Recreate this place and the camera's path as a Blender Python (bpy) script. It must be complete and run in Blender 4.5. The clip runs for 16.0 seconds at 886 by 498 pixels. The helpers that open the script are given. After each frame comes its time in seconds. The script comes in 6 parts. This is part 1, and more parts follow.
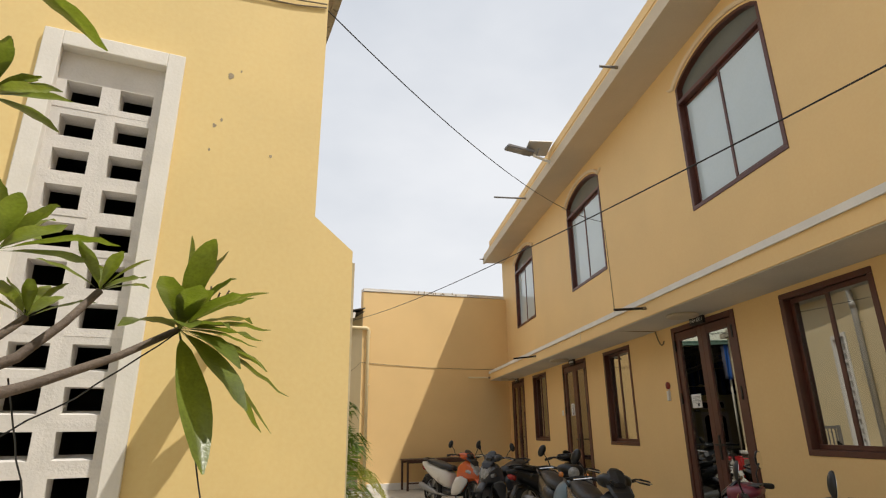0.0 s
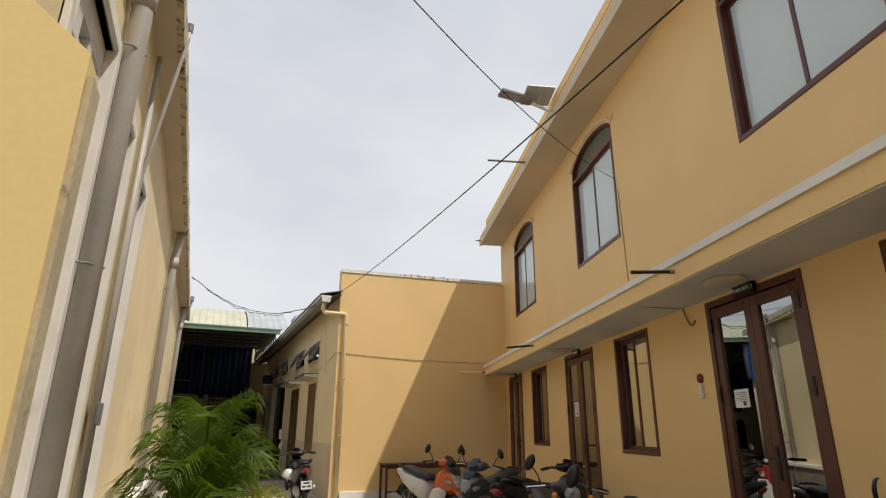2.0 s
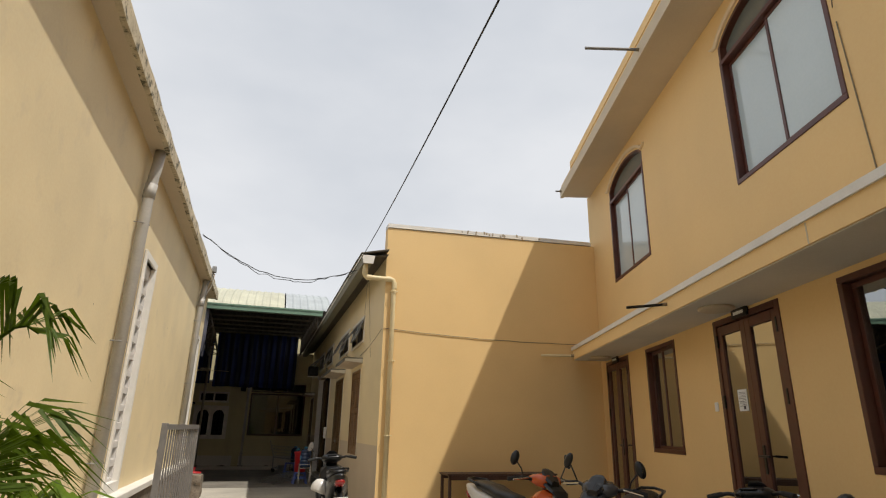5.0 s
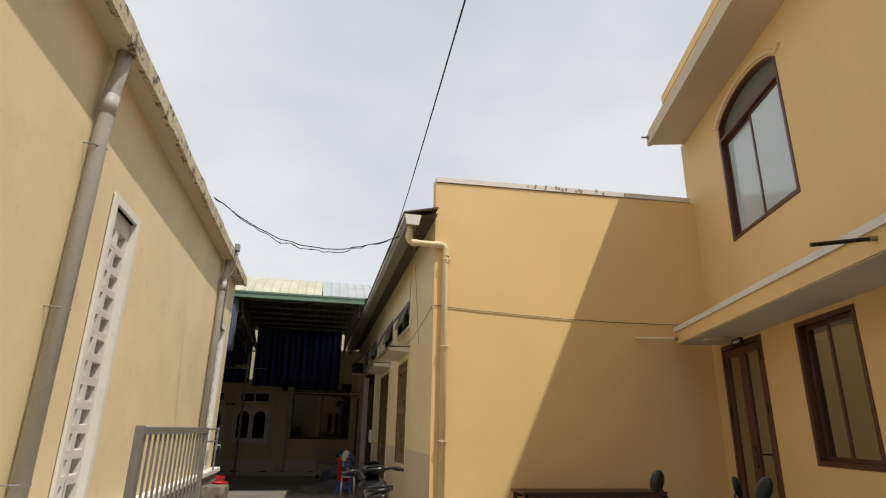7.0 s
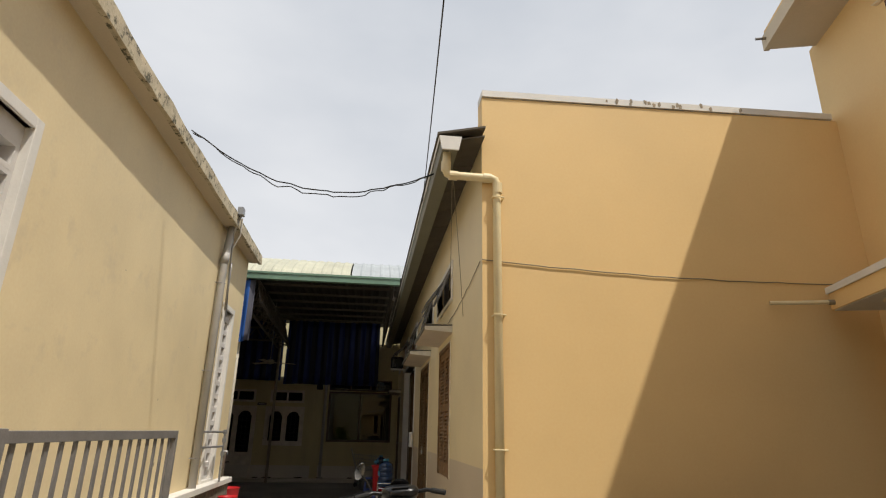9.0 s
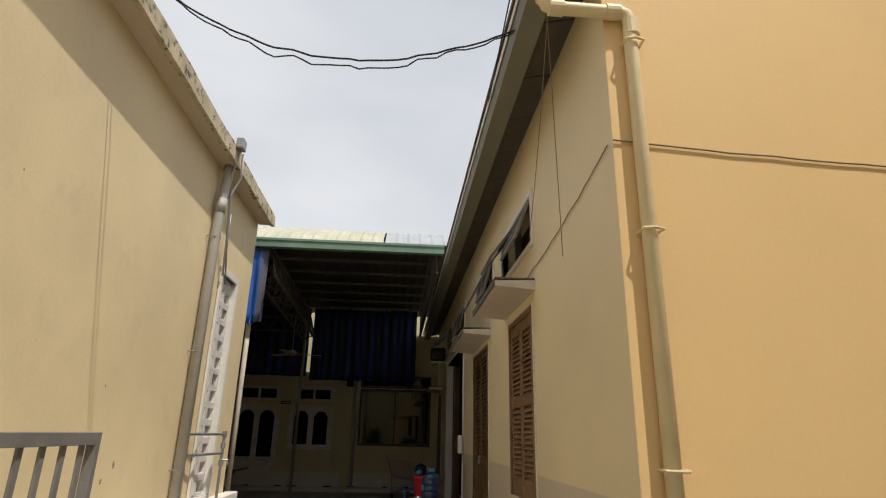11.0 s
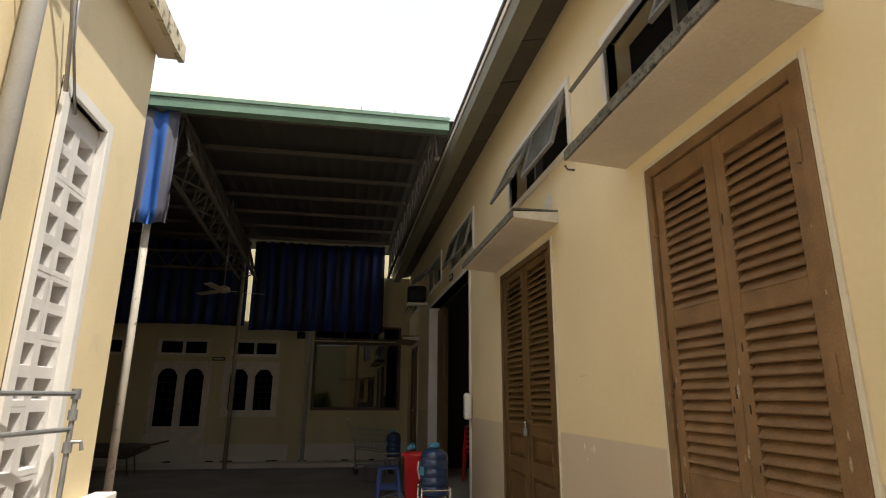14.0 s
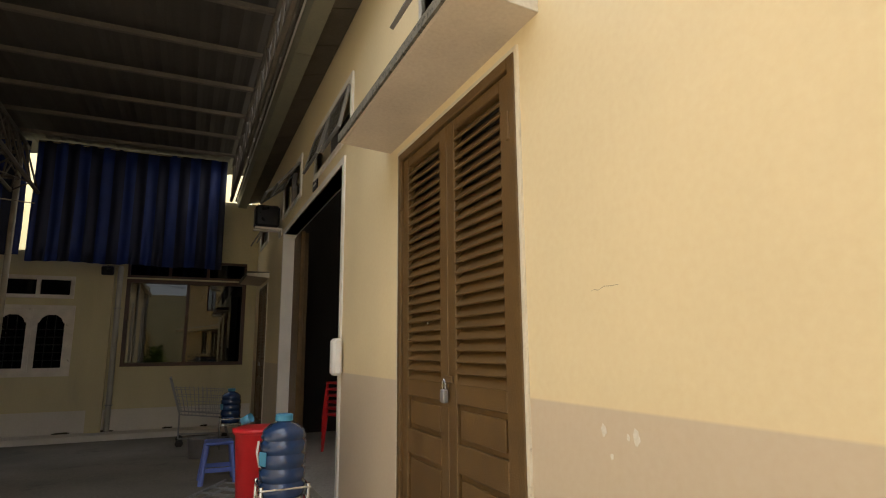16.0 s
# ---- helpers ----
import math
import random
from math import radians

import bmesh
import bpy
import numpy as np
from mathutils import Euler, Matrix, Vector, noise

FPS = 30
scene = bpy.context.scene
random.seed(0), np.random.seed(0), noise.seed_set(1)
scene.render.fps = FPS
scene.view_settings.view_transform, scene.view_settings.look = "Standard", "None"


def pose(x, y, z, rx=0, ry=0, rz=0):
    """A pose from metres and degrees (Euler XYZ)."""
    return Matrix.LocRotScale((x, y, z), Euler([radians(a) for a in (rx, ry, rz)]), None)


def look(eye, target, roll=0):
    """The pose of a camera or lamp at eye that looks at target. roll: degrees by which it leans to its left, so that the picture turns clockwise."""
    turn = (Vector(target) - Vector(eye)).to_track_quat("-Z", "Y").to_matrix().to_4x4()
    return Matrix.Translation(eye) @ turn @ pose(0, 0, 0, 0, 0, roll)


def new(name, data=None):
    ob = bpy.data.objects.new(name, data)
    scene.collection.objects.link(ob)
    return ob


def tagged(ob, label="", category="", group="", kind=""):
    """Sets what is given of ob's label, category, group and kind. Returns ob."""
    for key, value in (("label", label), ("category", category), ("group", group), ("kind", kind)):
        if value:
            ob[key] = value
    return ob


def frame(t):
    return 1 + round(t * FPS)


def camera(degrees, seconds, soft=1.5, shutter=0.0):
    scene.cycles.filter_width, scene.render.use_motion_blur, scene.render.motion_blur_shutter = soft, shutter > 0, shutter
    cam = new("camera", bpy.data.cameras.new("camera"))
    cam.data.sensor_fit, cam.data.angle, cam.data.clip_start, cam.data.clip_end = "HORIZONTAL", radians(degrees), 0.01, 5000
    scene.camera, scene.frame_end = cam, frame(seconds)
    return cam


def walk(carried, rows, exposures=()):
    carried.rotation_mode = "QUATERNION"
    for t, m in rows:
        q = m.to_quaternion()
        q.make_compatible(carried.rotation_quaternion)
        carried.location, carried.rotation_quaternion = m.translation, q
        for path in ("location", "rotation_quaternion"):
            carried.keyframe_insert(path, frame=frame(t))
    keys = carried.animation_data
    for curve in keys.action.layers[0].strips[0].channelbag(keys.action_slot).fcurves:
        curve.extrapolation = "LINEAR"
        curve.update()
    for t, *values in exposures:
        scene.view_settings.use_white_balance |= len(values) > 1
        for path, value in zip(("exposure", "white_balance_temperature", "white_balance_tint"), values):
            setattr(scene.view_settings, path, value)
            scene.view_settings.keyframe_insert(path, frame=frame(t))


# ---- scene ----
cam = camera(76.5, 16.0, soft=1.15)
METRES, EYE, TILT, LEAN, TURN = 16.0, 1.25, 0.0, 0.0, -24.0
ROWS = [
    (0.0, 0.0, 0.0, 0.0, 0.2, 17.86, 0.61),
    (0.5, 0.0149, 0.0244, 0.001, -0.28, 17.83, 0.36),
    (1.0, 0.0223, 0.0496, 0.0006, -0.15, 17.88, 0.14),
    (1.5, 0.0275, 0.0766, 0.0005, 0.48, 17.89, -0.18),
    (2.0, 0.0267, 0.1046, 0.0009, 0.9, 17.88, -0.34),
    (2.5, 0.0298, 0.1312, -0.0008, 1.4, 17.94, -0.51),
    (3.0, 0.0322, 0.1594, 0.001, 2.06, 17.94, -0.64),
    (3.5, 0.0283, 0.1884, 0.0001, 2.99, 17.91, -0.8),
    (4.0, 0.0243, 0.2203, 0.0005, 4.13, 17.9, -0.87),
    (4.5, 0.0146, 0.2515, -0.0002, 5.34, 17.86, -0.99),
    (7.0, -0.0238, 0.4006, 0.0008, 11.6, 17.95, -1.09),
    (7.5, -0.0278, 0.4348, 0.0024, 12.8, 17.98, -1.09),
    (8.0, -0.0341, 0.465, 0.0018, 14.26, 17.97, -1.09),
    (8.5, -0.0404, 0.496, 0.0022, 15.51, 17.94, -1.06),
    (11.0, -0.1155, 0.6498, 0.002, 19.52, 18.16, -1.25),
    (11.5, -0.1335, 0.6763, 0.0016, 20.49, 18.19, -1.32),
    (12.0, -0.1497, 0.7044, 0.001, 20.31, 18.23, -1.34),
    (12.5, -0.1667, 0.7329, -0.0035, 19.35, 17.55, -1.19),
    (13.0, -0.1846, 0.76, -0.0034, 17.85, 16.54, -0.88),
    (13.5, -0.2014, 0.7848, -0.0024, 16.03, 15.66, -0.64),
    (14.0, -0.2138, 0.814, -0.0022, 14.13, 14.78, -0.37),
    (14.5, -0.2248, 0.8422, -0.0038, 9.34, 12.91, 0.12),
    (15.0, -0.2324, 0.8737, -0.0039, 3.5, 11.09, 0.34),
    (15.5, -0.241, 0.9046, -0.0042, 1.16, 10.46, 0.51),
    (16.0, -0.2456, 0.9346, -0.005, -0.26, 10.12, 0.46),
]
EXPOSURES = [(0.0, 0.58), (1.5, 0.48), (4.0, 0.46), (12.0, 0.45), (12.5, 0.48), (13.0, 0.66), (13.5, 0.89), (14.5, 1.37), (15.0, 1.7), (15.5, 1.97), (16.0, 2.1)]
walk(cam, [(t, pose(0, 0, EYE, TILT, LEAN, TURN) @ pose(METRES * x, METRES * y, METRES * z, 90 + pitch, roll, yaw)) for t, x, y, z, yaw, pitch, roll in ROWS], EXPOSURES)

# ---- light ----
LIGHT_WAY = Vector((-0.338, 0.39, -1.0)).normalized()
world = bpy.data.worlds.new("hazy_sky")
scene.world = world
world.use_nodes = True
wn, wl = world.node_tree.nodes, world.node_tree.links
sky = wn.new("ShaderNodeTexSky")
sky.sky_type, sky.sun_disc = "NISHITA", False
sky.sun_elevation = math.asin(-LIGHT_WAY.z)
sky.sun_rotation = math.atan2(-LIGHT_WAY.x, -LIGHT_WAY.y)
sky.air_density, sky.dust_density, sky.ozone_density = 1.2, 4.0, 1.0
wtc = wn.new("ShaderNodeTexCoord")
wmap = wn.new("ShaderNodeMapping")
wmap.inputs["Scale"].default_value = (1.0, 1.0, 2.2)
wnoise = wn.new("ShaderNodeTexNoise")
wnoise.inputs["Scale"].default_value, wnoise.inputs["Detail"].default_value = 1.6, 5.0
wramp = wn.new("ShaderNodeValToRGB")
wramp.color_ramp.elements[0].position, wramp.color_ramp.elements[0].color = 0.38, (4.55, 4.78, 5.15, 1)
wramp.color_ramp.elements[1].position, wramp.color_ramp.elements[1].color = 0.68, (5.85, 5.95, 6.15, 1)
wmix = wn.new("ShaderNodeMixRGB")
wmix.inputs[0].default_value = 0.96
wl.new(wtc.outputs["Generated"], wmap.inputs[0])
wl.new(wmap.outputs[0], wnoise.inputs["Vector"])
wl.new(wnoise.outputs[0], wramp.inputs[0])
wl.new(sky.outputs[0], wmix.inputs[1])
wl.new(wramp.outputs[0], wmix.inputs[2])
wl.new(wmix.outputs[0], wn["Background"].inputs[0])
wn["Background"].inputs[1].default_value = 0.1
sun = new("sun", bpy.data.lights.new("sun", "SUN"))
sun.data.energy, sun.data.angle, sun.data.color = 2.7, radians(0.7), (1.0, 0.94, 0.84)
sun.matrix_world = look((8, -9, 22), Vector((8, -9, 22)) + LIGHT_WAY)


# ---- materials ----
def mat(name, color, rough=0.7, vary=0.12, scale=3.0, fine=60.0, bump=0.15, metal=0.0, stain=None, stain_at=0.62, streak=False, spec=0.4, vary_obj=0.0):
    """A surface with broad and fine variation, optional stains and grain relief."""
    m = bpy.data.materials.new(name)
    m.use_nodes = True
    n, l = m.node_tree.nodes, m.node_tree.links
    b = n["Principled BSDF"]
    b.inputs["Metallic"].default_value = metal
    b.inputs["Specular IOR Level"].default_value = spec
    geo = n.new("ShaderNodeNewGeometry")
    mp = n.new("ShaderNodeMapping")
    mp.inputs["Scale"].default_value = (1, 1, 0.22) if streak else (1, 1, 1)
    l.new(geo.outputs["Position"], mp.inputs[0])
    big = n.new("ShaderNodeTexNoise")
    big.inputs["Scale"].default_value, big.inputs["Detail"].default_value = scale, 6
    l.new(mp.outputs[0], big.inputs["Vector"])
    small = n.new("ShaderNodeTexNoise")
    small.inputs["Scale"].default_value, small.inputs["Detail"].default_value = fine, 3
    l.new(geo.outputs["Position"], small.inputs["Vector"])
    ramp = n.new("ShaderNodeValToRGB")
    c = Vector(color)
    ramp.color_ramp.elements[0].position, ramp.color_ramp.elements[0].color = 0.3, (*(c * (1 - vary)), 1)
    ramp.color_ramp.elements[1].position, ramp.color_ramp.elements[1].color = 0.7, (*(c * (1 + vary * 0.6)), 1)
    l.new(big.outputs[0], ramp.inputs[0])
    mul = n.new("ShaderNodeMixRGB")
    mul.blend_type = "OVERLAY"
    mul.inputs[0].default_value = min(1, vary * 1.2)
    l.new(ramp.outputs[0], mul.inputs[1])
    l.new(small.outputs[0], mul.inputs[2])
    last = mul.outputs[0]
    if stain:
        st = n.new("ShaderNodeTexNoise")
        st.inputs["Scale"].default_value, st.inputs["Detail"].default_value, st.inputs["Roughness"].default_value = scale * 2.3, 9, 0.65
        l.new(mp.outputs[0], st.inputs["Vector"])
        sr = n.new("ShaderNodeValToRGB")
        sr.color_ramp.elements[0].position, sr.color_ramp.elements[0].color = stain_at, (0, 0, 0, 1)
        sr.color_ramp.elements[1].position, sr.color_ramp.elements[1].color = stain_at + (0.25 if scale < 1.6 else 0.1), (1, 1, 1, 1)
        l.new(st.outputs[0], sr.inputs[0])
        mx = n.new("ShaderNodeMixRGB")
        mx.inputs[2].default_value = (*stain, 1)
        l.new(sr.outputs[0], mx.inputs[0])
        l.new(last, mx.inputs[1])
        last = mx.outputs[0]
    if vary_obj:
        oi = n.new("ShaderNodeObjectInfo")
        hs = n.new("ShaderNodeHueSaturation")
        mr = n.new("ShaderNodeMapRange")
        mr.inputs[3].default_value, mr.inputs[4].default_value = 1 - vary_obj, 1 + vary_obj
        l.new(oi.outputs["Random"], mr.inputs[0])
        l.new(mr.outputs[0], hs.inputs["Value"])
        l.new(last, hs.inputs["Color"])
        last = hs.outputs[0]
    l.new(last, b.inputs["Base Color"])
    rr = n.new("ShaderNodeMapRange")
    rr.inputs[3].default_value, rr.inputs[4].default_value = max(0.02, rough - 0.1), min(1, rough + 0.1)
    l.new(big.outputs[0], rr.inputs[0])
    l.new(rr.outputs[0], b.inputs["Roughness"])
    if bump:
        bp = n.new("ShaderNodeBump")
        bp.inputs["Strength"].default_value, bp.inputs["Distance"].default_value = bump, 0.01
        l.new(small.outputs[0], bp.inputs["Height"])
        l.new(bp.outputs[0], b.inputs["Normal"])
    return m


def glass(name, tint, gloss, rough=0.01, shine=0.92):
    """A tinted pane: part mirror, part see-through."""
    m = bpy.data.materials.new(name)
    m.use_nodes = True
    n, l = m.node_tree.nodes, m.node_tree.links
    tr = n.new("ShaderNodeBsdfTransparent")
    tr.inputs[0].default_value = (*tint, 1)
    gl = n.new("ShaderNodeBsdfGlossy")
    gl.inputs["Roughness"].default_value = rough
    gl.inputs[0].default_value = (shine * 0.97, shine, shine * 0.99, 1)
    fr = n.new("ShaderNodeFresnel")
    fr.inputs[0].default_value = 1.5
    mr = n.new("ShaderNodeMapRange")
    mr.inputs[3].default_value, mr.inputs[4].default_value = gloss, 1.0
    mx = n.new("ShaderNodeMixShader")
    l.new(fr.outputs[0], mr.inputs[0])
    l.new(mr.outputs[0], mx.inputs[0])
    l.new(tr.outputs[0], mx.inputs[1])
    l.new(gl.outputs[0], mx.inputs[2])
    l.new(mx.outputs[0], n["Material Output"].inputs[0])
    return m


def two_tone(name, low, high, z, **kw):
    """Wall paint with a darker dado band painted up to height z."""
    m = mat(name, high, **kw)
    n, l = m.node_tree.nodes, m.node_tree.links
    b = n["Principled BSDF"]
    src = b.inputs["Base Color"].links[0].from_socket
    geo = n.new("ShaderNodeNewGeometry")
    sep = n.new("ShaderNodeSeparateXYZ")
    l.new(geo.outputs["Position"], sep.inputs[0])
    gt = n.new("ShaderNodeMapRange")
    gt.inputs[1].default_value, gt.inputs[2].default_value = z - 0.004, z + 0.004
    l.new(sep.outputs[2], gt.inputs[0])
    tint = n.new("ShaderNodeMixRGB")
    tint.blend_type = "MULTIPLY"
    tint.inputs[0].default_value = 1.0
    tint.inputs[2].default_value = (low[0] / high[0], low[1] / high[1], low[2] / high[2], 1)
    l.new(src, tint.inputs[1])
    mx = n.new("ShaderNodeMixRGB")
    l.new(gt.outputs[0], mx.inputs[0])
    l.new(tint.outputs[0], mx.inputs[1])
    l.new(src, mx.inputs[2])
    l.new(mx.outputs[0], b.inputs["Base Color"])
    return m


def striped(name, a, b_col, pitch, axis=0, rough=0.55):
    """Tarpaulin with woven stripes along one axis."""
    m = mat(name, a, rough=rough, vary=0.18, scale=4, bump=0.2)
    n, l = m.node_tree.nodes, m.node_tree.links
    b = n["Principled BSDF"]
    src = b.inputs["Base Color"].links[0].from_socket
    geo = n.new("ShaderNodeTexCoord")
    sep = n.new("ShaderNodeSeparateXYZ")
    l.new(geo.outputs["Object"], sep.inputs[0])
    fr = n.new("ShaderNodeMath")
    fr.operation = "PINGPONG"
    fr.inputs[1].default_value = pitch
    l.new(sep.outputs[axis], fr.inputs[0])
    gt = n.new("ShaderNodeMath")
    gt.operation = "GREATER_THAN"
    gt.inputs[1].default_value = pitch * 0.5
    l.new(fr.outputs[0], gt.inputs[0])
    mx = n.new("ShaderNodeMixRGB")
    mx.inputs[2].default_value = (*b_col, 1)
    l.new(gt.outputs[0], mx.inputs[0])
    l.new(src, mx.inputs[1])
    l.new(mx.outputs[0], b.inputs["Base Color"])
    return m


M_YELLOW = mat("yellow_wall_paint", (0.75, 0.57, 0.26), 0.75, 0.07, 1.1, 40, 0.05, stain=(0.6, 0.49, 0.26), stain_at=0.66)
M_PEACH = mat("peach_wall_paint", (0.785, 0.547, 0.255), 0.7, 0.05, 0.9, 40, 0.04, stain=(0.73, 0.50, 0.24), stain_at=0.66)
M_CREAM = mat("cream_wall_paint", (0.76, 0.625, 0.385), 0.75, 0.09, 1.1, 40, 0.06, stain=(0.62, 0.51, 0.34), stain_at=0.56)
M_OLDWHITE = mat("grimy_white_paint", (0.66, 0.60, 0.52), 0.7, 0.15, 5, 70, 0.15, stain=(0.28, 0.24, 0.19), stain_at=0.62)
# Cream darkened to carry the covered yard's shade; the streaks are grime.
M_DIMCREAM = mat("dimmed_grimy_cream", (0.57, 0.505, 0.305), 0.85, 0.15, 1.5, 70, 0.15, stain=(0.42, 0.36, 0.25), stain_at=0.6, streak=True)
M_STONE = mat("rubble_stone", (0.22, 0.18, 0.14), 0.9, 0.35, 9, 50, 0.6, stain=(0.08, 0.07, 0.06), stain_at=0.55)
M_DADO = two_tone("cream_wall_with_dado", (0.60, 0.50, 0.37), (0.76, 0.635, 0.40), 1.0, rough=0.6, vary=0.08, scale=1.0, fine=40, bump=0.05, stain=(0.70, 0.58, 0.36), stain_at=0.67)
M_HOOD = mat("pale_peach_moulding", (0.74, 0.58, 0.37), 0.7, 0.06, 2, 60, 0.05)
M_WHITE = mat("white_trim_paint", (0.74, 0.71, 0.66), 0.65, 0.08, 4, 70, 0.12, stain=(0.5, 0.47, 0.4), stain_at=0.68)
M_BLOCK = mat("grey_white_breeze_block", (0.66, 0.63, 0.60), 0.8, 0.08, 6, 90, 0.2, stain=(0.45, 0.42, 0.38), stain_at=0.7, vary_obj=0.05)
M_MOSSY = mat("weathered_concrete_edge", (0.55, 0.47, 0.33), 0.9, 0.25, 5, 60, 0.5, stain=(0.10, 0.09, 0.06), stain_at=0.52)
M_WEATHER = mat("weathered_plaster", (0.50, 0.42, 0.28), 0.85, 0.15, 4, 50, 0.3, stain=(0.16, 0.13, 0.09), stain_at=0.63)
M_SOFFIT = mat("grey_beige_soffit", (0.58, 0.49, 0.36), 0.8, 0.07, 1.5, 80, 0.1)
M_SOFFITG = mat("pale_grey_soffit", (0.62, 0.58, 0.51), 0.8, 0.08, 1.5, 60, 0.05)
M_CONC = mat("concrete_ground", (0.44, 0.41, 0.35), 0.85, 0.25, 0.8, 45, 0.3, stain=(0.12, 0.115, 0.11), stain_at=0.6)
M_SHEDFLOOR = mat("dark_concrete_damp_patches", (0.215, 0.195, 0.165), 0.75, 0.3, 1.1, 45, 0.3, stain=(0.05, 0.046, 0.042), stain_at=0.58)
M_ROOFG = mat("grey_roof_sheet", (0.42, 0.45, 0.46), 0.5, 0.12, 2, 40, 0.05, metal=0.2)
M_FRAME = mat("brown_aluminium_frame", (0.092, 0.030, 0.019), 0.4, 0.2, 8, 120, 0.05, spec=0.5)
M_FROST = mat("frosted_film_glass", (0.50, 0.58, 0.60), 0.12, 0.05, 1.2, 40, 0.0, spec=0.9)
M_PANE = glass("reflective_door_glass", (0.42, 0.45, 0.43), 0.42)
M_DARKPANE = glass("dark_tinted_glass", (0.07, 0.08, 0.075), 0.02, shine=0.5)
M_SPOTWHITE = mat("chipped_white_edge", (0.66, 0.60, 0.48), 0.8, 0.1, 10, 70, 0.3, stain=(0.40, 0.34, 0.26), stain_at=0.62)
M_SHUTTER = mat("brown_painted_wood", (0.125, 0.072, 0.025), 0.5, 0.2, 9, 140, 0.25, stain=(0.09, 0.045, 0.022), stain_at=0.66)
M_SHUTTER_OLD = mat("worn_brown_painted_wood", (0.215, 0.123, 0.056), 0.6, 0.25, 9, 140, 0.4, stain=(0.32, 0.25, 0.17), stain_at=0.66)
M_PVC = mat("grey_pvc", (0.42, 0.40, 0.37), 0.45, 0.10, 5, 60, 0.05, stain=(0.30, 0.28, 0.25), stain_at=0.68)
M_MOSS = mat("dark_moss", (0.035, 0.035, 0.02), 0.95, 0.4, 20, 90, 0.8)
M_PVCW = mat("cream_painted_pvc", (0.72, 0.60, 0.36), 0.45, 0.08, 4, 60, 0.05)
M_STEEL = mat("galvanised_steel", (0.32, 0.32, 0.32), 0.45, 0.18, 8, 80, 0.1, metal=0.6)
M_GREYPAINT = mat("grey_painted_steel", (0.19, 0.18, 0.175), 0.5, 0.15, 8, 80, 0.1, stain=(0.15, 0.10, 0.07), stain_at=0.72)
M_TRUSS = mat("rusty_primer_steel", (0.115, 0.098, 0.08), 0.7, 0.2, 6, 60, 0.15)
M_GREEN = mat("green_fascia_sheet", (0.16, 0.26, 0.19), 0.5, 0.15, 3, 40, 0.05, stain=(0.35, 0.36, 0.30), stain_at=0.7)
M_ROOF = mat("corrugated_roof_sheet", (0.49, 0.48, 0.37), 0.55, 0.15, 2, 40, 0.05, metal=0.1)
# Underside of the pale sheets, with the shed's shade put into its colour.
M_ROOFU = mat("shade_dark_underside", (0.05, 0.044, 0.038), 0.7, 0.15, 2, 40, 0.05)
M_FASCIA = mat("grey_green_eave_sheet", (0.19, 0.18, 0.13), 0.6, 0.12, 3, 50, 0.08)
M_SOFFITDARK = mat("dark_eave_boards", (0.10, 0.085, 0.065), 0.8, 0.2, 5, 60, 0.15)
M_WIRE = mat("black_cable", (0.02, 0.02, 0.02), 0.6, 0.1, 5, 50, 0.0)
M_CORD = mat("tan_cable", (0.25, 0.20, 0.13), 0.7, 0.1, 5, 50, 0.0)
M_BLACK = mat("black_plastic", (0.011, 0.011, 0.012), 0.3, 0.2, 9, 90, 0.05)
M_RUBBER = mat("tyre_rubber", (0.022, 0.022, 0.022), 0.85, 0.2, 9, 90, 0.2)
M_SEAT = mat("black_vinyl", (0.012, 0.012, 0.013), 0.42, 0.2, 12, 200, 0.15)
M_CHROME = mat("chrome", (0.7, 0.7, 0.7), 0.15, 0.05, 5, 50, 0.0, metal=1.0)
M_SILVER = mat("cast_silver_alloy", (0.45, 0.45, 0.46), 0.4, 0.1, 8, 60, 0.05, metal=0.7)
M_MIRROR = mat("mirror_glass", (0.9, 0.9, 0.9), 0.03, 0.0, 5, 50, 0.0, metal=1.0)
M_ORANGE = mat("orange_paint", (0.55, 0.10, 0.02), 0.25, 0.08, 5, 60, 0.0, spec=0.6)
M_GREYBIKE = mat("grey_scooter_paint", (0.06, 0.061, 0.067), 0.22, 0.08, 5, 60, 0.0, spec=0.6)
M_WHITEBIKE = mat("white_scooter_paint", (0.62, 0.60, 0.57), 0.3, 0.06, 5, 60, 0.0, spec=0.6)
M_BLUEBIKE = mat("grey_blue_paint", (0.14, 0.22, 0.30), 0.35, 0.08, 5, 60, 0.0, spec=0.6)
M_MAROON = mat("maroon_paint", (0.16, 0.02, 0.04), 0.35, 0.08, 5, 60, 0.0, spec=0.6)
M_LENS = mat("headlamp_lens", (0.30, 0.30, 0.29), 0.08, 0.3, 40, 90, 0.0, spec=0.9)
M_REDLENS = mat("red_lens", (0.35, 0.02, 0.02), 0.2, 0.1, 20, 90, 0.0, spec=0.8)
M_AMBER = mat("amber_lens", (0.6, 0.2, 0.03), 0.2, 0.1, 20, 90, 0.0, spec=0.8)
M_PAPER = mat("white_paper", (0.75, 0.75, 0.74), 0.8, 0.05, 6, 60, 0.0)
M_INK = mat("dark_ink", (0.06, 0.06, 0.07), 0.8, 0.05, 6, 60, 0.0)
M_LEAF = mat("frangipani_leaf", (0.12, 0.155, 0.028), 0.34, 0.3, 7, 90, 0.15, spec=0.5, vary_obj=0.2)
M_PALM = mat("palm_leaflet", (0.088, 0.138, 0.014), 0.5, 0.4, 5, 60, 0.05, spec=0.2, vary_obj=0.25)
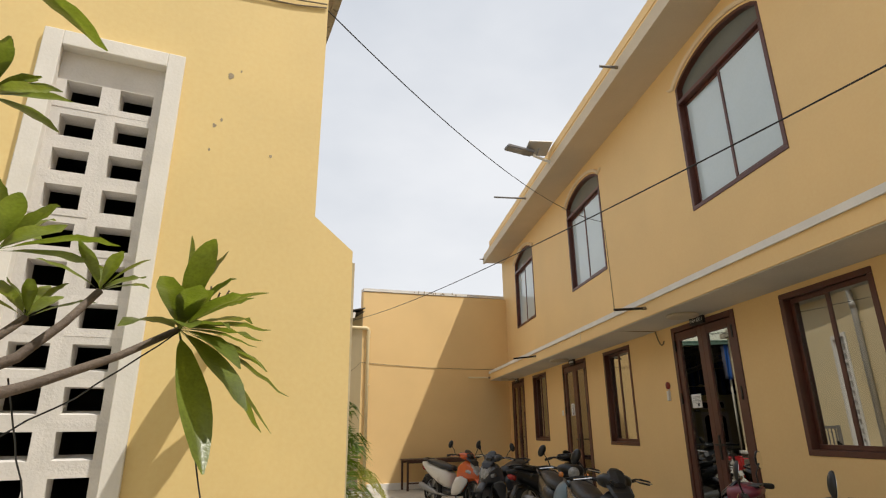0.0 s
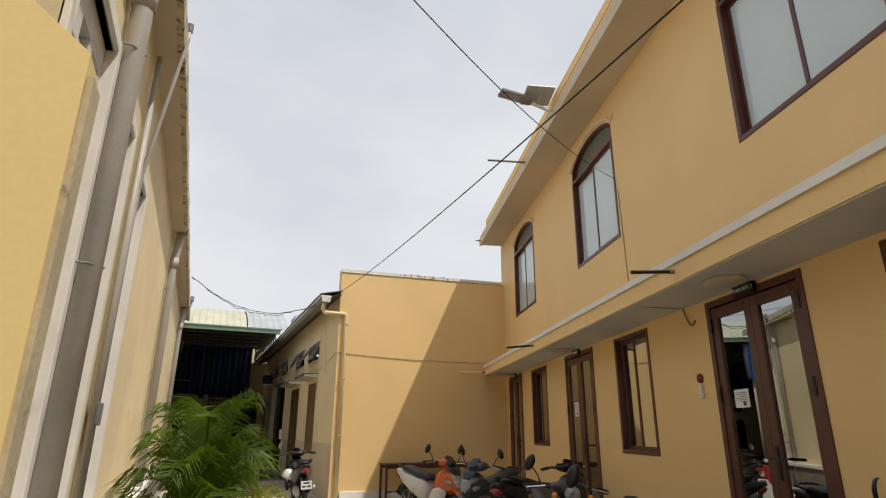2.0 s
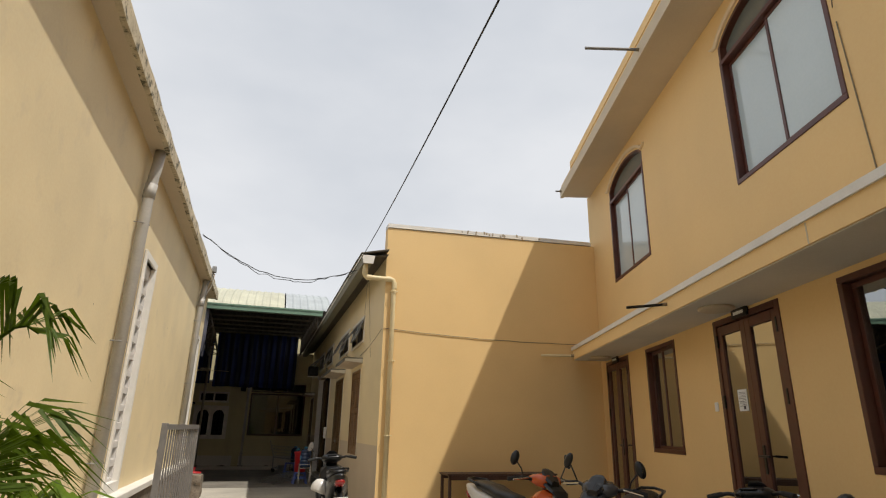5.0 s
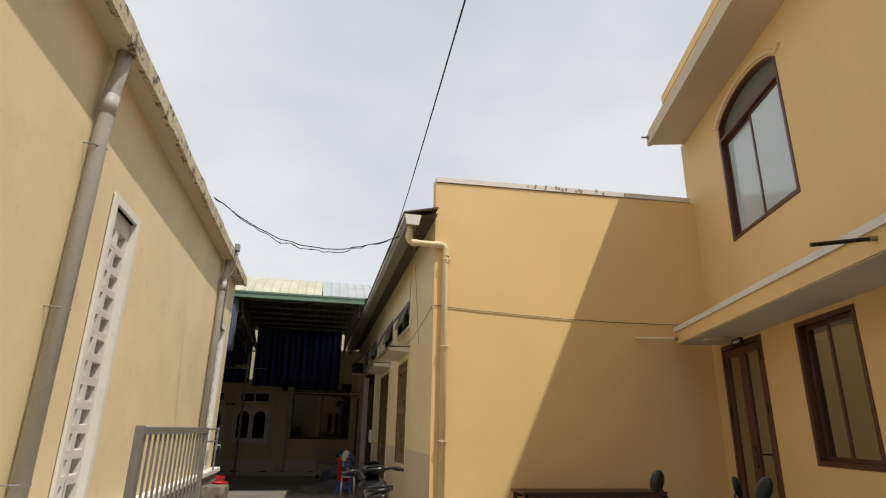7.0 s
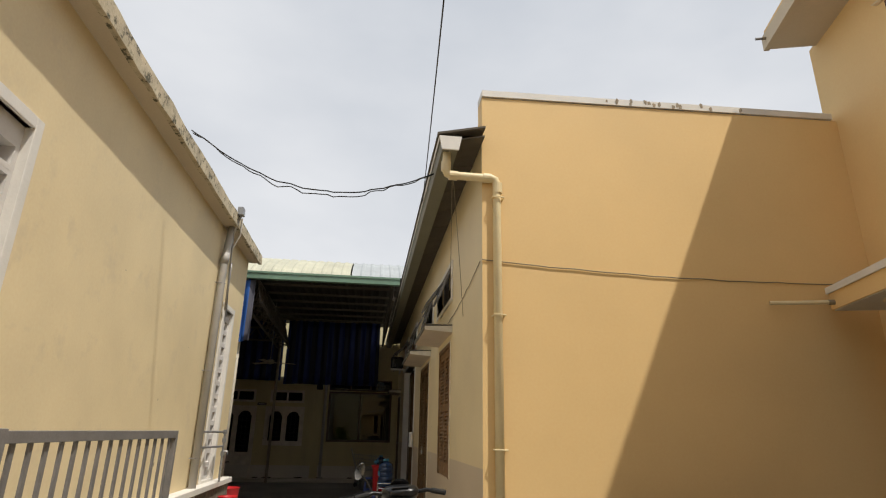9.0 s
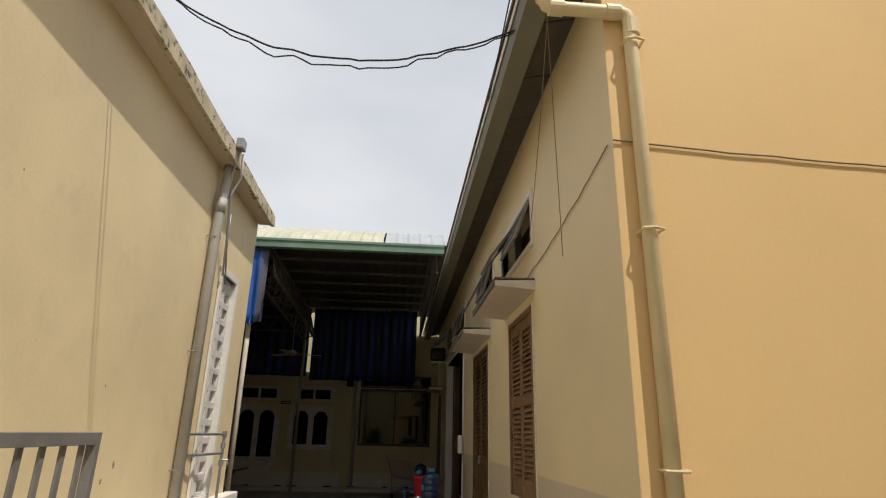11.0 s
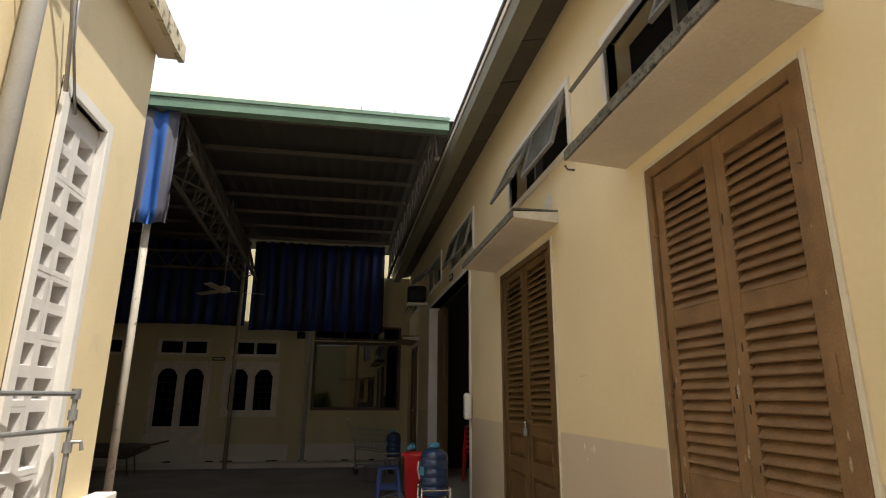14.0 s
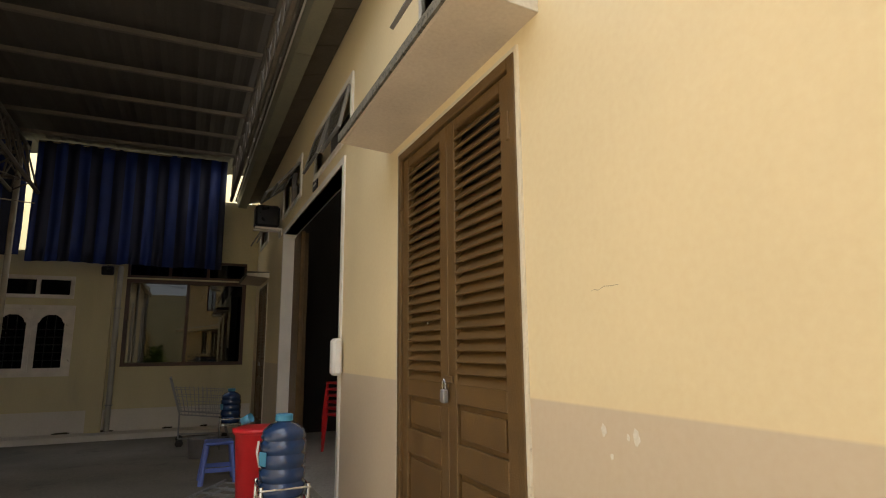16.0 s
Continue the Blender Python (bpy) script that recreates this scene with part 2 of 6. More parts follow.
# Yellower copy of the leaflet colour, for fronds painted as sunlit.
M_PALMY = mat("yellow_lit_palm_leaflet", (0.21, 0.21, 0.03), 0.5, 0.3, 5, 60, 0.05)
M_BARK = mat("grey_brown_bark", (0.13, 0.10, 0.08), 0.85, 0.3, 12, 80, 0.5)
M_TARP = striped("blue_striped_tarpaulin", (0.009, 0.026, 0.14), (0.005, 0.008, 0.032), 0.16)
M_TARPFRONT = striped("worn_blue_white_tarpaulin", (0.03, 0.12, 0.42), (0.10, 0.10, 0.13), 0.13, axis=1)
M_BLUEPL = mat("blue_stool_plastic", (0.10, 0.15, 0.46), 0.45, 0.08, 6, 60, 0.03)
M_REDPL = mat("red_plastic", (0.55, 0.02, 0.025), 0.4, 0.08, 6, 60, 0.03)
M_DARKRED = mat("dark_red_plastic", (0.22, 0.03, 0.025), 0.45, 0.1, 6, 60, 0.0)
M_BOTTLE = mat("dark_blue_bottle_plastic", (0.022, 0.05, 0.13), 0.15, 0.1, 6, 60, 0.0, spec=0.7)
M_CAP = mat("light_blue_cap", (0.07, 0.28, 0.45), 0.4, 0.05, 6, 60, 0.0)
M_TABLE = mat("dark_brown_metal_table", (0.07, 0.035, 0.025), 0.5, 0.15, 8, 80, 0.1)
M_ROOM = mat("dim_room_plaster", (0.35, 0.33, 0.28), 0.85, 0.1, 2, 40, 0.1)
# Near-black plaster: the darkness of unlit rooms is put into the colour.
M_DARKROOM = mat("shade_black_plaster", (0.045, 0.04, 0.036), 0.9, 0.1, 2, 40, 0.1)
M_TERRA = mat("cement_pot", (0.33, 0.29, 0.24), 0.85, 0.2, 8, 80, 0.3)


# ---- mesh helpers ----
def part(name, bm, material, parent=None, label="", smooth=False):
    me = bpy.data.meshes.new(name)
    bmesh.ops.recalc_face_normals(bm, faces=bm.faces)
    if smooth:
        for f in bm.faces:
            f.smooth = True
    bm.to_mesh(me)
    bm.free()
    me.materials.append(material)
    ob = new(name, me)
    if parent:
        ob.parent = parent
    if label:
        tagged(ob, label)
    return ob


def share(name, me, m, parent):
    ob = new(name, me)
    ob.parent = parent
    ob.matrix_basis = m
    return ob


def empty(name, m=None):
    ob = new(name)
    ob.empty_display_size = 0.1
    if m is not None:
        ob.matrix_basis = m
    return ob


def box(bm, x0, x1, y0, y1, z0, z1, bevel=0.0, m=None):
    g = bmesh.ops.create_cube(bm, size=1.0)["verts"]
    for v in g:
        v.co = Vector((x0 + (v.co.x + 0.5) * (x1 - x0), y0 + (v.co.y + 0.5) * (y1 - y0), z0 + (v.co.z + 0.5) * (z1 - z0)))
    if bevel:
        e = list({e for v in g for e in v.link_edges})
        r = bmesh.ops.bevel(bm, geom=e, offset=bevel, segments=1, affect="EDGES")
        g = list({v for f in r["faces"] for v in f.verts} | {v for v in g if v.is_valid})
    if m is not None:
        bmesh.ops.transform(bm, matrix=m, verts=g)
    return bm


def bxs(*boxes, bevel=0.0, m=None):
    bm = bmesh.new()
    for b in boxes:
        box(bm, *b, bevel=bevel, m=m)
    return bm


def tube(bm, pts, r, seg=8, closed_ends=True):
    """A round tube along points; r is one radius or one for each point."""
    pts = [Vector(p) for p in pts]
    rs = r if isinstance(r, (list, tuple)) else [r] * len(pts)
    rings, up = [], None
    for i, p in enumerate(pts):
        d = (pts[min(i + 1, len(pts) - 1)] - pts[max(i - 1, 0)]).normalized()
        if up is None:
            up = d.orthogonal().normalized()
        up = (up - d * up.dot(d)).normalized()
        side = d.cross(up)
        rings.append([bm.verts.new(p + (up * math.cos(2 * math.pi * k / seg) + side * math.sin(2 * math.pi * k / seg)) * rs[i]) for k in range(seg)])
    for a, b in zip(rings, rings[1:]):
        for k in range(seg):
            bm.faces.new((a[k], a[(k + 1) % seg], b[(k + 1) % seg], b[k]))
    if closed_ends:
        bm.faces.new(rings[0][::-1])
        bm.faces.new(rings[-1])
    return bm


def tubes(*runs, seg=8):
    bm = bmesh.new()
    for pts, r in runs:
        tube(bm, pts, r, seg)
    return bm


def loft(bm, secs, n=14, power=2.6):
    """Rounded body through sections (x, y, z, half width, half height)."""
    rings = []
    for x, y, z, w, h in secs:
        ring = []
        for k in range(n):
            a = 2 * math.pi * k / n
            c, s = math.cos(a), math.sin(a)
            ring.append(bm.verts.new((x, y + w * math.copysign(abs(c) ** (2 / power), c), z + h * math.copysign(abs(s) ** (2 / power), s))))
        rings.append(ring)
    for a, b in zip(rings, rings[1:]):
        for k in range(n):
            bm.faces.new((a[k], a[(k + 1) % n], b[(k + 1) % n], b[k]))
    bm.faces.new(rings[0][::-1])
    bm.faces.new(rings[-1])
    return bm


def lathe(bm, prof, seg=20, m=None):
    """Turned shape from (radius, z) pairs about the z axis."""
    rings = []
    for r, z in prof:
        rings.append([bm.verts.new((r * math.cos(2 * math.pi * k / seg), r * math.sin(2 * math.pi * k / seg), z)) for k in range(seg)])
    for a, b in zip(rings, rings[1:]):
        for k in range(seg):
            bm.faces.new((a[k], a[(k + 1) % seg], b[(k + 1) % seg], b[k]))
    bm.faces.new(rings[0][::-1])
    bm.faces.new(rings[-1])
    if m is not None:
        bmesh.ops.transform(bm, matrix=m, verts=[v for ring in rings for v in ring])
    return bm


def wall_mesh(u0, u1, z0, z1, thick, holes=(), arches=()):
    """A wall in its own frame: u along x, front at y=0, back at y=thick; holes (u0, u1, z0, z1) go through.
    arches (u0, u1, spring, apex) fill the corners above a segmental arch."""
    bm = bmesh.new()
    us = sorted({u0, u1, *[h[0] for h in holes], *[h[1] for h in holes]})
    zs = sorted({z0, z1, *[h[2] for h in holes], *[h[3] for h in holes]})
    us = [u for u in us if u0 <= u <= u1]
    zs = [z for z in zs if z0 <= z <= z1]

    def solid(i, j):
        if not (0 <= i < len(us) - 1 and 0 <= j < len(zs) - 1):
            return False
        cu, cz = (us[i] + us[i + 1]) / 2, (zs[j] + zs[j + 1]) / 2
        return not any(h[0] < cu < h[1] and h[2] < cz < h[3] for h in holes)

    def quad(*p):
        bm.faces.new([bm.verts.new(q) for q in p])

    for i in range(len(us) - 1):
        for j in range(len(zs) - 1):
            if not solid(i, j):
                continue
            a, b, c, d = us[i], us[i + 1], zs[j], zs[j + 1]
            quad((a, 0, c), (b, 0, c), (b, 0, d), (a, 0, d))
            quad((b, thick, c), (a, thick, c), (a, thick, d), (b, thick, d))
            if not solid(i - 1, j):
                quad((a, thick, c), (a, 0, c), (a, 0, d), (a, thick, d))
            if not solid(i + 1, j):
                quad((b, 0, c), (b, thick, c), (b, thick, d), (b, 0, d))
            if not solid(i, j - 1):
                quad((a, thick, c), (b, thick, c), (b, 0, c), (a, 0, c))
            if not solid(i, j + 1):
                quad((a, 0, d), (b, 0, d), (b, thick, d), (a, thick, d))
    bmesh.ops.remove_doubles(bm, verts=bm.verts, dist=1e-5)
    for a, b, s, t in arches:
        arc = arc_points(a, b, s, t)
        for (p, q), (p2, q2) in zip(arc, arc[1:]):
            quad((p, 0, q), (p2, 0, q2), (p2, 0, t), (p, 0, t))
            quad((p, 0, q), (p2, 0, q2), (p2, thick, q2), (p, thick, q))
            quad((p, thick, q), (p2, thick, q2), (p2, thick, t), (p, thick, t))
    return bm


def arc_points(a, b, s, t, steps=18):
    """A segmental arch from (a, s) over the apex height t to (b, s)."""
    return [(a + (b - a) * k / steps, s + (t - s) * (1 - (2 * k / steps - 1) ** 2) ** 0.75) for k in range(steps + 1)]


# frames of the walls: x along the wall, y into the building, z up
TOWN = math.degrees(math.atan2(0.28, 0.96))
WB = Matrix.Translation((3.775, 0, 0)) @ pose(0, 0, 0, 0, 0, 90 - TOWN) @ Matrix.Diagonal((1, -1, 1, 1))
WD = Matrix.Translation((0, 12.8, 0))
WC = Matrix.Translation((3.6, 0, 0)) @ Matrix(((0, 1, 0, 0), (1, 0, 0, 0), (0, 0, 1, 0), (0, 0, 0, 1)))
WA = Matrix.Translation((0.45, 0, 0)) @ Matrix(((0, -1, 0, 0), (1, 0, 0, 0), (0, 0, 1, 0), (0, 0, 0, 1)))
WG = Matrix.Translation((0, 2.8, 0))
WE = Matrix.Translation((0, 26.0, -0.17))


def setting(name, bm, material, label, category, m=None, smooth=False):
    if m is not None:
        bmesh.ops.transform(bm, matrix=m, verts=bm.verts)
    ob = part(name, bm, material, None, label, smooth)
    return tagged(ob, "", category, "", "structure")


def fixed(name, m, label, category, group="", kind=""):
    return tagged(empty(name, m), label, category, group, kind)


# ---- ground ----
def ground_z(y):
    return -0.17 * min(1.0, max(0.0, (y - 13.0) / 12.5))


bm = bmesh.new()
xs = [-900, -60, -8, -4, 0, 4, 8, 14, 60, 900]
ys = [-900, -60, -8, 0, 6, 13, 25.5, 32, 60, 900]
grid = [[bm.verts.new((x, y, ground_z(y))) for x in xs] for y in ys]
for j in range(len(ys) - 1):
    for i in range(len(xs) - 1):
        bm.faces.new((grid[j][i], grid[j][i + 1], grid[j + 1][i + 1], grid[j + 1][i]))
setting("ground", bm, M_CONC, "grey worn concrete yard with damp stains", "ground")

# ---- office building with arched windows (two storeys) ----
UP = [(2.93, 4.45), (6.85, 8.38), (10.67, 12.22)]
LOW = [(2.44, 3.41), (6.42, 7.33), (10.24, 11.20)]
DOORS = [(4.06, 5.27), (8.06, 9.23), (11.92, 13.02)]
holes = [(a, b, 3.58, 5.385) for a, b in UP] + [(a, b, 1.02, 2.36) for a, b in LOW] + [(a, b, 0.05, 2.38) for a, b in DOORS]
holes += [(-0.95, 0.57, 3.58, 5.385), (-1.5, -0.55, 1.02, 2.36), (0.2, 1.4, 0.05, 2.38)]
bm = wall_mesh(-5, 13.55, -0.1, 5.62, 0.22, holes, [(a, b, 5.16, 5.385) for a, b in UP + [(-0.95, 0.57)]])
setting("wall_east", bm, M_PEACH, "peach-yellow rendered wall of a two-storey office building", "wall", WB)
bm = bxs((13.33, 13.55, 0.222, 6, -0.1, 5.62), (-5, 13.55, 6, 6.2, -0.1, 5.62), (-5, -4.8, 0.222, 6, -0.1, 5.62))
setting("wall_east_return", bm, M_PEACH, "peach rendered return wall of the office building", "wall", WB)
setting("ceiling", bxs((-4.8, 13.33, 0.222, 6, 2.9, 3.1)), M_ROOM, "plain plaster ceiling of the ground floor rooms", "ceiling", WB)
setting("floor", bxs((-4.8, 13.33, 0.222, 6, -0.08, 0.05)), M_ROOM, "pale tiled office floor", "floor", WB)
bm = bxs(*[(u, u + 0.1, 0.222, 6, 0.05, 2.9) for u in (5.75, 9.75)], (-4.8, 13.33, 3.2, 3.3, 0.05, 2.9))
setting("wall_office_partition", bm, M_ROOM, "plain plaster partition walls inside the offices", "wall", WB)
# eave and roof
bm = bxs((-5, 13.4, -0.54, 0.0, 5.58, 5.64), (-5, 13.4, -0.56, -0.50, 5.56, 5.74))
setting("eave_east", bm, M_SOFFIT, "beige plastered eave soffit of the office building", "eave", WB)
bm = bxs((-5, 13.36, -0.54, 6.2, 5.745, 5.80), (-5, 12.6, -0.55, -0.38, 5.80, 5.93), (-5, 12.6, -0.38, 6.2, 5.80, 5.9))
setting("roof_east", bm, M_PEACH, "peach roof edge with a stepped gutter lip", "roof", WB)
# ledge over the ground floor
bm = bxs((-5, 13.02, -0.57, 0.0, 2.42, 2.575))
setting("ledge_east", bm, M_PEACH, "peach concrete ledge over the ground floor doors", "ledge", WB)
bm = bxs((-5, 13.03, -0.572, -0.001, 2.577, 2.615), (-5, 13.03, -0.590, -0.5725, 2.572, 2.632))
setting("trim_ledge", bm, M_WHITE, "pale grey flashing along the ledge", "trim", WB)
setting("ledge_soffit", bxs((-5, 13.0, -0.555, -0.001, 2.410, 2.4195)), M_SOFFITG, "pale grey painted underside of the ledge", "ledge", WB)
setting("trim_ledge_joint", bxs((6.74, 6.752, -0.5725, -0.57, 2.42, 2.564)), M_SOFFIT, "dark vertical joint in the ledge", "trim", WB)


def sash_window(u0, u1, z0, z1, m, pane, depth=0.05, arched=None, sashes=2, name="window"):
    w = fixed(name, m, "brown aluminium sliding window with %s" % ("frosted panes and a fanlight" if arched else "reflective panes"), "window", kind="structure")
    f = 0.048
    top = 4.985 if arched else z1
    part("window_frame", bxs((u0, u1, depth - 0.06, depth + 0.05, z0, z0 + f), (u0, u1, depth - 0.06, depth + 0.05, top - f, top),
                             (u0, u0 + f, depth - 0.06, depth + 0.05, z0 + f, top - f), (u1 - f, u1, depth - 0.06, depth + 0.05, z0 + f, top - f), bevel=0.004), M_FRAME, w)
    step = (u1 - u0 - 2 * f) / sashes
    for k in range(sashes):
        a = u0 + f + k * step - (0.015 if k else 0)
        b = u0 + f + (k + 1) * step + (0.015 if k < sashes - 1 else 0)
        y = depth - 0.02 + 0.03 * (k % 2)
        s = 0.038
        sa = part("sash", bxs((a, b, y, y + 0.025, z0 + f, z0 + f + s), (a, b, y, y + 0.025, top - f - s, top - f), (a, a + s, y, y + 0.025, z0 + f + s, top - f - s),
                              (b - s, b, y, y + 0.025, z0 + f + s, top - f - s), bevel=0.003), M_FRAME, w)
        g = part("pane", bxs((a + s, b - s, y + 0.01, y + 0.015, z0 + f + s, top - f - s)), pane, sa)
        g.visible_shadow = False
    if arched:
        bm = bmesh.new()
        pts = arc_points(u0, u1, arched[0], arched[1])
        rim = [bm.verts.new((u, depth + 0.02, z)) for u, z in pts] + [bm.verts.new((u1, depth + 0.02, top)), bm.verts.new((u0, depth + 0.02, top))]
        bm.faces.new(rim)
        r = bmesh.ops.extrude_face_region(bm, geom=list(bm.faces))
        bmesh.ops.translate(bm, vec=(0, 0.006, 0), verts=[v for v in r["geom"] if isinstance(v, bmesh.types.BMVert)])
        part("fanlight_pane", bm, M_GREYPANE, w, "dark grey fanlight glass")
        part("fanlight_rail", bxs((u0 + 0.04, u1 - 0.04, depth - 0.03, depth + 0.015, top + 0.001, top + 0.03)), M_FRAME, w)
        inner = arc_points(u0 + 0.04, u1 - 0.04, arched[0] - 0.01, arched[1] - 0.04)
        bm = bmesh.new()
        outer = [(u0, top)] + pts + [(u1, top)]
        inner = [(u0 + 0.04, top)] + inner + [(u1 - 0.04, top)]
        rings = [[bm.verts.new((u, y, z)) for u, y, z in ((a[0], depth - 0.05, a[1]), (b[0], depth - 0.05, b[1]), (b[0], depth + 0.03, b[1]), (a[0], depth + 0.03, a[1]))] for a, b in zip(outer, inner)]
        for a, b in zip(rings, rings[1:]):
            for q in range(4):
                bm.faces.new((a[q], a[(q + 1) % 4], b[(q + 1) % 4], b[q]))
        bm.faces.new(rings[0])
        bm.faces.new(rings[-1][::-1])
        part("fanlight_frame", bm, M_FRAME, w)
    return w


M_GREYPANE = mat("grey_fanlight_glass", (0.16, 0.17, 0.15), 0.15, 0.05, 2, 40, 0.0, spec=0.8)
n_win = 0
for a, b in UP + [(-0.95, 0.57)]:
    n_win += 1
    sash_window(a, b, 3.58, 5.36, WB, M_FROST, arched=(5.16, 5.385), name="window_%d" % n_win)
    pts = [(a - 0.10, 5.20)] + arc_points(a - 0.012, b + 0.012, 5.175, 5.41) + [(b + 0.10, 5.20)]
    bm = bmesh.new()
    prev = None
    for k, (u, z) in enumerate(pts):
        c = Vector(((a + b) / 2, 0, 4.2))
        d = (Vector((u, 0, z)) - c).normalized()
        ring = [bm.verts.new(Vector((u, y, z)) + d * o) for y, o in ((-0.022, 0.0), (-0.034, 0.02), (-0.034, 0.045), (0.001, 0.05), (0.001, 0.0))]
        if prev:
            for q in range(5):
                bm.faces.new((prev[q], prev[(q + 1) % 5], ring[(q + 1) % 5], ring[q]))
        else:
            bm.faces.new(ring)
        prev = ring
    bm.faces.new(prev[::-1])
    setting("trim_arch_%d" % n_win, bm, M_HOOD, "raised plaster hood moulding over an arched window", "trim", WB)
for a, b in LOW + [(-1.5, -0.55)]:
    n_win += 1
    sash_window(a, b, 1.02, 2.36, WB, M_PANE, name="window_%d" % n_win)


def glass_door(u0, u1, m, name, label):
    d = fixed(name, m, label, "door", kind="structure")
    f, y0, y1 = 0.06, -0.012, 0.07
    part("door_frame", bxs((u0, u0 + f, y0, y1, 0.05, 2.38), (u1 - f, u1, y0, y1, 0.05, 2.38), (u0 + f, u1 - f, y0, y1, 2.38 - f, 2.38), bevel=0.004), M_FRAME, d)
    mid = (u0 + u1) / 2
    for k, (a, b) in enumerate(((u0 + f, mid), (mid, u1 - f))):
        s = 0.085
        leaf = part("door_leaf", bxs((a, a + s, 0.0, 0.045, 0.06, 2.31), (b - s, b, 0.0, 0.045, 0.06, 2.31), (a + s, b - s, 0.0, 0.045, 0.06, 0.22), (a + s, b - s, 0.0, 0.045, 2.22, 2.31), bevel=0.004), M_FRAME, d)
        g = part("pane", bxs((a + s, b - s, 0.02, 0.028, 0.22, 2.22)), M_PANE, leaf)
        g.visible_shadow = False
        if k == 0:
            part("handle", bxs((b - 0.06, b - 0.025, -0.012, 0.0, 0.93, 1.17), (b - 0.05, b - 0.035, -0.05, -0.012, 1.07, 1.085), (b - 0.20, b - 0.035, -0.062, -0.045, 1.068, 1.088), bevel=0.003), M_BLACK, leaf, "black lever handle")
        for z in (0.35, 1.5, 2.1):
            ue = u0 + f - 0.012 if k == 0 else u1 - f - 0.012
            part("hinge", bxs((ue, ue + 0.024, -0.02, 0.0, z, z + 0.13), bevel=0.003), M_BLACK, leaf)
    return d


def notice(m, w=0.16, h=0.20):
    n = fixed("paper_notice", m, "white printed paper notice taped to a door", "notice")
    part("sheet", bxs((0, w, -0.002, 0, 0, h)), M_PAPER, n)
    bm = bmesh.new()
    for k in range(int((h - 0.05) / 0.014)):
        z = h - 0.025 - k * 0.014
        box(bm, 0.02, w - 0.02 - (0.05 if k % 3 == 2 else 0.0), -0.003, -0.0021, z - 0.004, z)
    box(bm, 0.04, 0.08, -0.003, -0.0021, 0.015, 0.045)
    part("print_lines", bm, M_INK, n)
    return n


def text_plate(m, words, size, w, h):
    s = fixed("door_sign", m, "black door sign with pale lettering", "sign")
    part("plate", bxs((0, w, -0.03, 0, 0, h), bevel=0.002), M_BLACK, s)
    cu = bpy.data.curves.new("lettering", "FONT")
    cu.body, cu.size, cu.extrude, cu.align_x, cu.align_y = words, size, 0.0008, "CENTER", "CENTER"
    tmp = bpy.data.objects.new("lettering", cu)
    scene.collection.objects.link(tmp)
    me = bpy.data.meshes.new_from_object(tmp.evaluated_get(bpy.context.evaluated_depsgraph_get()))
    bpy.data.objects.remove(tmp)
    me.materials.clear()
    me.materials.append(M_PAPER)
    t = new("lettering", me)
    t.parent = s
    return s, t


for k, (a, b) in enumerate(DOORS + [(0.2, 1.4)]):
    glass_door(a, b, WB, "door_%d" % (k + 1), "closed brown aluminium double door with reflective glass")
for k, (a, b) in enumerate(DOORS):
    if k == 0:
        s, t = text_plate(WB @ pose((a + b) / 2 - 0.13, -0.012, 2.325), "THÊM SỨC 1", 0.045, 0.26, 0.095)
        t.matrix_basis = Matrix(((-1, 0, 0, 0.13), (0, 0, -1, -0.0315), (0, 1, 0, 0.045), (0, 0, 0, 1)))
    else:
        s = fixed("door_sign", WB @ pose((a + b) / 2 - 0.13, -0.012, 2.325), "black door sign with pale lettering", "sign")
        part("plate", bxs((0, 0.26, -0.03, 0, 0, 0.095), bevel=0.002), M_BLACK, s)
        part("lettering_bar", bxs((0.04, 0.22, -0.032, -0.0301, 0.03, 0.06)), M_PAPER, s)
notice(WB @ pose(4.875, 0.018, 1.455), 0.185, 0.145)
notice(WB @ pose(8.80, 0.018, 1.47))


def ceiling_disc(m):
    d = fixed("ceiling_light", m, "round white plastic ceiling light under the ledge", "lamp", "ledge lights")
    part("diffuser", lathe(bmesh.new(), [(0.15, 0), (0.165, -0.008), (0.165, -0.022), (0.14, -0.034), (0.05, -0.04)], 24), M_SOFFIT, d, smooth=True)
    part("base_ring", lathe(bmesh.new(), [(0.155, 0.002), (0.16, -0.004), (0.155, -0.012)], 24), M_SOFFIT, d)
    return d


for u in (4.55, 8.62, 12.45):
    ceiling_disc(WB @ pose(u, -0.26, 2.41))


def stub_pipe(m, length, material, r=0.022, label="black insulated drain pipe stub sticking out of the wall"):
    p = fixed("drain_stub", m, label, "pipe")
    part("pipe", tubes(([(0, 0.02, 0), (0, -length, 0.0)], r), seg=10), material, p, smooth=False)
    part("ferrule", tubes(([(0, 0.01, 0), (0, -0.05, 0)], r * 1.25), seg=10), M_CORD, p)
    return p


for u, turn in ((4.74, -12), (9.0, 0)):
    stub_pipe(WB @ pose(u, -0.57, 2.515, 6, 0, turn), 0.42, M_BLACK, 0.015)
stub_pipe(WB @ pose(12.95, -0.57, 2.48), 0.55, M_PVCW, 0.02, "cream pvc drain pipe stub sticking out of the ledge")
stub_pipe(WB @ pose(9.06, -0.55, 5.66), 0.66, M_GREYPAINT, 0.018, "grey steel pipe stub sticking out of the eave")
stub_pipe(WB @ pose(4.72, -0.55, 5.64), 0.25, M_GREYPAINT, 0.018, "grey steel pipe stub sticking out of the eave")
stub_pipe(WB @ pose(13.3, -0.55, 5.66), 0.12, M_GREYPAINT, 0.015, "short grey pipe stub at the eave corner")

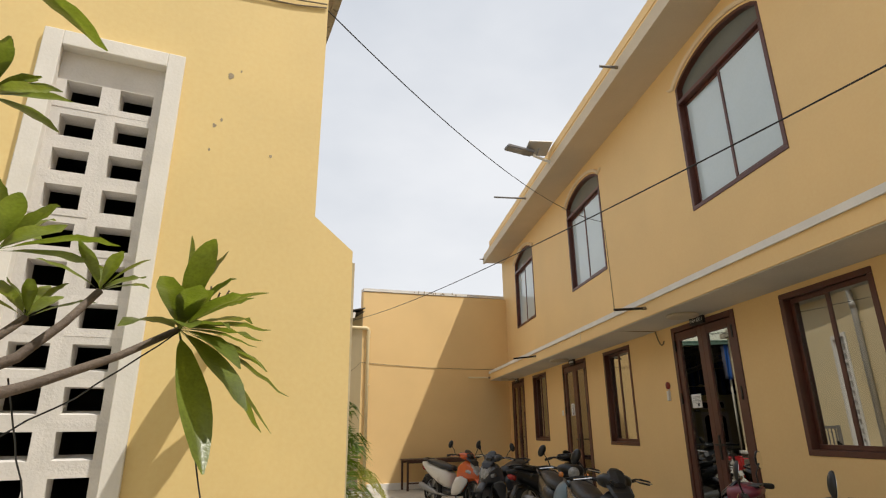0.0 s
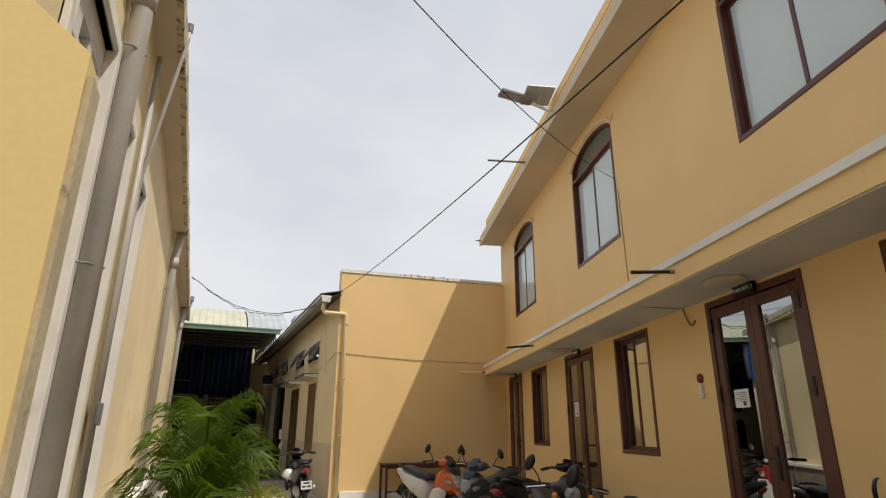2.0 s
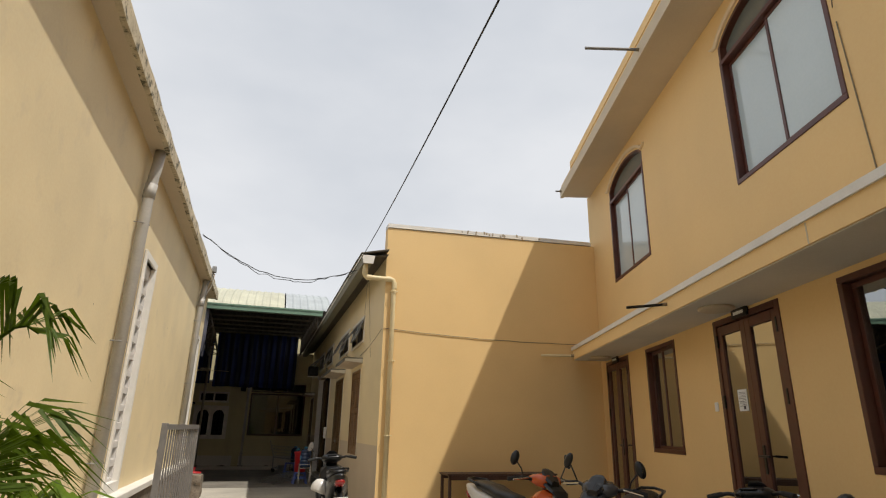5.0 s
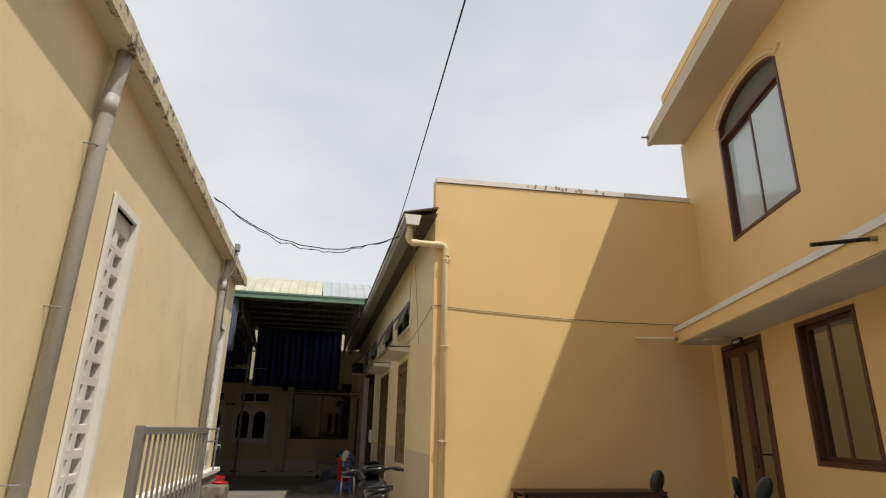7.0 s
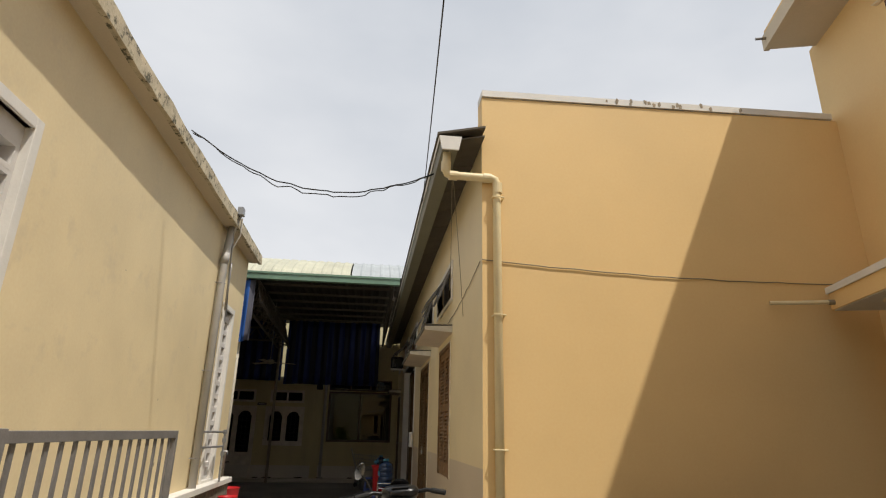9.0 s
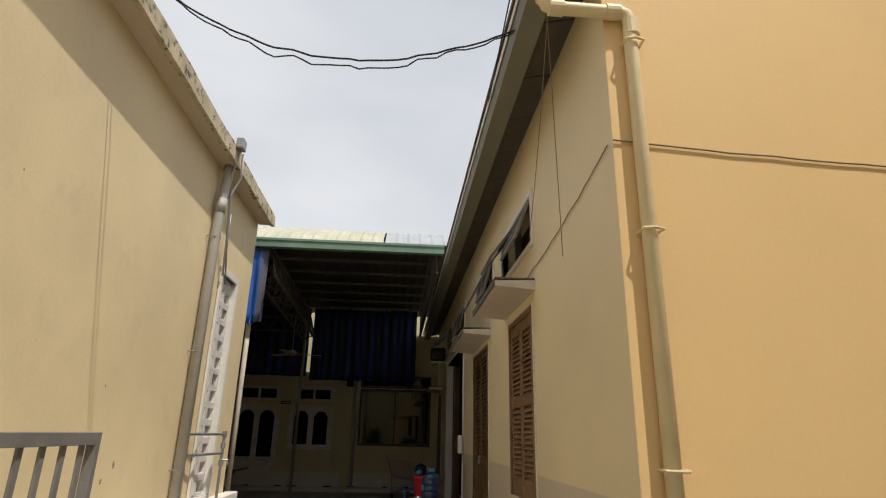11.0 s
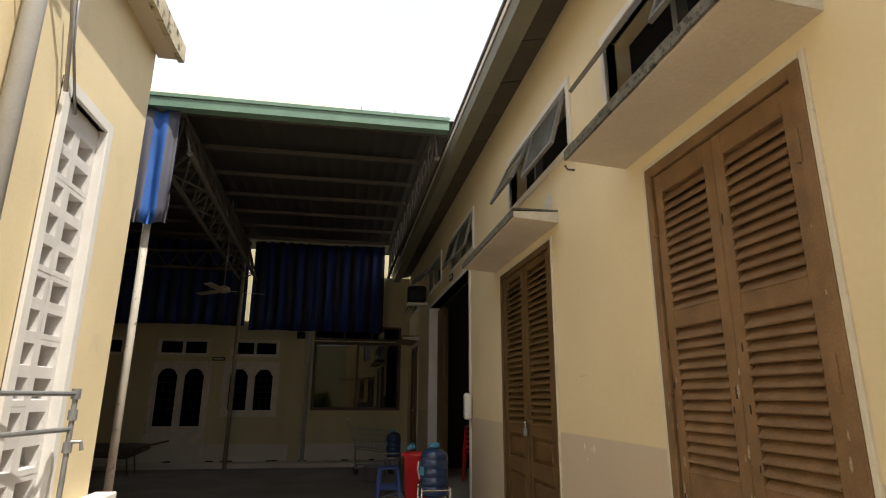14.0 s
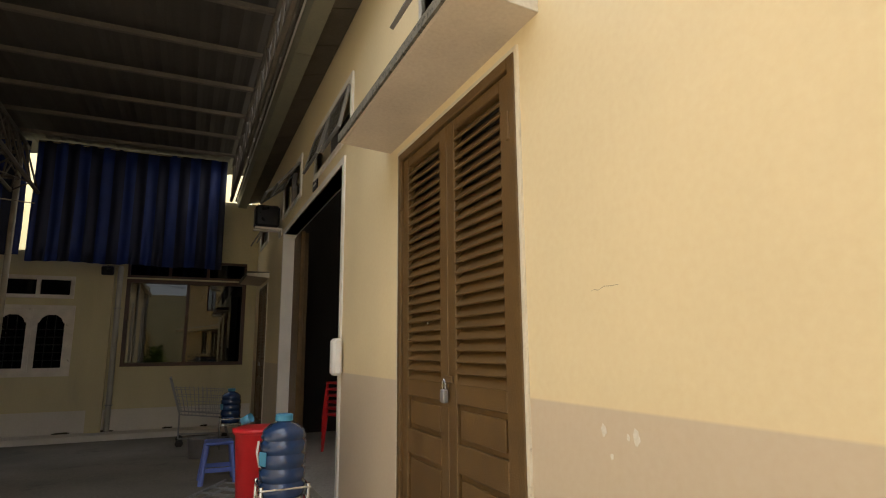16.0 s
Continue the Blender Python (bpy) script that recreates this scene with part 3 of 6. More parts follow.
# alarm by the first door
al = fixed("fire_alarm", WB @ pose(5.49, 0, 1.555) @ Matrix.Diagonal((0.75, 0.9, 0.88, 1)), "red round alarm bell with a cream call box", "alarm")
part("bell", lathe(bmesh.new(), [(0.0445, 0), (0.05, 0.012), (0.045, 0.03), (0.02, 0.04)], 18, Matrix.Translation((0, 0, 0.20)) @ pose(0, 0, 0, 90)), M_DARKRED, al, smooth=True)
part("call_box", bxs((-0.03, 0.03, -0.035, 0, 0.0, 0.13), bevel=0.006), M_WHITE, al)
part("conduit", bxs((-0.008, 0.008, -0.012, 0, 0.13, 0.16)), M_WHITE, al)
sw = fixed("door_bell_switch", WB @ pose(9.36, 0, 1.48), "small cream wall switch beside a door", "switch")
part("plate", bxs((-0.035, 0.035, -0.012, 0, 0, 0.09), bevel=0.004), M_WHITE, sw)

# solar street lamp on the eave
lamp = fixed("solar_lamp", Matrix.Translation((5.36, 7.35, 5.66)), "solar street lamp with a panel on a pole at the eave", "lamp")
part("arm", tubes(([(0.1, -0.03, -0.02), (-0.35, 0.02, 0.10)], 0.024), seg=10), M_WHITE, lamp)
part("lamp_head", bxs((-0.86, -0.36, -0.09, 0.09, -0.03, 0.025), bevel=0.012, m=pose(0, 0, 0.11, 0, 5, -4)), M_GREYPAINT, lamp)
part("lamp_lens", bxs((-0.84, -0.55, -0.075, 0.075, -0.034, -0.0305), m=pose(0, 0, 0.11, 0, 5, -4)), M_LENS, lamp, "pale led lens")
part("solar_panel", bxs((-0.27, 0.17, -0.17, 0.17, -0.012, 0.012), bevel=0.004, m=pose(-0.22, -0.02, 0.24, -20, -6, -8)), M_PVC, lamp)
part("panel_bracket", tubes(([(-0.3, 0.0, 0.09), (-0.26, -0.06, 0.22)], 0.015), seg=8), M_STEEL, lamp)

# ---- end wall ----
bm = bmesh.new()
pro = [(3.603, -0.1), (7.75, -0.1), (7.75, 4.56), (3.603, 4.44)]
f = bm.faces.new([bm.verts.new((x, 12.8, z)) for x, z in pro])
r = bmesh.ops.extrude_face_region(bm, geom=[f])
bmesh.ops.translate(bm, vec=(0, 0.2, 0), verts=[v for v in r["geom"] if isinstance(v, bmesh.types.BMVert)])
setting("wall_end", bm, M_PEACH, "peach-yellow rendered end wall of the yard", "wall")
bm = bxs((3.603, 7.45, 12.785, 13.02, 0.012, 0.08), m=Matrix(((1, 0, 0, 0), (0, 1, 0, 0), (0.029, 0, 1, 4.335), (0, 0, 0, 1))))
setting("trim_coping", bm, M_WHITE, "whitewashed weathered coping on the end wall", "trim")
setting("baseboard_end", bxs((3.80, 7.4, 12.76, 12.80, -0.02, 0.14), bevel=0.006), M_WHITE, "pale painted skirting at the end wall", "skirting")

# downpipe on the end wall
dp = fixed("downpipe", Matrix.Identity(4), "cream painted pvc downpipe with elbows on the end wall", "pipe")
part("pipe", tubes(([(3.25, 12.70, 3.755), (3.25, 12.757, 3.60), (3.265, 12.757, 3.565), (3.30, 12.757, 3.55), (3.68, 12.757, 3.55), (3.717, 12.757, 3.535), (3.732, 12.757, 3.50), (3.732, 12.757, 0.02)], 0.038), seg=14), M_PVCW, dp, smooth=True)
for run in ([(3.25, 12.74, 3.68), (3.25, 12.757, 3.59)], [(3.28, 12.757, 3.55), (3.36, 12.757, 3.55)], [(3.60, 12.757, 3.55), (3.68, 12.757, 3.55)], [(3.74, 12.757, 3.50), (3.74, 12.757, 3.40)]):
    part("socket", tubes((run, 0.045), seg=14), M_PVCW, dp)
for z in (3.35, 2.25, 1.15):
    part("clip", tubes(([(3.69, 12.8, z), (3.69, 12.72, z), (3.74, 12.705, z), (3.79, 12.72, z), (3.79, 12.8, z)], 0.008), seg=6), M_PVCW, dp)

# ---- hall with shutters ----
VENTS = [(14.62, 15.98, 2.83, 3.24), (16.57, 17.93, 2.86, 3.30), (19.47, 20.85, 2.93, 3.36), (21.7, 22.95, 2.98, 3.40), (24.55, 25.5, 2.95, 3.30)]
C_HOLES = VENTS + [(14.69, 15.67, 0.78, 2.30), (17.0, 18.32, -0.06, 2.32), (19.68, 22.85, -0.16, 2.70), (24.35, 25.35, -0.12, 2.20)]
setting("wall_hall", wall_mesh(12.802, 26.0, -0.3, 3.94, 0.15, C_HOLES), M_DADO, "cream hall wall with a slightly darker painted dado", "wall", WC)
setting("wall_hall_store", bxs((3.821, 8.0, 24.0, 24.2, -0.3, 4.0), (3.821, 8.0, 13.0, 13.2, -0.3, 4.0), (8.0, 8.2, 13.0, 24.2, -0.3, 4.0)), M_DARKROOM, "plaster walls inside the hall, near-black to stand for unlit depth", "wall")
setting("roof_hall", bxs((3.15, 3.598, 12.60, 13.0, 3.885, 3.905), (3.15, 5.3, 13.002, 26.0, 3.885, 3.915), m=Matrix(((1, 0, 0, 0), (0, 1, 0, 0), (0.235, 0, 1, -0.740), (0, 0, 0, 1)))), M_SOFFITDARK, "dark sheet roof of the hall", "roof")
def prism(profile, y0, y1):
    """A bar along y with the given (x, z) outline."""
    bm = bmesh.new()
    ends = [[bm.verts.new((x, y, z)) for x, z in profile] for y in (y0, y1)]
    n = len(profile)
    for k in range(n):
        bm.faces.new((ends[0][k], ends[0][(k + 1) % n], ends[1][(k + 1) % n], ends[1][k]))
    bm.faces.new(ends[0][::-1])
    bm.faces.new(ends[1])
    return bm


def merged(*bms):
    """Joins several bmeshes into one."""
    out = bmesh.new()
    for b in bms:
        me = bpy.data.meshes.new("tmp")
        b.to_mesh(me)
        b.free()
        out.from_mesh(me)
        bpy.data.meshes.remove(me)
    return out


GX, GZ = 3.178, 3.745
runs = [12.62 + 2.44 * k for k in range(6)] + [25.9]
bm = merged(*[prism([(GX + 0.02, GZ), (GX + 0.165, GZ), (GX + 0.165, GZ + 0.012), (GX + 0.032, GZ + 0.012), (GX + 0.012, GZ + 0.125), (GX - 0.004, GZ + 0.125)], a, b - 0.006) for a, b in zip(runs, runs[1:])],
            *[prism([(GX + 0.155, GZ + 0.0125), (GX + 0.165, GZ + 0.0125), (GX + 0.19, GZ + 0.118), (GX + 0.18, GZ + 0.118)], a, b - 0.006) for a, b in zip(runs, runs[1:])])
setting("gutter_hall", bm, M_FASCIA, "grey-green sheet box gutter along the hall eave", "gutter")
setting("trim_gutter_lip", prism([(GX - 0.010, GZ + 0.098), (GX - 0.005, GZ + 0.098), (GX - 0.008, GZ + 0.136), (GX - 0.014, GZ + 0.136)], 12.62, 25.9), M_WHITE, "pale folded lip along the gutter", "trim")
# Unseen flat cover, added so that no sun falls into the hall.
setting("roof_hall_flat", bxs((5.26, 8.4, 13.002, 26.0, 4.345, 4.405)), M_SOFFITDARK, "unseen flat sheets added to close the far half of the hall roof", "roof")
setting("gutter_stop", prism([(GX + 0.014, GZ - 0.006), (GX + 0.170, GZ - 0.006), (GX + 0.198, GZ + 0.128), (GX - 0.012, GZ + 0.128)], 12.60, 12.619), M_WHITE, "pale gutter end cap", "gutter")
bm = merged(*[prism([(3.37, 3.868), (3.6, 3.923), (3.6, 3.938), (3.37, 3.883)], 12.65 + k * 0.61, 13.246 + k * 0.61) for k in range(22)])
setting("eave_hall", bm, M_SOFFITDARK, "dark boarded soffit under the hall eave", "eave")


def worn(bm, amp, cuts):
    """Breaks the long edges of a bar and makes them uneven."""
    long = max(e.calc_length() for e in bm.edges)
    bmesh.ops.subdivide_edges(bm, edges=[e for e in bm.edges if e.calc_length() > long * 0.9], cuts=cuts)
    for v in bm.verts:
        v.co += Vector((0.4, 0.0, 1.0)) * amp * noise.noise(v.co * 11.0)
    return bm


def canopy(y0, y1, top=2.475):
    dz = top - 2.475
    c = fixed("door_canopy", Matrix.Identity(4), "thin concrete canopy with mouldy edge over a shuttered opening", "canopy", "canopies")
    part("slab", prism([(3.602, 2.395 + dz), (3.285, 2.418 + dz), (3.273, 2.425 + dz), (3.273, 2.462 + dz), (3.602, 2.475 + dz)], y0, y1), M_SOFFITC, c)
    part("mouldy_edge", worn(bxs((3.258, 3.272, y0 - 0.004, y1 + 0.004, 2.420 + dz, 2.468 + dz)), 0.006, 40), M_MOULD, c, "white edge streaked with black mould")
    part("mouldy_top", worn(bxs((3.2725, 3.60, y0 - 0.004, y1 + 0.004, 2.477 + dz, 2.489 + dz)), 0.006, 30), M_MOULD, c, "black mould on the top")
    part("mouldy_end", prism([(3.60, 2.396 + dz), (3.286, 2.419 + dz), (3.274, 2.426 + dz), (3.274, 2.461 + dz), (3.60, 2.474 + dz)], y0 - 0.005, y0 - 0.001), M_MOULD2, c)
    return c


M_MOULD = mat("mouldy_white_edge", (0.15, 0.14, 0.115), 0.9, 0.3, 17, 90, 0.6, stain=(0.05, 0.05, 0.04), stain_at=0.50)
M_MOULD2 = mat("spotted_white_edge", (0.62, 0.58, 0.50), 0.9, 0.15, 7, 70, 0.4, stain=(0.10, 0.09, 0.08), stain_at=0.62)
M_SOFFITC = mat("canopy_underside", (0.58, 0.49, 0.38), 0.85, 0.12, 2.5, 60, 0.15, stain=(0.42, 0.34, 0.27), stain_at=0.66)
canopy(14.58, 15.87)
canopy(16.84, 18.50)
canopy(24.25, 25.5, 2.36)


def vent_window(y0, y1, z0, z1, tilts, name):
    w = fixed(name, WC, "white framed awning vent window, propped open", "window", kind="structure")
    f = 0.05
    part("window_frame", bxs((y0 - f, y1 + f, -0.02, 0.06, z0 - f, z0), (y0 - f, y1 + f, -0.02, 0.06, z1, z1 + f), (y0 - f, y0, -0.02, 0.06, z0, z1), (y1, y1 + f, -0.02, 0.06, z0, z1), bevel=0.004), M_WHITE, w)
    mid = (y0 + y1) / 2
    part("mullion", bxs((mid - 0.02, mid + 0.02, -0.01, 0.05, z0, z1)), M_GREYPAINT, w)
    for tilt, (a, b) in zip(tilts, ((y0, mid - 0.02), (mid + 0.02, y1))):
        m = Matrix.Translation((0, -0.025, z1 - 0.05)) @ pose(0, 0, 0, -tilt)
        h = (z1 - z0) * 0.9
        sa = part("awning_sash", bxs((a, b, -0.012, 0.012, -0.03, 0), (a, b, -0.012, 0.012, -h, -h + 0.03), (a, a + 0.03, -0.012, 0.012, -h + 0.03, -0.03), (b - 0.03, b, -0.012, 0.012, -h + 0.03, -0.03), m=m), M_GREYPAINT, w)
        part("pane", bxs((a + 0.03, b - 0.03, -0.003, 0.003, -h + 0.03, -0.03), m=m), M_VENTPANE, sa)
    return w


M_VENTPANE = mat("grimy_wired_glass", (0.12, 0.125, 0.11), 0.2, 0.2, 6, 60, 0.0, spec=0.7)
for k, v in enumerate(VENTS):
    vent_window(*v, ((20, 36), (15, 26), (12, 16), (40, 52), (20, 30))[k], "window_%d" % (20 + k))


def shutter(y0, y1, z0, z1, material, name, door, label):
    """Two louvred leaves in a frame; slats are pieces of their own."""
    s = fixed(name, WC, label, "shutter", kind="structure")
    f = 0.05
    part("shutter_frame", bxs((y0, y0 + f, -0.015, 0.10, z0, z1), (y1 - f, y1, -0.015, 0.10, z0, z1), (y0 + f, y1 - f, -0.015, 0.10, z1 - f, z1), bevel=0.004), material, s)
    part("plaster_edge", bxs((y0 - 0.022, y0 - 0.001, -0.012, 0.004, z0, z1 + 0.022), (y1 + 0.001, y1 + 0.022, -0.012, 0.004, z0, z1 + 0.022), (y0 - 0.001, y1 + 0.001, -0.012, 0.004, z1 + 0.001, z1 + 0.022), bevel=0.003), M_SPOTWHITE, s, "white painted plaster edge")
    mid = (y0 + y1) / 2
    st, g = 0.085 if door else 0.06, 0.004
    zones = [(1.02, z1 - f - 0.06, True), (0.76, 0.93, False), (0.12, 0.64, False)] if door else [(1.60, z1 - f - 0.10, True), (0.93, 1.515, True)]
    slat_me = None
    for k, (a, b) in enumerate(((y0 + f + g, mid - g / 2), (mid + g / 2, y1 - f - g))):
        bars = [(a, a + st, 0.0, 0.045, z0 + 0.005, z1 - f - g), (b - st, b, 0.0, 0.045, z0 + 0.005, z1 - f - g)]
        edges = sorted([z0 + 0.005, z1 - f - g] + [z for zz in zones for z in zz[:2]])
        for q in range(0, len(edges), 2):
            bars.append((a + st, b - st, 0.0, 0.045, edges[q], edges[q + 1]))
        leaf = part("shutter_leaf", bxs(*bars, bevel=0.004), material, s)
        for za, zb, louvre in zones:
            if louvre:
                n = max(1, round((zb - za) / (0.05 if door else 0.043)))
                h = (zb - za) / n
                me = part("slat", bxs((-(b - a) / 2 + st, (b - a) / 2 - st, -0.040, 0.040, -0.005, 0.005), bevel=0.002, m=pose(0, 0.024, 0, 52)), material, leaf)
                me.matrix_basis = Matrix.Translation(((a + b) / 2, 0, za + h / 2))
                for i in range(1, n):
                    share("slat", me.data, Matrix.Translation(((a + b) / 2, 0, za + h * (i + 0.5))) @ pose(0, 0, 0, random.uniform(-3, 3), random.uniform(-0.3, 0.3), 0), leaf)
            else:
                part("panel", bxs((a + st, b - st, 0.018, 0.03, za, zb), (a + st + 0.025, b - st - 0.025, 0.006, 0.0178, za + 0.025, zb - 0.025), bevel=0.003), material, leaf)
        for z in ((z1 - 0.35, z0 + 0.45)):
            e = y0 + f - 0.01 if k == 0 else y1 - f - 0.012
            part("hinge", bxs((e, e + 0.022, -0.022, 0.0, z, z + 0.12), bevel=0.003), material, leaf)
    # Near-black sheet behind the slats stands for the unlit interior.
    part("backing", bxs((y0 + f, y1 - f, 0.09, 0.10, z0, z1 - f)), M_DARKROOM, s)
    if door:
        lock = part("padlock", bxs((mid - 0.022, mid + 0.022, -0.035, -0.01, 0.93, 0.99), bevel=0.005), M_STEEL, s, "steel padlock")
        part("hasp", bxs((mid - 0.06, mid + 0.03, -0.012, 0.0, 1.02, 1.05), bevel=0.002), M_SHUTTER, lock)
        part("shackle", tubes(([(mid - 0.014, -0.022, 0.985), (mid - 0.014, -0.022, 1.02), (mid, -0.022, 1.035), (mid + 0.014, -0.022, 1.02), (mid + 0.014, -0.022, 0.985)], 0.004), seg=6), M_CHROME, lock)
    return s


shutter(14.69, 15.67, 0.78, 2.30, M_SHUTTER_OLD, "shutter_1", False, "closed brown louvred window shutters with worn flaking paint")
shutter(17.0, 18.32, -0.04, 2.32, M_SHUTTER, "shutter_2", True, "closed brown louvred wooden double door with a padlock")

shutter(24.35, 25.35, -0.12, 2.20, M_SHUTTER, "shutter_3", True, "brown louvred wooden door in the shade by the back wall")

# wide doorway
setting("trim_doorway", bxs((3.585, 3.76, 19.64, 19.70, -0.13, 2.76), (3.585, 3.76, 22.83, 22.89, -0.16, 2.76), (3.585, 3.76, 19.70, 22.83, 2.70, 2.76)), M_WHITE, "white painted surround of the open doorway", "trim")
setting("floor_hall", bxs((3.60, 8.0, 13.2, 24.0, -0.2, -0.03)), M_CONC, "raised cement floor and threshold of the hall", "floor")

# ---- block building ----
def lattice(m, cols, rows, top, label, name, pitch=(0.235, 0.19)):
    """Breeze-block ventilation panel in a white surround; each block is a piece."""
    lat = fixed(name, m, label, "vent panel", kind="structure")
    w, h = cols * pitch[0], rows * pitch[1]
    part("surround", bxs((-0.08, 0, -0.03, 0.10, top - h - 0.14, top + 0.20), (w, w + 0.08, -0.03, 0.10, top - h - 0.14, top + 0.20), (0, w, -0.03, 0.10, top + 0.12, top + 0.20), (0, w, -0.03, 0.10, top - h - 0.14, top - h), bevel=0.004), M_WHITE, lat)
    part("head_panel", bxs((0, w, 0.03, 0.12, top, top + 0.12)), M_BLOCK, lat)
    bm = bmesh.new()
    px, pz = pitch[0] / 2, pitch[1] / 2
    hx, hz = px - 0.040, pz - 0.033
    outer = [(-px, -pz), (px, -pz), (px, pz), (-px, pz)]
    inner = [(-hx, -hz), (hx, -hz), (hx, hz), (-hx, hz)]
    o0 = [bm.verts.new((x, 0.03, z)) for x, z in outer]
    i0 = [bm.verts.new((x, 0.03, z)) for x, z in inner]
    i1 = [bm.verts.new((x * 0.93, 0.14, z + (0.02 if z < 0 else 0))) for x, z in inner]
    o1 = [bm.verts.new((x, 0.14, z)) for x, z in outer]
    for k in range(4):
        q = (k + 1) % 4
        bm.faces.new((o0[k], o0[q], i0[q], i0[k]))
        bm.faces.new((i0[k], i0[q], i1[q], i1[k]))
        bm.faces.new((i1[k], i1[q], o1[q], o1[k]))
    first = part("block", bm, M_BLOCK, lat)
    first.matrix_basis = Matrix.Translation((px, 0, top - pz))
    for c in range(cols):
        for r in range(rows):
            if c or r:
                share("block", first.data, Matrix.Translation((px + c * pitch[0], random.uniform(0, 0.003), top - pz - r * pitch[1])), lat)
    return lat


LATS = [(3.49, 4.30), (4.72, 5.27), (5.83, 6.37), (10.94, 11.50), (16.66, 17.22)]
LAT_TOPS, LAT_ROWS = [3.0, 3.0, 3.0, 2.93, 2.86], 12
LAT_H = LAT_ROWS * 0.19
a_holes = [(a, b, t - LAT_H - 0.05, t + 0.12) for (a, b), t in zip(LATS, LAT_TOPS)]
setting("wall_west", wall_mesh(3.0, 17.90, -0.1, 4.3, 0.2, a_holes), M_CREAM, "cream rendered side wall with tall vent panels", "wall", WA)
lat_g = [(-0.76, -0.26, 0.36, 3.03)]
setting("wall_gable", wall_mesh(-6, 0.51, -0.1, 4.6, 0.199, lat_g), M_YELLOW, "yellow rendered gable wall with chipped paint", "wall", WG)
bm = bmesh.new()
f = bm.faces.new([bm.verts.new((x, 2.8, z)) for x, z in ((0.51, -0.1), (0.735, -0.1), (0.72, 2.16), (0.51, 2.33))])
r = bmesh.ops.extrude_face_region(bm, geom=[f])
bmesh.ops.translate(bm, vec=(0, 0.11, 0), verts=[v for v in r["geom"] if isinstance(v, bmesh.types.BMVert)])
setting("wall_gable_wing", bm, M_YELLOW, "yellow stub wing wall with a sloping top", "wall")
setting("trim_wing", bxs((0.722, 0.7375, 2.812, 2.903, 0, 2.10)), M_WEATHER, "mouldy weathered end face of the stub wall", "trim")
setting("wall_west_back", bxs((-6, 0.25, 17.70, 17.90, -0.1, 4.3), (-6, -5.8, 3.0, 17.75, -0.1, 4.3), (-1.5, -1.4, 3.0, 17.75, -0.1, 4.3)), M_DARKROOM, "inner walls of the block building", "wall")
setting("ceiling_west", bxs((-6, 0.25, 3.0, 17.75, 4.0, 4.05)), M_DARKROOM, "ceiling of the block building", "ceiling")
lattice(WG @ pose(-0.735, 0, 0), 2, 14, 2.895, "grey-white breeze-block vent panel in the gable wall", "vent_panel_1", (0.2255, 0.178))
for k, (a, b) in enumerate(LATS):
    lattice(WA @ pose(a + 0.01, 0, 0), 2 if k else 3, LAT_ROWS, LAT_TOPS[k], "tall white breeze-block vent panel in the side wall", "vent_panel_%d" % (k + 2), ((b - a - 0.02) / (2 if k else 3), 0.19))
# Flat white strips added in place of the lit recess reveals.
for (a, b), t in zip(LATS, LAT_TOPS):
    setting("trim_vent_panel", bxs((0.4505, 0.456, b, b + 0.10, t - LAT_H - 0.05, t + 0.19), (0.4505, 0.456, a - 0.07, a, t - LAT_H - 0.05, t + 0.19), (0.4505, 0.456, a, b, t + 0.12, t + 0.19)), M_WHITE, "flat white strip standing in for the vent panel's lit reveal", "trim")
bm = bxs((0.45, 0.61, 2.78, 17.96, 4.055, 4.12), (-6, 0.45, 2.6, 17.96, 4.30, 4.36))
setting("eave_west", bm, M_SOFFIT, "plastered concrete eave slab of the block building", "eave")
bm = bxs((0.61, 0.66, 2.78, 17.98, 4.04, 4.20), (0.2, 0.61, 2.78, 17.98, 4.135, 4.20))
bmesh.ops.subdivide_edges(bm, edges=[e for e in bm.edges if e.calc_length() > 3], cuts=60)
for v in bm.verts:
    v.co += Vector((0.010, 0, 0.018)) * noise.noise(v.co * 2.3) + Vector((0.004, 0, 0.008)) * noise.noise(v.co * 9.0)
setting("trim_eave_west", bm, M_MOSSY, "mouldy weathered concrete edge of the eave", "trim")
setting("plinth_west", bxs((0.451, 0.56, 3.0, 17.97, -0.1, 0.46), bevel=0.01), M_STONE, "rubble stone footing along the side wall", "plinth")
setting("trim_plinth", bxs((0.4505, 0.60, 3.0, 18.02, 0.462, 0.54), bevel=0.008), M_WHITE, "white cement ledge over the stone footing", "trim")


def drain_pipe(y, r, z_top, label):
    d = fixed("downpipe", Matrix.Translation((0.45, y, 0)), label, "pipe", "side wall downpipes")
    o = r + 0.02 + (0.03 if r > 0.057 else 0)
    part("pipe", tubes(([(o + 0.035, 0, z_top - 0.01), (o + 0.03, 0, z_top - 0.16), (o + 0.012, 0, z_top - 0.34), (o, 0, z_top - 0.5), (o, 0, 0.02)], r), seg=16), M_PVC, d, smooth=True)
    part("socket", tubes(([(o + 0.008, 0, z_top - 0.40), (o, 0, z_top - 0.56)], r * 1.12), seg=16), M_PVC, d, smooth=True)
    for z in (z_top - 0.85, 2.0, 0.9):
        part("clamp", tubes(([(0, -o, z), (o, -o * 0.95, z), (o + r + 0.004, 0, z), (o, o * 0.95, z), (0, o, z)], 0.006), seg=6), M_STEEL, d)
    return d


drain_pipe(4.40, 0.056, 4.06, "fat grey pvc downpipe with elbows and wire clamps")
drain_pipe(10.22, 0.055, 4.06, "grey pvc downpipe with clamps on the side wall")
drain_pipe(16.08, 0.05, 4.06, "grey pvc downpipe with cables tied to it")

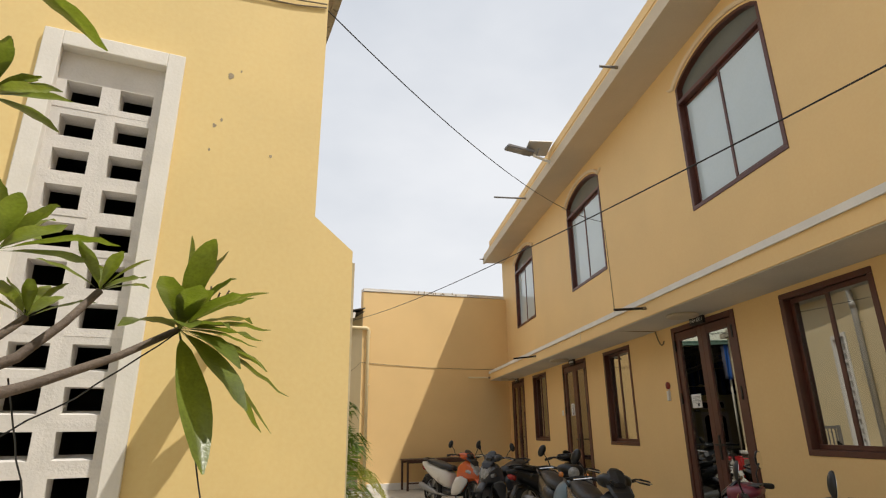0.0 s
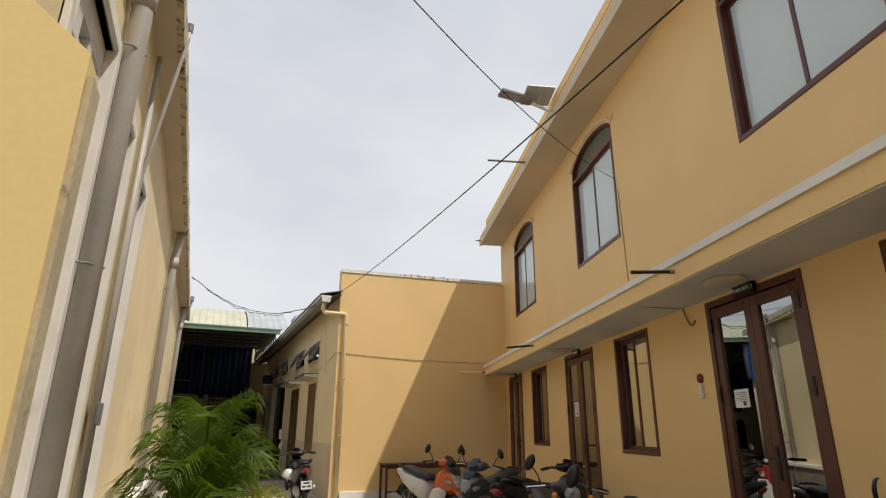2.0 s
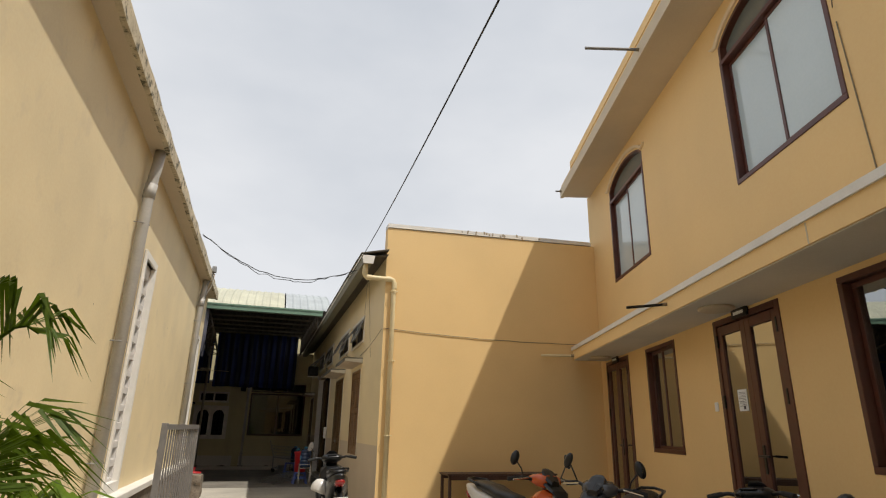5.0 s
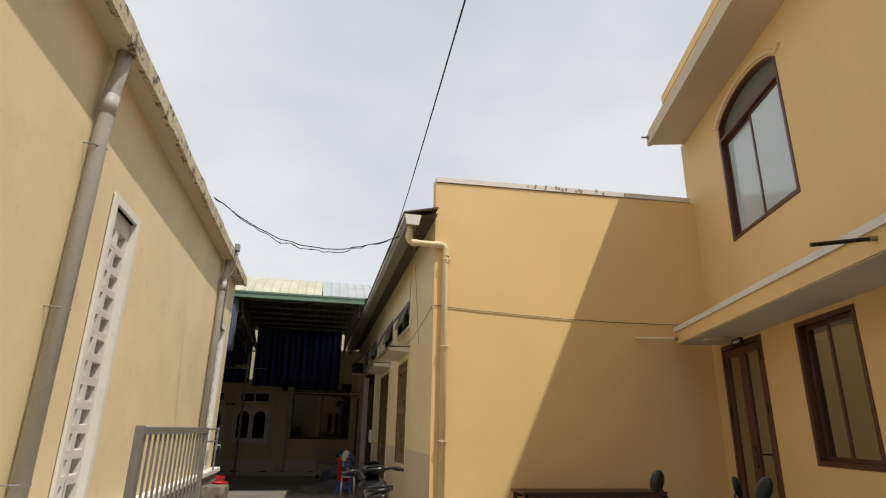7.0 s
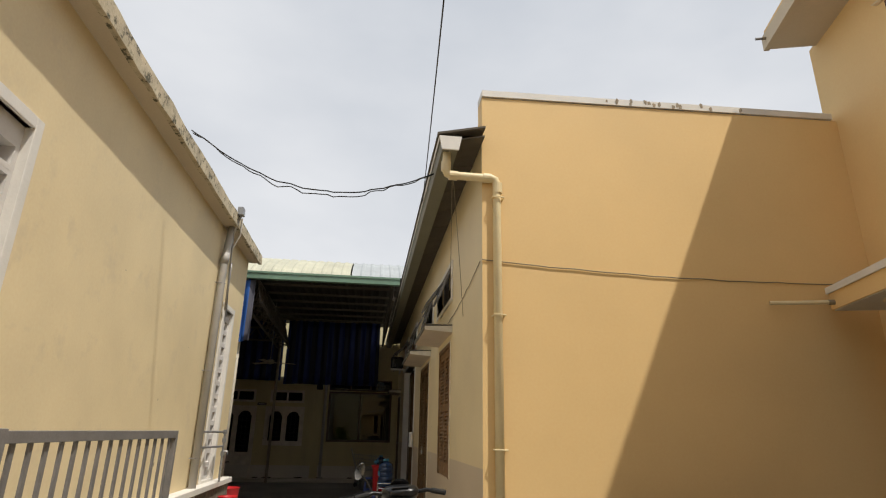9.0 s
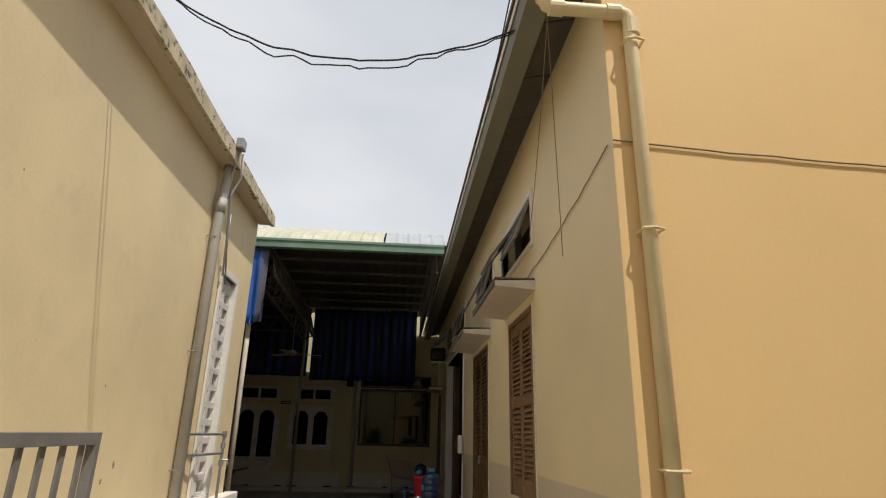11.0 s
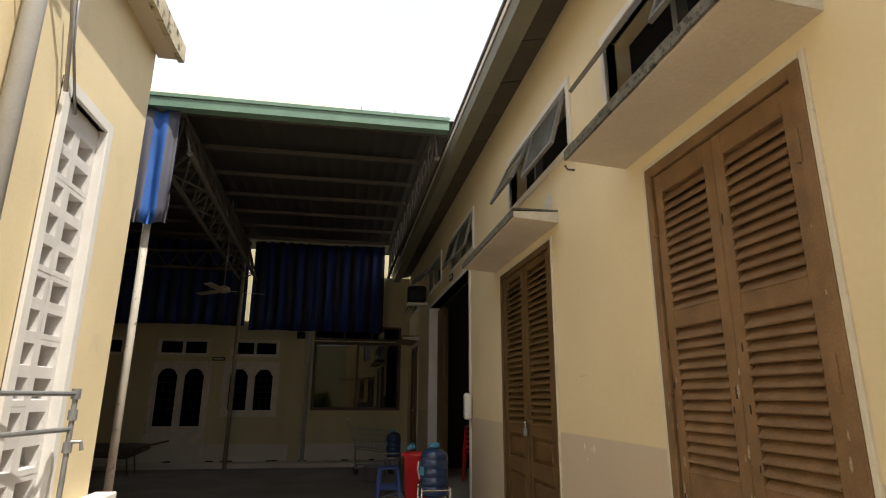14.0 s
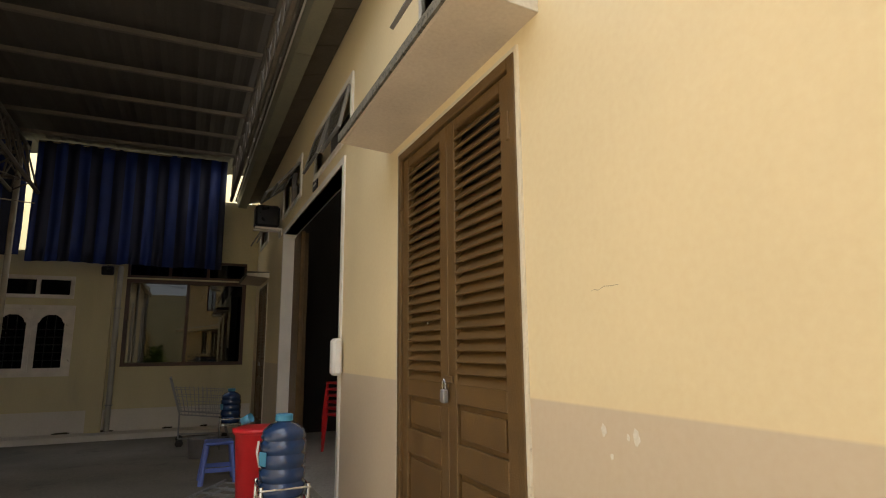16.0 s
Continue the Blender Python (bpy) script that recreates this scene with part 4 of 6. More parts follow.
# ---- covered yard at the back ----
def shed_lining():
    low = bmesh.new()
    line = [(18.76, 4.12), (18.9, 4.20), (19.1, 4.27), (20.5, 4.35), (23, 4.40), (26.2, 4.45)]
    rows = []
    for i in range(0, 121):
        x = -4.2 + i * 0.063
        rows.append([low.verts.new((x, y, z - (0.012 if i % 3 == 0 else 0.0))) for y, z in line])
    for a, b in zip(rows, rows[1:]):
        for k in range(len(line) - 1):
            low.faces.new((a[k], b[k], b[k + 1], a[k + 1]))
    return low


prof = [(18.70, 4.105), (18.80, 4.19), (19.0, 4.32), (19.4, 4.52), (19.9, 4.71), (20.5, 4.885), (21.2, 5.03), (22.2, 5.10), (23.5, 5.10), (24.9, 5.0), (26.2, 4.85)]
def sheet_roof(i0, i1):
    sheet = bmesh.new()
    cols = []
    for i in range(i0, i1 + 1):
        x = -4.2 + i * 0.0315
        z_up = 0.018 if (i % 6) in (0, 1) else 0.0
        cols.append([sheet.verts.new((x, y, z + z_up)) for y, z in prof])
    for a, b in zip(cols, cols[1:]):
        for k in range(len(prof) - 1):
            sheet.faces.new((a[k], b[k], b[k + 1], a[k + 1]))
    r = bmesh.ops.extrude_face_region(sheet, geom=list(sheet.faces))
    bmesh.ops.translate(sheet, vec=(0, 0, -0.006), verts=[v for v in r["geom"] if isinstance(v, bmesh.types.BMVert)])
    return sheet


setting("ceiling_shed", shed_lining(), M_ROOFU, "ribbed underside of the shed roof, coloured dark for its shade", "ceiling")
setting("roof_shed", sheet_roof(0, 203), M_ROOF, "yellowish corrugated sheet roof over the back yard", "roof")
setting("roof_shed_east", sheet_roof(204, 240), M_ROOFG, "grey corrugated roof sheets beside the hall", "roof")
# Thin sheets over the ground, base tone darker than the yard concrete.
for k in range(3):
    setting("floor_shed_%d" % (k + 1), bxs((-4.2, 3.58, 18.45 + 2.5 * k, 18.449 + 2.5 * (k + 1), -0.02, 0.006), m=Matrix(((1, 0, 0, 0), (0, 1, 0, 0), (0, -0.0136, 1, 0.177), (0, 0, 0, 1)))), M_SHEDFLOOR, "darker concrete floor slab of the covered yard with damp patches", "floor")
bm = bxs((-4.2, 3.16, 18.68, 18.70, 3.972, 4.10), (-4.2, 3.16, 18.70, 18.80, 3.972, 3.985), (-4.2, 3.16, 18.665, 18.68, 4.075, 4.112))
setting("trim_shed_fascia", bm, M_GREEN, "faded green sheet fascia of the shed roof", "trim")


def truss(x0, y0, x1, y1, zb, zt, name_label, n=9, half=0.0):
    t = fixed("roof_truss", Matrix.Identity(4), name_label, "truss", "shed trusses")
    def p(f, z):
        return Vector((x0 + (x1 - x0) * f, y0 + (y1 - y0) * f, z))
    sides = [Vector((half * k, 0, 0)) for k in ((1, -1) if half else (0,))]
    for o in sides:
        part("bottom_chord", tubes(([p(0, zb) + o, p(1, zb) + o], 0.03), seg=6), M_TRUSS, t)
    if half:
        for k in range(n):
            part("tie", tubes(([p(k / n, zb) + sides[k % 2], p((k + 1) / n, zb) + sides[1 - k % 2]], 0.013), seg=6), M_TRUSS, t)
    part("top_chord", tubes(([p(0, zt), p(1, zt + 0.15)], 0.03), seg=6), M_TRUSS, t)
    for o in sides:
        for k in range(n):
            top = p((k + 0.5) / n, zt + 0.15 * (k + 0.5) / n)
            part("web", tubes(([p(k / n, zb) + o, top], 0.015), ([top, p((k + 1) / n, zb) + o], 0.015), seg=6), M_TRUSS, t)
    return t


truss(0.38, 18.85, 0.12, 25.3, 3.56, 4.09, "long dark steel lattice truss under the shed roof", 11, 0.17)
truss(3.06, 18.85, 3.04, 25.3, 3.72, 4.14, "dark steel lattice truss along the hall eave", 12)
truss(-4.0, 25.2, 0.05, 25.25, 3.75, 4.0, "dark steel lattice beam over the back", 8)
for k, y in enumerate((19.25, 20.15, 21.05, 21.95, 22.85, 23.75, 24.65)):
    pz = 4.17 + 0.016 * k
    tagged(part("purlin", bxs((-4.1, 3.3, y, y + 0.045, pz + 0.02, pz + 0.07)), M_TRUSS, None, "dark steel purlin under the sheet roof"), "", "purlin", "purlins")


def tarp(x0, x1, y, z0, z1, material, label, along_y=False, folds=14, amp=0.035):
    bm = bmesh.new()
    nx, nz = folds * 6, 8
    rows = []
    for j in range(nz + 1):
        row = []
        for i in range(nx + 1):
            f, g = i / nx, j / nz
            off = amp * (0.4 + 0.6 * (1 - g)) * math.sin(f * folds * 2 * math.pi + 1.5 * noise.noise(Vector((f * 5, g * 2, 1)))) + 0.05 * noise.noise(Vector((f * 3, g * 2, x0)))
            sag = 0.05 * noise.noise(Vector((f * 4, 3, x0))) * (1 - g)
            u, v = (x1 - x0) * f, z0 + (z1 - z0) * g + sag
            row.append(bm.verts.new((off, u, v) if along_y else (u, off, v)))
        rows.append(row)
    for a, b in zip(rows, rows[1:]):
        for i in range(nx):
            bm.faces.new((a[i], a[i + 1], b[i + 1], b[i]))
    r = bmesh.ops.extrude_face_region(bm, geom=list(bm.faces))
    bmesh.ops.translate(bm, vec=(0.003, 0.003, 0), verts=[v for v in r["geom"] if isinstance(v, bmesh.types.BMVert)])
    ob = part("tarpaulin", bm, material, None, label, True)
    ob.matrix_basis = Matrix.Translation((y, x0, 0) if along_y else (x0, y, 0))
    end = (0, x1 - x0 - 0.02, z1 - 0.015) if along_y else (x1 - x0 - 0.02, 0, z1 - 0.015)
    part("hanging_rope", tubes(([(0.0, 0.0, z1 - 0.015), end], 0.008), seg=6), M_CORD, ob)
    return tagged(ob, "", "tarpaulin", "hanging tarpaulins")


tarp(0.21, 2.95, 25.35, 2.52, 4.41, M_TARP, "dark blue striped tarpaulin hung as a curtain")
tarp(-4.1, 0.10, 25.45, 2.62, 4.41, M_TARP, "dark blue striped tarpaulin hung as a curtain", folds=18)
strip = tarp(18.72, 19.14, 0.02, 2.80, 3.97, M_TARPFRONT, "worn blue and grey striped tarpaulin strip", True, 3, 0.03)
strip.matrix_basis = strip.matrix_basis @ pose(0, 0, 0, 0, 0, -82)


def post(x, y, z1, r, material, label):
    p = fixed("steel_post", Matrix.Translation((x, y, ground_z(y))), label, "post")
    part("pole", tubes(([(0, 0, 0), (0, 0, z1 - ground_z(y))], r), seg=12), material, p, smooth=True)
    part("foot_plate", bxs((-0.09, 0.09, -0.09, 0.09, 0, 0.012)), material, p)
    return p


# Dull tan with the shade under the shed roof put into it.
M_POSTDULL = mat("shade_dulled_paint", (0.34, 0.29, 0.22), 0.7, 0.15, 6, 60, 0.2, stain=(0.12, 0.09, 0.07), stain_at=0.64)
M_POSTW = mat("flaking_white_paint", (0.62, 0.57, 0.47), 0.6, 0.12, 6, 60, 0.2, stain=(0.10, 0.085, 0.07), stain_at=0.58)
post(0.242, 18.87, 3.62, 0.035, M_POSTW, "white painted steel post with flaking rust patches")
post(0.02, 25.3, 4.15, 0.04, M_POSTDULL, "steel post under the shed roof, paint darkened for shade")

# back wall
E_HOLES = [(1.52, 3.42, 1.10, 2.55), (1.52, 3.42, 2.58, 2.90), (-0.24, 0.77, 1.03, 2.02), (-1.66, -0.62, 0.05, 2.02), (-1.66, -0.63, 2.19, 2.55), (-0.20, 0.79, 2.19, 2.55), (-3.3, -2.3, 2.19, 2.55)]
setting("wall_back", wall_mesh(-6, 3.6, -0.1, 2.95, 0.2, E_HOLES), M_DIMCREAM, "cream rendered back wall, paint colour darkened for deep shade", "wall", WE)
setting("wall_back_room", bxs((-6, 3.6, 27.6, 27.8, -0.3, 2.7), (-6, 3.6, 26.2, 27.6, 2.6, 2.7), (1.0, 1.1, 26.2, 27.6, -0.3, 2.6), (-6, -5.8, 26.2, 27.6, -0.3, 2.6), (3.4, 3.6, 26.2, 27.6, -0.3, 2.6)), M_DARKROOM, "rooms behind the back wall, darkness put into their colour", "wall")
# Added on the unseen west side to keep light out of the shed.
setting("wall_shed_west", bxs((-4.4, -4.2, 17.96, 26.0, -0.3, 4.4)), M_DIMCREAM, "unseen cream wall added to close the covered yard", "wall")
# Added pieces that block sky glare beside and behind the tarpaulins.
setting("wall_back_gap_filler", bxs((2.85, 3.6, 26.02, 26.2, 2.785, 3.86), (-6, -0.6, 26.02, 26.2, 2.785, 4.42)), M_DIMCREAM, "cream wall pieces added to block bright gaps over the back wall", "wall")
setting("plinth_back", bxs((-6, 3.4, 25.55, 25.998, -0.3, -0.08), (-6, 3.58, 25.975, 25.999, -0.08, 0.26)), M_SOFFITG, "raised cement kerb and skirting along the back wall", "plinth")
setting("wall_back_pier", bxs((1.12, 1.34, 25.90, 25.998, -0.08, 2.75)), M_DIMCREAM, "cream pier in the back wall", "wall")
bm = bxs((-8, 3.6, 27.9, 33, 2.0, 5.3), (3.6, 12, 26.3, 33, 2.0, 4.3))
setting("backdrop_building", bm, M_DIMCREAM, "pale building beyond the back wall", "wall")


def plain_window(u0, u1, z0, z1, m, name, label, frame_mat, pane_mat, bars=0, mullions=1, f=0.06):
    w = fixed(name, m, label, "window", kind="structure")
    part("window_frame", bxs((u0, u1, -0.02, 0.08, z0, z0 + f), (u0, u1, -0.02, 0.08, z1 - f, z1), (u0, u0 + f, -0.02, 0.08, z0 + f, z1 - f), (u1 - f, u1, -0.02, 0.08, z0 + f, z1 - f), bevel=0.004), frame_mat, w)
    edges = [u0 + f + (u1 - u0 - 2 * f) * k / (mullions + 1) for k in range(mullions + 2)]
    for k in range(1, mullions + 1):
        part("mullion", bxs((edges[k] - 0.025, edges[k] + 0.025, -0.015, 0.07, z0 + f, z1 - f)), frame_mat, w)
    for a, b in zip(edges, edges[1:]):
        g = part("pane", bxs((a, b, 0.04, 0.046, z0 + f, z1 - f)), pane_mat, w)
        g.visible_shadow = False
    for k in range(bars):
        z = z0 + f + (z1 - z0 - 2 * f) * (k + 1) / (bars + 1)
        part("bar", tubes(([(u0 + f, 0.01, z), (u1 - f, 0.01, z)], 0.008), seg=6), M_BLACK, w)
    return w


plain_window(1.52, 3.42, 1.10, 2.55, WE, "window_30", "large dark brown framed window with dark glass", M_TABLE, M_DARKPANE, 0, 1)
# Dark panes added for the black unlit strip below the tarpaulin.
plain_window(1.52, 3.42, 2.58, 2.90, WE, "window_35", "transom above the large window, added as a dark unlit strip", M_TABLE, M_DARKPANE, 0, 2, 0.04)
for k, (a, b) in enumerate(((-1.66, -0.63), (-0.20, 0.79), (-3.3, -2.3))):
    plain_window(a, b, 2.19, 2.55, WE, "window_%d" % (31 + k), "grimy framed transom window with dark panes", M_OLDWHITE, M_DARKPANE, 0, 1)


def arched_leaf(u0, u1, z0, z1, sill, parent, name):
    """A white leaf with an ogee-topped glazed opening and bars."""
    n = 16
    a, b = u0 + 0.07, u1 - 0.07
    top = []
    for k in range(n + 1):
        f = k / n
        c = 1 - abs(2 * f - 1)
        top.append((a + (b - a) * f, z1 - 0.22 + 0.13 * min(1, c * 1.5) ** 0.6 * (1 if 0.12 < f < 0.88 else 0.3)))
    bm = bmesh.new()
    for (p, q), (p2, q2) in zip(top, top[1:]):
        for y in (0.0, 0.04):
            bm.faces.new([bm.verts.new(v) for v in ((p, y, q), (p2, y, q2), (p2, y, z1), (p, y, z1))])
        bm.faces.new([bm.verts.new(v) for v in ((p, 0, q), (p2, 0, q2), (p2, 0.04, q2), (p, 0.04, q))])
    box(bm, u0, a, 0, 0.04, z0, z1)
    box(bm, b, u1, 0, 0.04, z0, z1)
    box(bm, a, b, 0, 0.04, z0, sill)
    if sill - z0 > 0.3:
        box(bm, a + 0.02, b - 0.02, -0.012, -0.001, z0 + 0.12, sill - 0.1, bevel=0.01)
    leaf = part(name, bm, M_OLDWHITE, parent)
    g = part("pane", bxs((a, b, 0.02, 0.025, sill, z1 - 0.08)), M_DARKPANE, leaf)
    for k in range(1, 3):
        u = a + (b - a) * k / 3
        part("bar", tubes(([(u, 0.012, sill), (u, 0.012, z1 - 0.1)], 0.007), seg=6), M_BLACK, leaf)
    for k in range(1, 6):
        z = sill + (z1 - 0.2 - sill) * k / 6
        part("bar", tubes(([(a, 0.012, z), (b, 0.012, z)], 0.006), seg=6), M_BLACK, leaf)
    return leaf


d = fixed("door_10", WE, "white wooden double door with arched barred glass", "door", kind="structure")
part("door_frame", bxs((-1.72, -1.66, -0.03, 0.1, 0.05, 2.08), (-0.62, -0.56, -0.03, 0.1, 0.05, 2.08), (-1.66, -0.62, -0.03, 0.1, 2.02, 2.08)), M_OLDWHITE, d)
arched_leaf(-1.66, -1.142, 0.05, 2.02, 0.78, d, "door_leaf")
arched_leaf(-1.138, -0.62, 0.05, 2.02, 0.78, d, "door_leaf")
part("door_handle", bxs((-1.165, -1.115, -0.045, -0.004, 0.92, 1.12), bevel=0.008), M_OLDWHITE, d, "pale handle plate")
w = fixed("window_34", WE, "white wooden window with two arched barred panes", "window", kind="structure")
part("window_frame", bxs((-0.30, -0.24, -0.03, 0.1, 0.97, 2.08), (0.77, 0.83, -0.03, 0.1, 0.97, 2.08), (-0.24, 0.77, -0.03, 0.1, 2.02, 2.08), (-0.24, 0.77, -0.03, 0.1, 0.97, 1.03)), M_OLDWHITE, w)
arched_leaf(-0.24, 0.263, 1.03, 2.02, 1.10, w, "window_leaf")
arched_leaf(0.267, 0.77, 1.03, 2.02, 1.10, w, "window_leaf")
s = fixed("door_sign", WE @ pose(-0.56, -0.004, 2.10), "small black room sign beside a door", "sign")
part("plate", bxs((0, 0.26, -0.012, 0, 0, 0.075), bevel=0.002), M_BLACK, s)
part("lettering_bar", bxs((0.03, 0.23, -0.014, -0.0121, 0.028, 0.045)), M_PAPER, s)

bp = fixed("downpipe", WE @ pose(1.42, -0.05, 0), "grey plastic downpipe beside the dark window", "pipe")
part("pipe", tubes(([(0, 0, 0.02), (0, 0, 2.62), (0, 0.06, 2.74)], 0.042), seg=12), M_PVC, bp, smooth=True)
for z in (0.5, 2.05):
    part("clip", tubes(([(-0.05, 0.05, z), (-0.048, -0.03, z), (0, -0.048, z), (0.048, -0.03, z), (0.05, 0.05, z)], 0.007), seg=6), M_STEEL, bp)
fl = fixed("floodlight", WE @ pose(1.24, -0.105, 2.70), "small black floodlight hung under the tarpaulin", "lamp")
part("housing", bxs((-0.09, 0.09, -0.07, 0.0, -0.10, 0.05), bevel=0.015, m=pose(0, 0, 0, 25)), M_BLACK, fl)
part("bracket", tubes(([(0, 0.10, 0.05), (0, 0.0, 0.05), (0, -0.03, 0.0)], 0.012), seg=6), M_BLACK, fl)
rnd = random.Random(11)
for k in range(7):
    u = -1.2 + 0.66 * k + rnd.uniform(-0.25, 0.25)
    wide = rnd.uniform(0.05, 0.13)
    bm = bmesh.new()
    bmesh.ops.create_icosphere(bm, subdivisions=2, radius=1.0)
    for v in bm.verts:
        v.co = Vector((v.co.x * wide * rnd.uniform(0.9, 1.1), v.co.y * 0.02, v.co.z * 0.016)) + Vector((0.03, 0, 0.012)) * noise.noise(v.co * 2 + Vector((k, 0, 0)))
    ms = part("moss_patch", bm, M_MOSS, None, "dark moss along the foot of the back wall", True)
    ms.matrix_basis = WE @ pose(u, -0.032, 0.10)
    tagged(ms, "", "moss", "moss patches")

# unseen plain walls added behind the camera: panes reflect them, sky light is cut
setting("wall_south", bxs((-14, 14, -12.2, -12, -0.1, 5.5)), M_DIMCREAM, "unseen plain cream wall added to close the yard behind", "wall")
setting("wall_southwest", bxs((-6.2, -6, -12, 2.8, -0.1, 4.0)), M_DIMCREAM, "unseen plain cream side wall added to close the yard", "wall")


def leafy(m, amount):
    """Lets part of the light through a leaf."""
    n, l = m.node_tree.nodes, m.node_tree.links
    b = n["Principled BSDF"]
    tr = n.new("ShaderNodeBsdfTranslucent")
    src = b.inputs["Base Color"].links[0].from_socket
    br = n.new("ShaderNodeMixRGB")
    br.blend_type = "MULTIPLY"
    br.inputs[0].default_value = 1.0
    br.inputs[2].default_value = (2.0, 2.0, 0.9, 1)
    l.new(src, br.inputs[1])
    l.new(br.outputs[0], tr.inputs[0])
    mx = n.new("ShaderNodeMixShader")
    mx.inputs[0].default_value = amount
    l.new(b.outputs[0], mx.inputs[1])
    l.new(tr.outputs[0], mx.inputs[2])
    l.new(mx.outputs[0], n["Material Output"].inputs[0])


for m in (M_LEAF, M_PALM, M_PALMY):
    leafy(m, 0.35)


# ---- scooters ----
def spin(m, prof, seg=26):
    return lathe(bmesh.new(), prof, seg, m)


def scooter(m, label, paint, trim_paint, plate=False, round_lamp=False, helmet=None, mirrors=(1, -1)):
    """A step-through scooter, nose along +x, wheels on the ground."""
    s = fixed("scooter", m, label, "motorbike", "parked scooters")
    R = 0.275
    for x in (0.63, -0.60):
        lay = Matrix.Translation((x, 0, R)) @ pose(0, 0, 0, 90)
        wheel = part("wheel", spin(lay, [(0.045, -0.06), (0.055, -0.05), (0.055, 0.05), (0.045, 0.06)]), M_BLACK, s)
        bm = bmesh.new()
        ring = []
        for k in range(32):
            a = 2 * math.pi * k / 32
            row = []
            for q in range(10):
                b = 2 * math.pi * q / 10
                rr = R - 0.045 + 0.045 * math.cos(b)
                row.append(bm.verts.new((x + rr * math.cos(a), 0.047 * math.sin(b), R + rr * math.sin(a))))
            ring.append(row)
        for k in range(32):
            for q in range(10):
                bm.faces.new((ring[k][q], ring[(k + 1) % 32][q], ring[(k + 1) % 32][(q + 1) % 10], ring[k][(q + 1) % 10]))
        part("tyre", bm, M_RUBBER, wheel, smooth=True)
        bm = lathe(bmesh.new(), [(R - 0.085, -0.028), (R - 0.07, -0.03), (R - 0.07, 0.03), (R - 0.085, 0.028), (R - 0.085, -0.028)], 28, lay)
        for k in range(5):
            a = 2 * math.pi * k / 5
            box(bm, 0.03, R - 0.078, -0.014, 0.014, -0.016, 0.016, m=lay @ pose(0, 0, 0, 0, 0, math.degrees(a)))
        part("rim", bm, M_SILVER, wheel)
    # front end
    part("fork", tubes(([(0.63, 0.075, R), (0.46, 0.07, 0.72)], 0.02), ([(0.63, -0.075, R), (0.46, -0.07, 0.72)], 0.02), seg=8), M_BLACK, s)
    bm = bmesh.new()
    rows = []
    for k in range(11):
        a = math.radians(28 + k * 13)
        rows.append([bm.verts.new((0.63 + (R + 0.03 - 0.012 * abs(q - 2)) * math.cos(a), (q - 2) * 0.036, R + (R + 0.03 - 0.012 * abs(q - 2)) * math.sin(a))) for q in range(5)])
    for a, b in zip(rows, rows[1:]):
        for q in range(4):
            bm.faces.new((a[q], a[q + 1], b[q + 1], b[q]))
    r = bmesh.ops.extrude_face_region(bm, geom=list(bm.faces))
    bmesh.ops.scale(bm, vec=(0.985, 1, 0.985), verts=[v for v in r["geom"] if isinstance(v, bmesh.types.BMVert)])
    part("front_fender", bm, paint, s, smooth=True)
    if round_lamp:
        shape = [(0.70, 0, 0.66, 0.03, 0.03), (0.66, 0, 0.66, 0.12, 0.10), (0.57, 0, 0.62, 0.17, 0.18), (0.46, 0, 0.56, 0.205, 0.25), (0.36, 0, 0.52, 0.20, 0.25), (0.32, 0, 0.50, 0.16, 0.20)]
    else:
        shape = [(0.76, 0, 0.57, 0.02, 0.03), (0.69, 0, 0.62, 0.10, 0.11), (0.59, 0, 0.65, 0.165, 0.16), (0.48, 0, 0.63, 0.195, 0.21), (0.38, 0, 0.56, 0.20, 0.25), (0.32, 0, 0.50, 0.16, 0.20)]
    apron = part("apron", loft(bmesh.new(), shape, 16 if round_lamp else 10), paint, s, smooth=round_lamp)
    part("apron_side", loft(bmesh.new(), [(0.60, 0.13, 0.50, 0.01, 0.03), (0.50, 0.19, 0.44, 0.035, 0.14), (0.38, 0.205, 0.40, 0.04, 0.15), (0.26, 0.19, 0.33, 0.03, 0.08)], 10), trim_paint, apron, smooth=True)
    part("apron_side", loft(bmesh.new(), [(0.60, -0.13, 0.50, 0.01, 0.03), (0.50, -0.19, 0.44, 0.035, 0.14), (0.38, -0.205, 0.40, 0.04, 0.15), (0.26, -0.19, 0.33, 0.03, 0.08)], 10), trim_paint, apron, smooth=True)
    if not round_lamp:
        part("indicator", loft(bmesh.new(), [(0.695, 0.07, 0.63, 0.008, 0.01), (0.66, 0.10, 0.64, 0.03, 0.035), (0.60, 0.145, 0.66, 0.03, 0.03)], 8), M_LENS, apron, smooth=True)
        part("indicator", loft(bmesh.new(), [(0.695, -0.07, 0.63, 0.008, 0.01), (0.66, -0.10, 0.64, 0.03, 0.035), (0.60, -0.145, 0.66, 0.03, 0.03)], 8), M_LENS, apron, smooth=True)
    # floor, body and tail
    part("footboard", loft(bmesh.new(), [(0.36, 0, 0.30, 0.15, 0.06), (0.10, 0, 0.27, 0.16, 0.055), (-0.12, 0, 0.30, 0.15, 0.08)], 12), M_BLACK, s, smooth=True)
    part("body", loft(bmesh.new(), [(0.02, 0, 0.46, 0.10, 0.13), (-0.10, 0, 0.50, 0.145, 0.17), (-0.35, 0, 0.56, 0.155, 0.15), (-0.62, 0, 0.64, 0.14, 0.11), (-0.86, 0, 0.72, 0.085, 0.06), (-0.96, 0, 0.75, 0.04, 0.025)], 16), trim_paint, s, smooth=True)
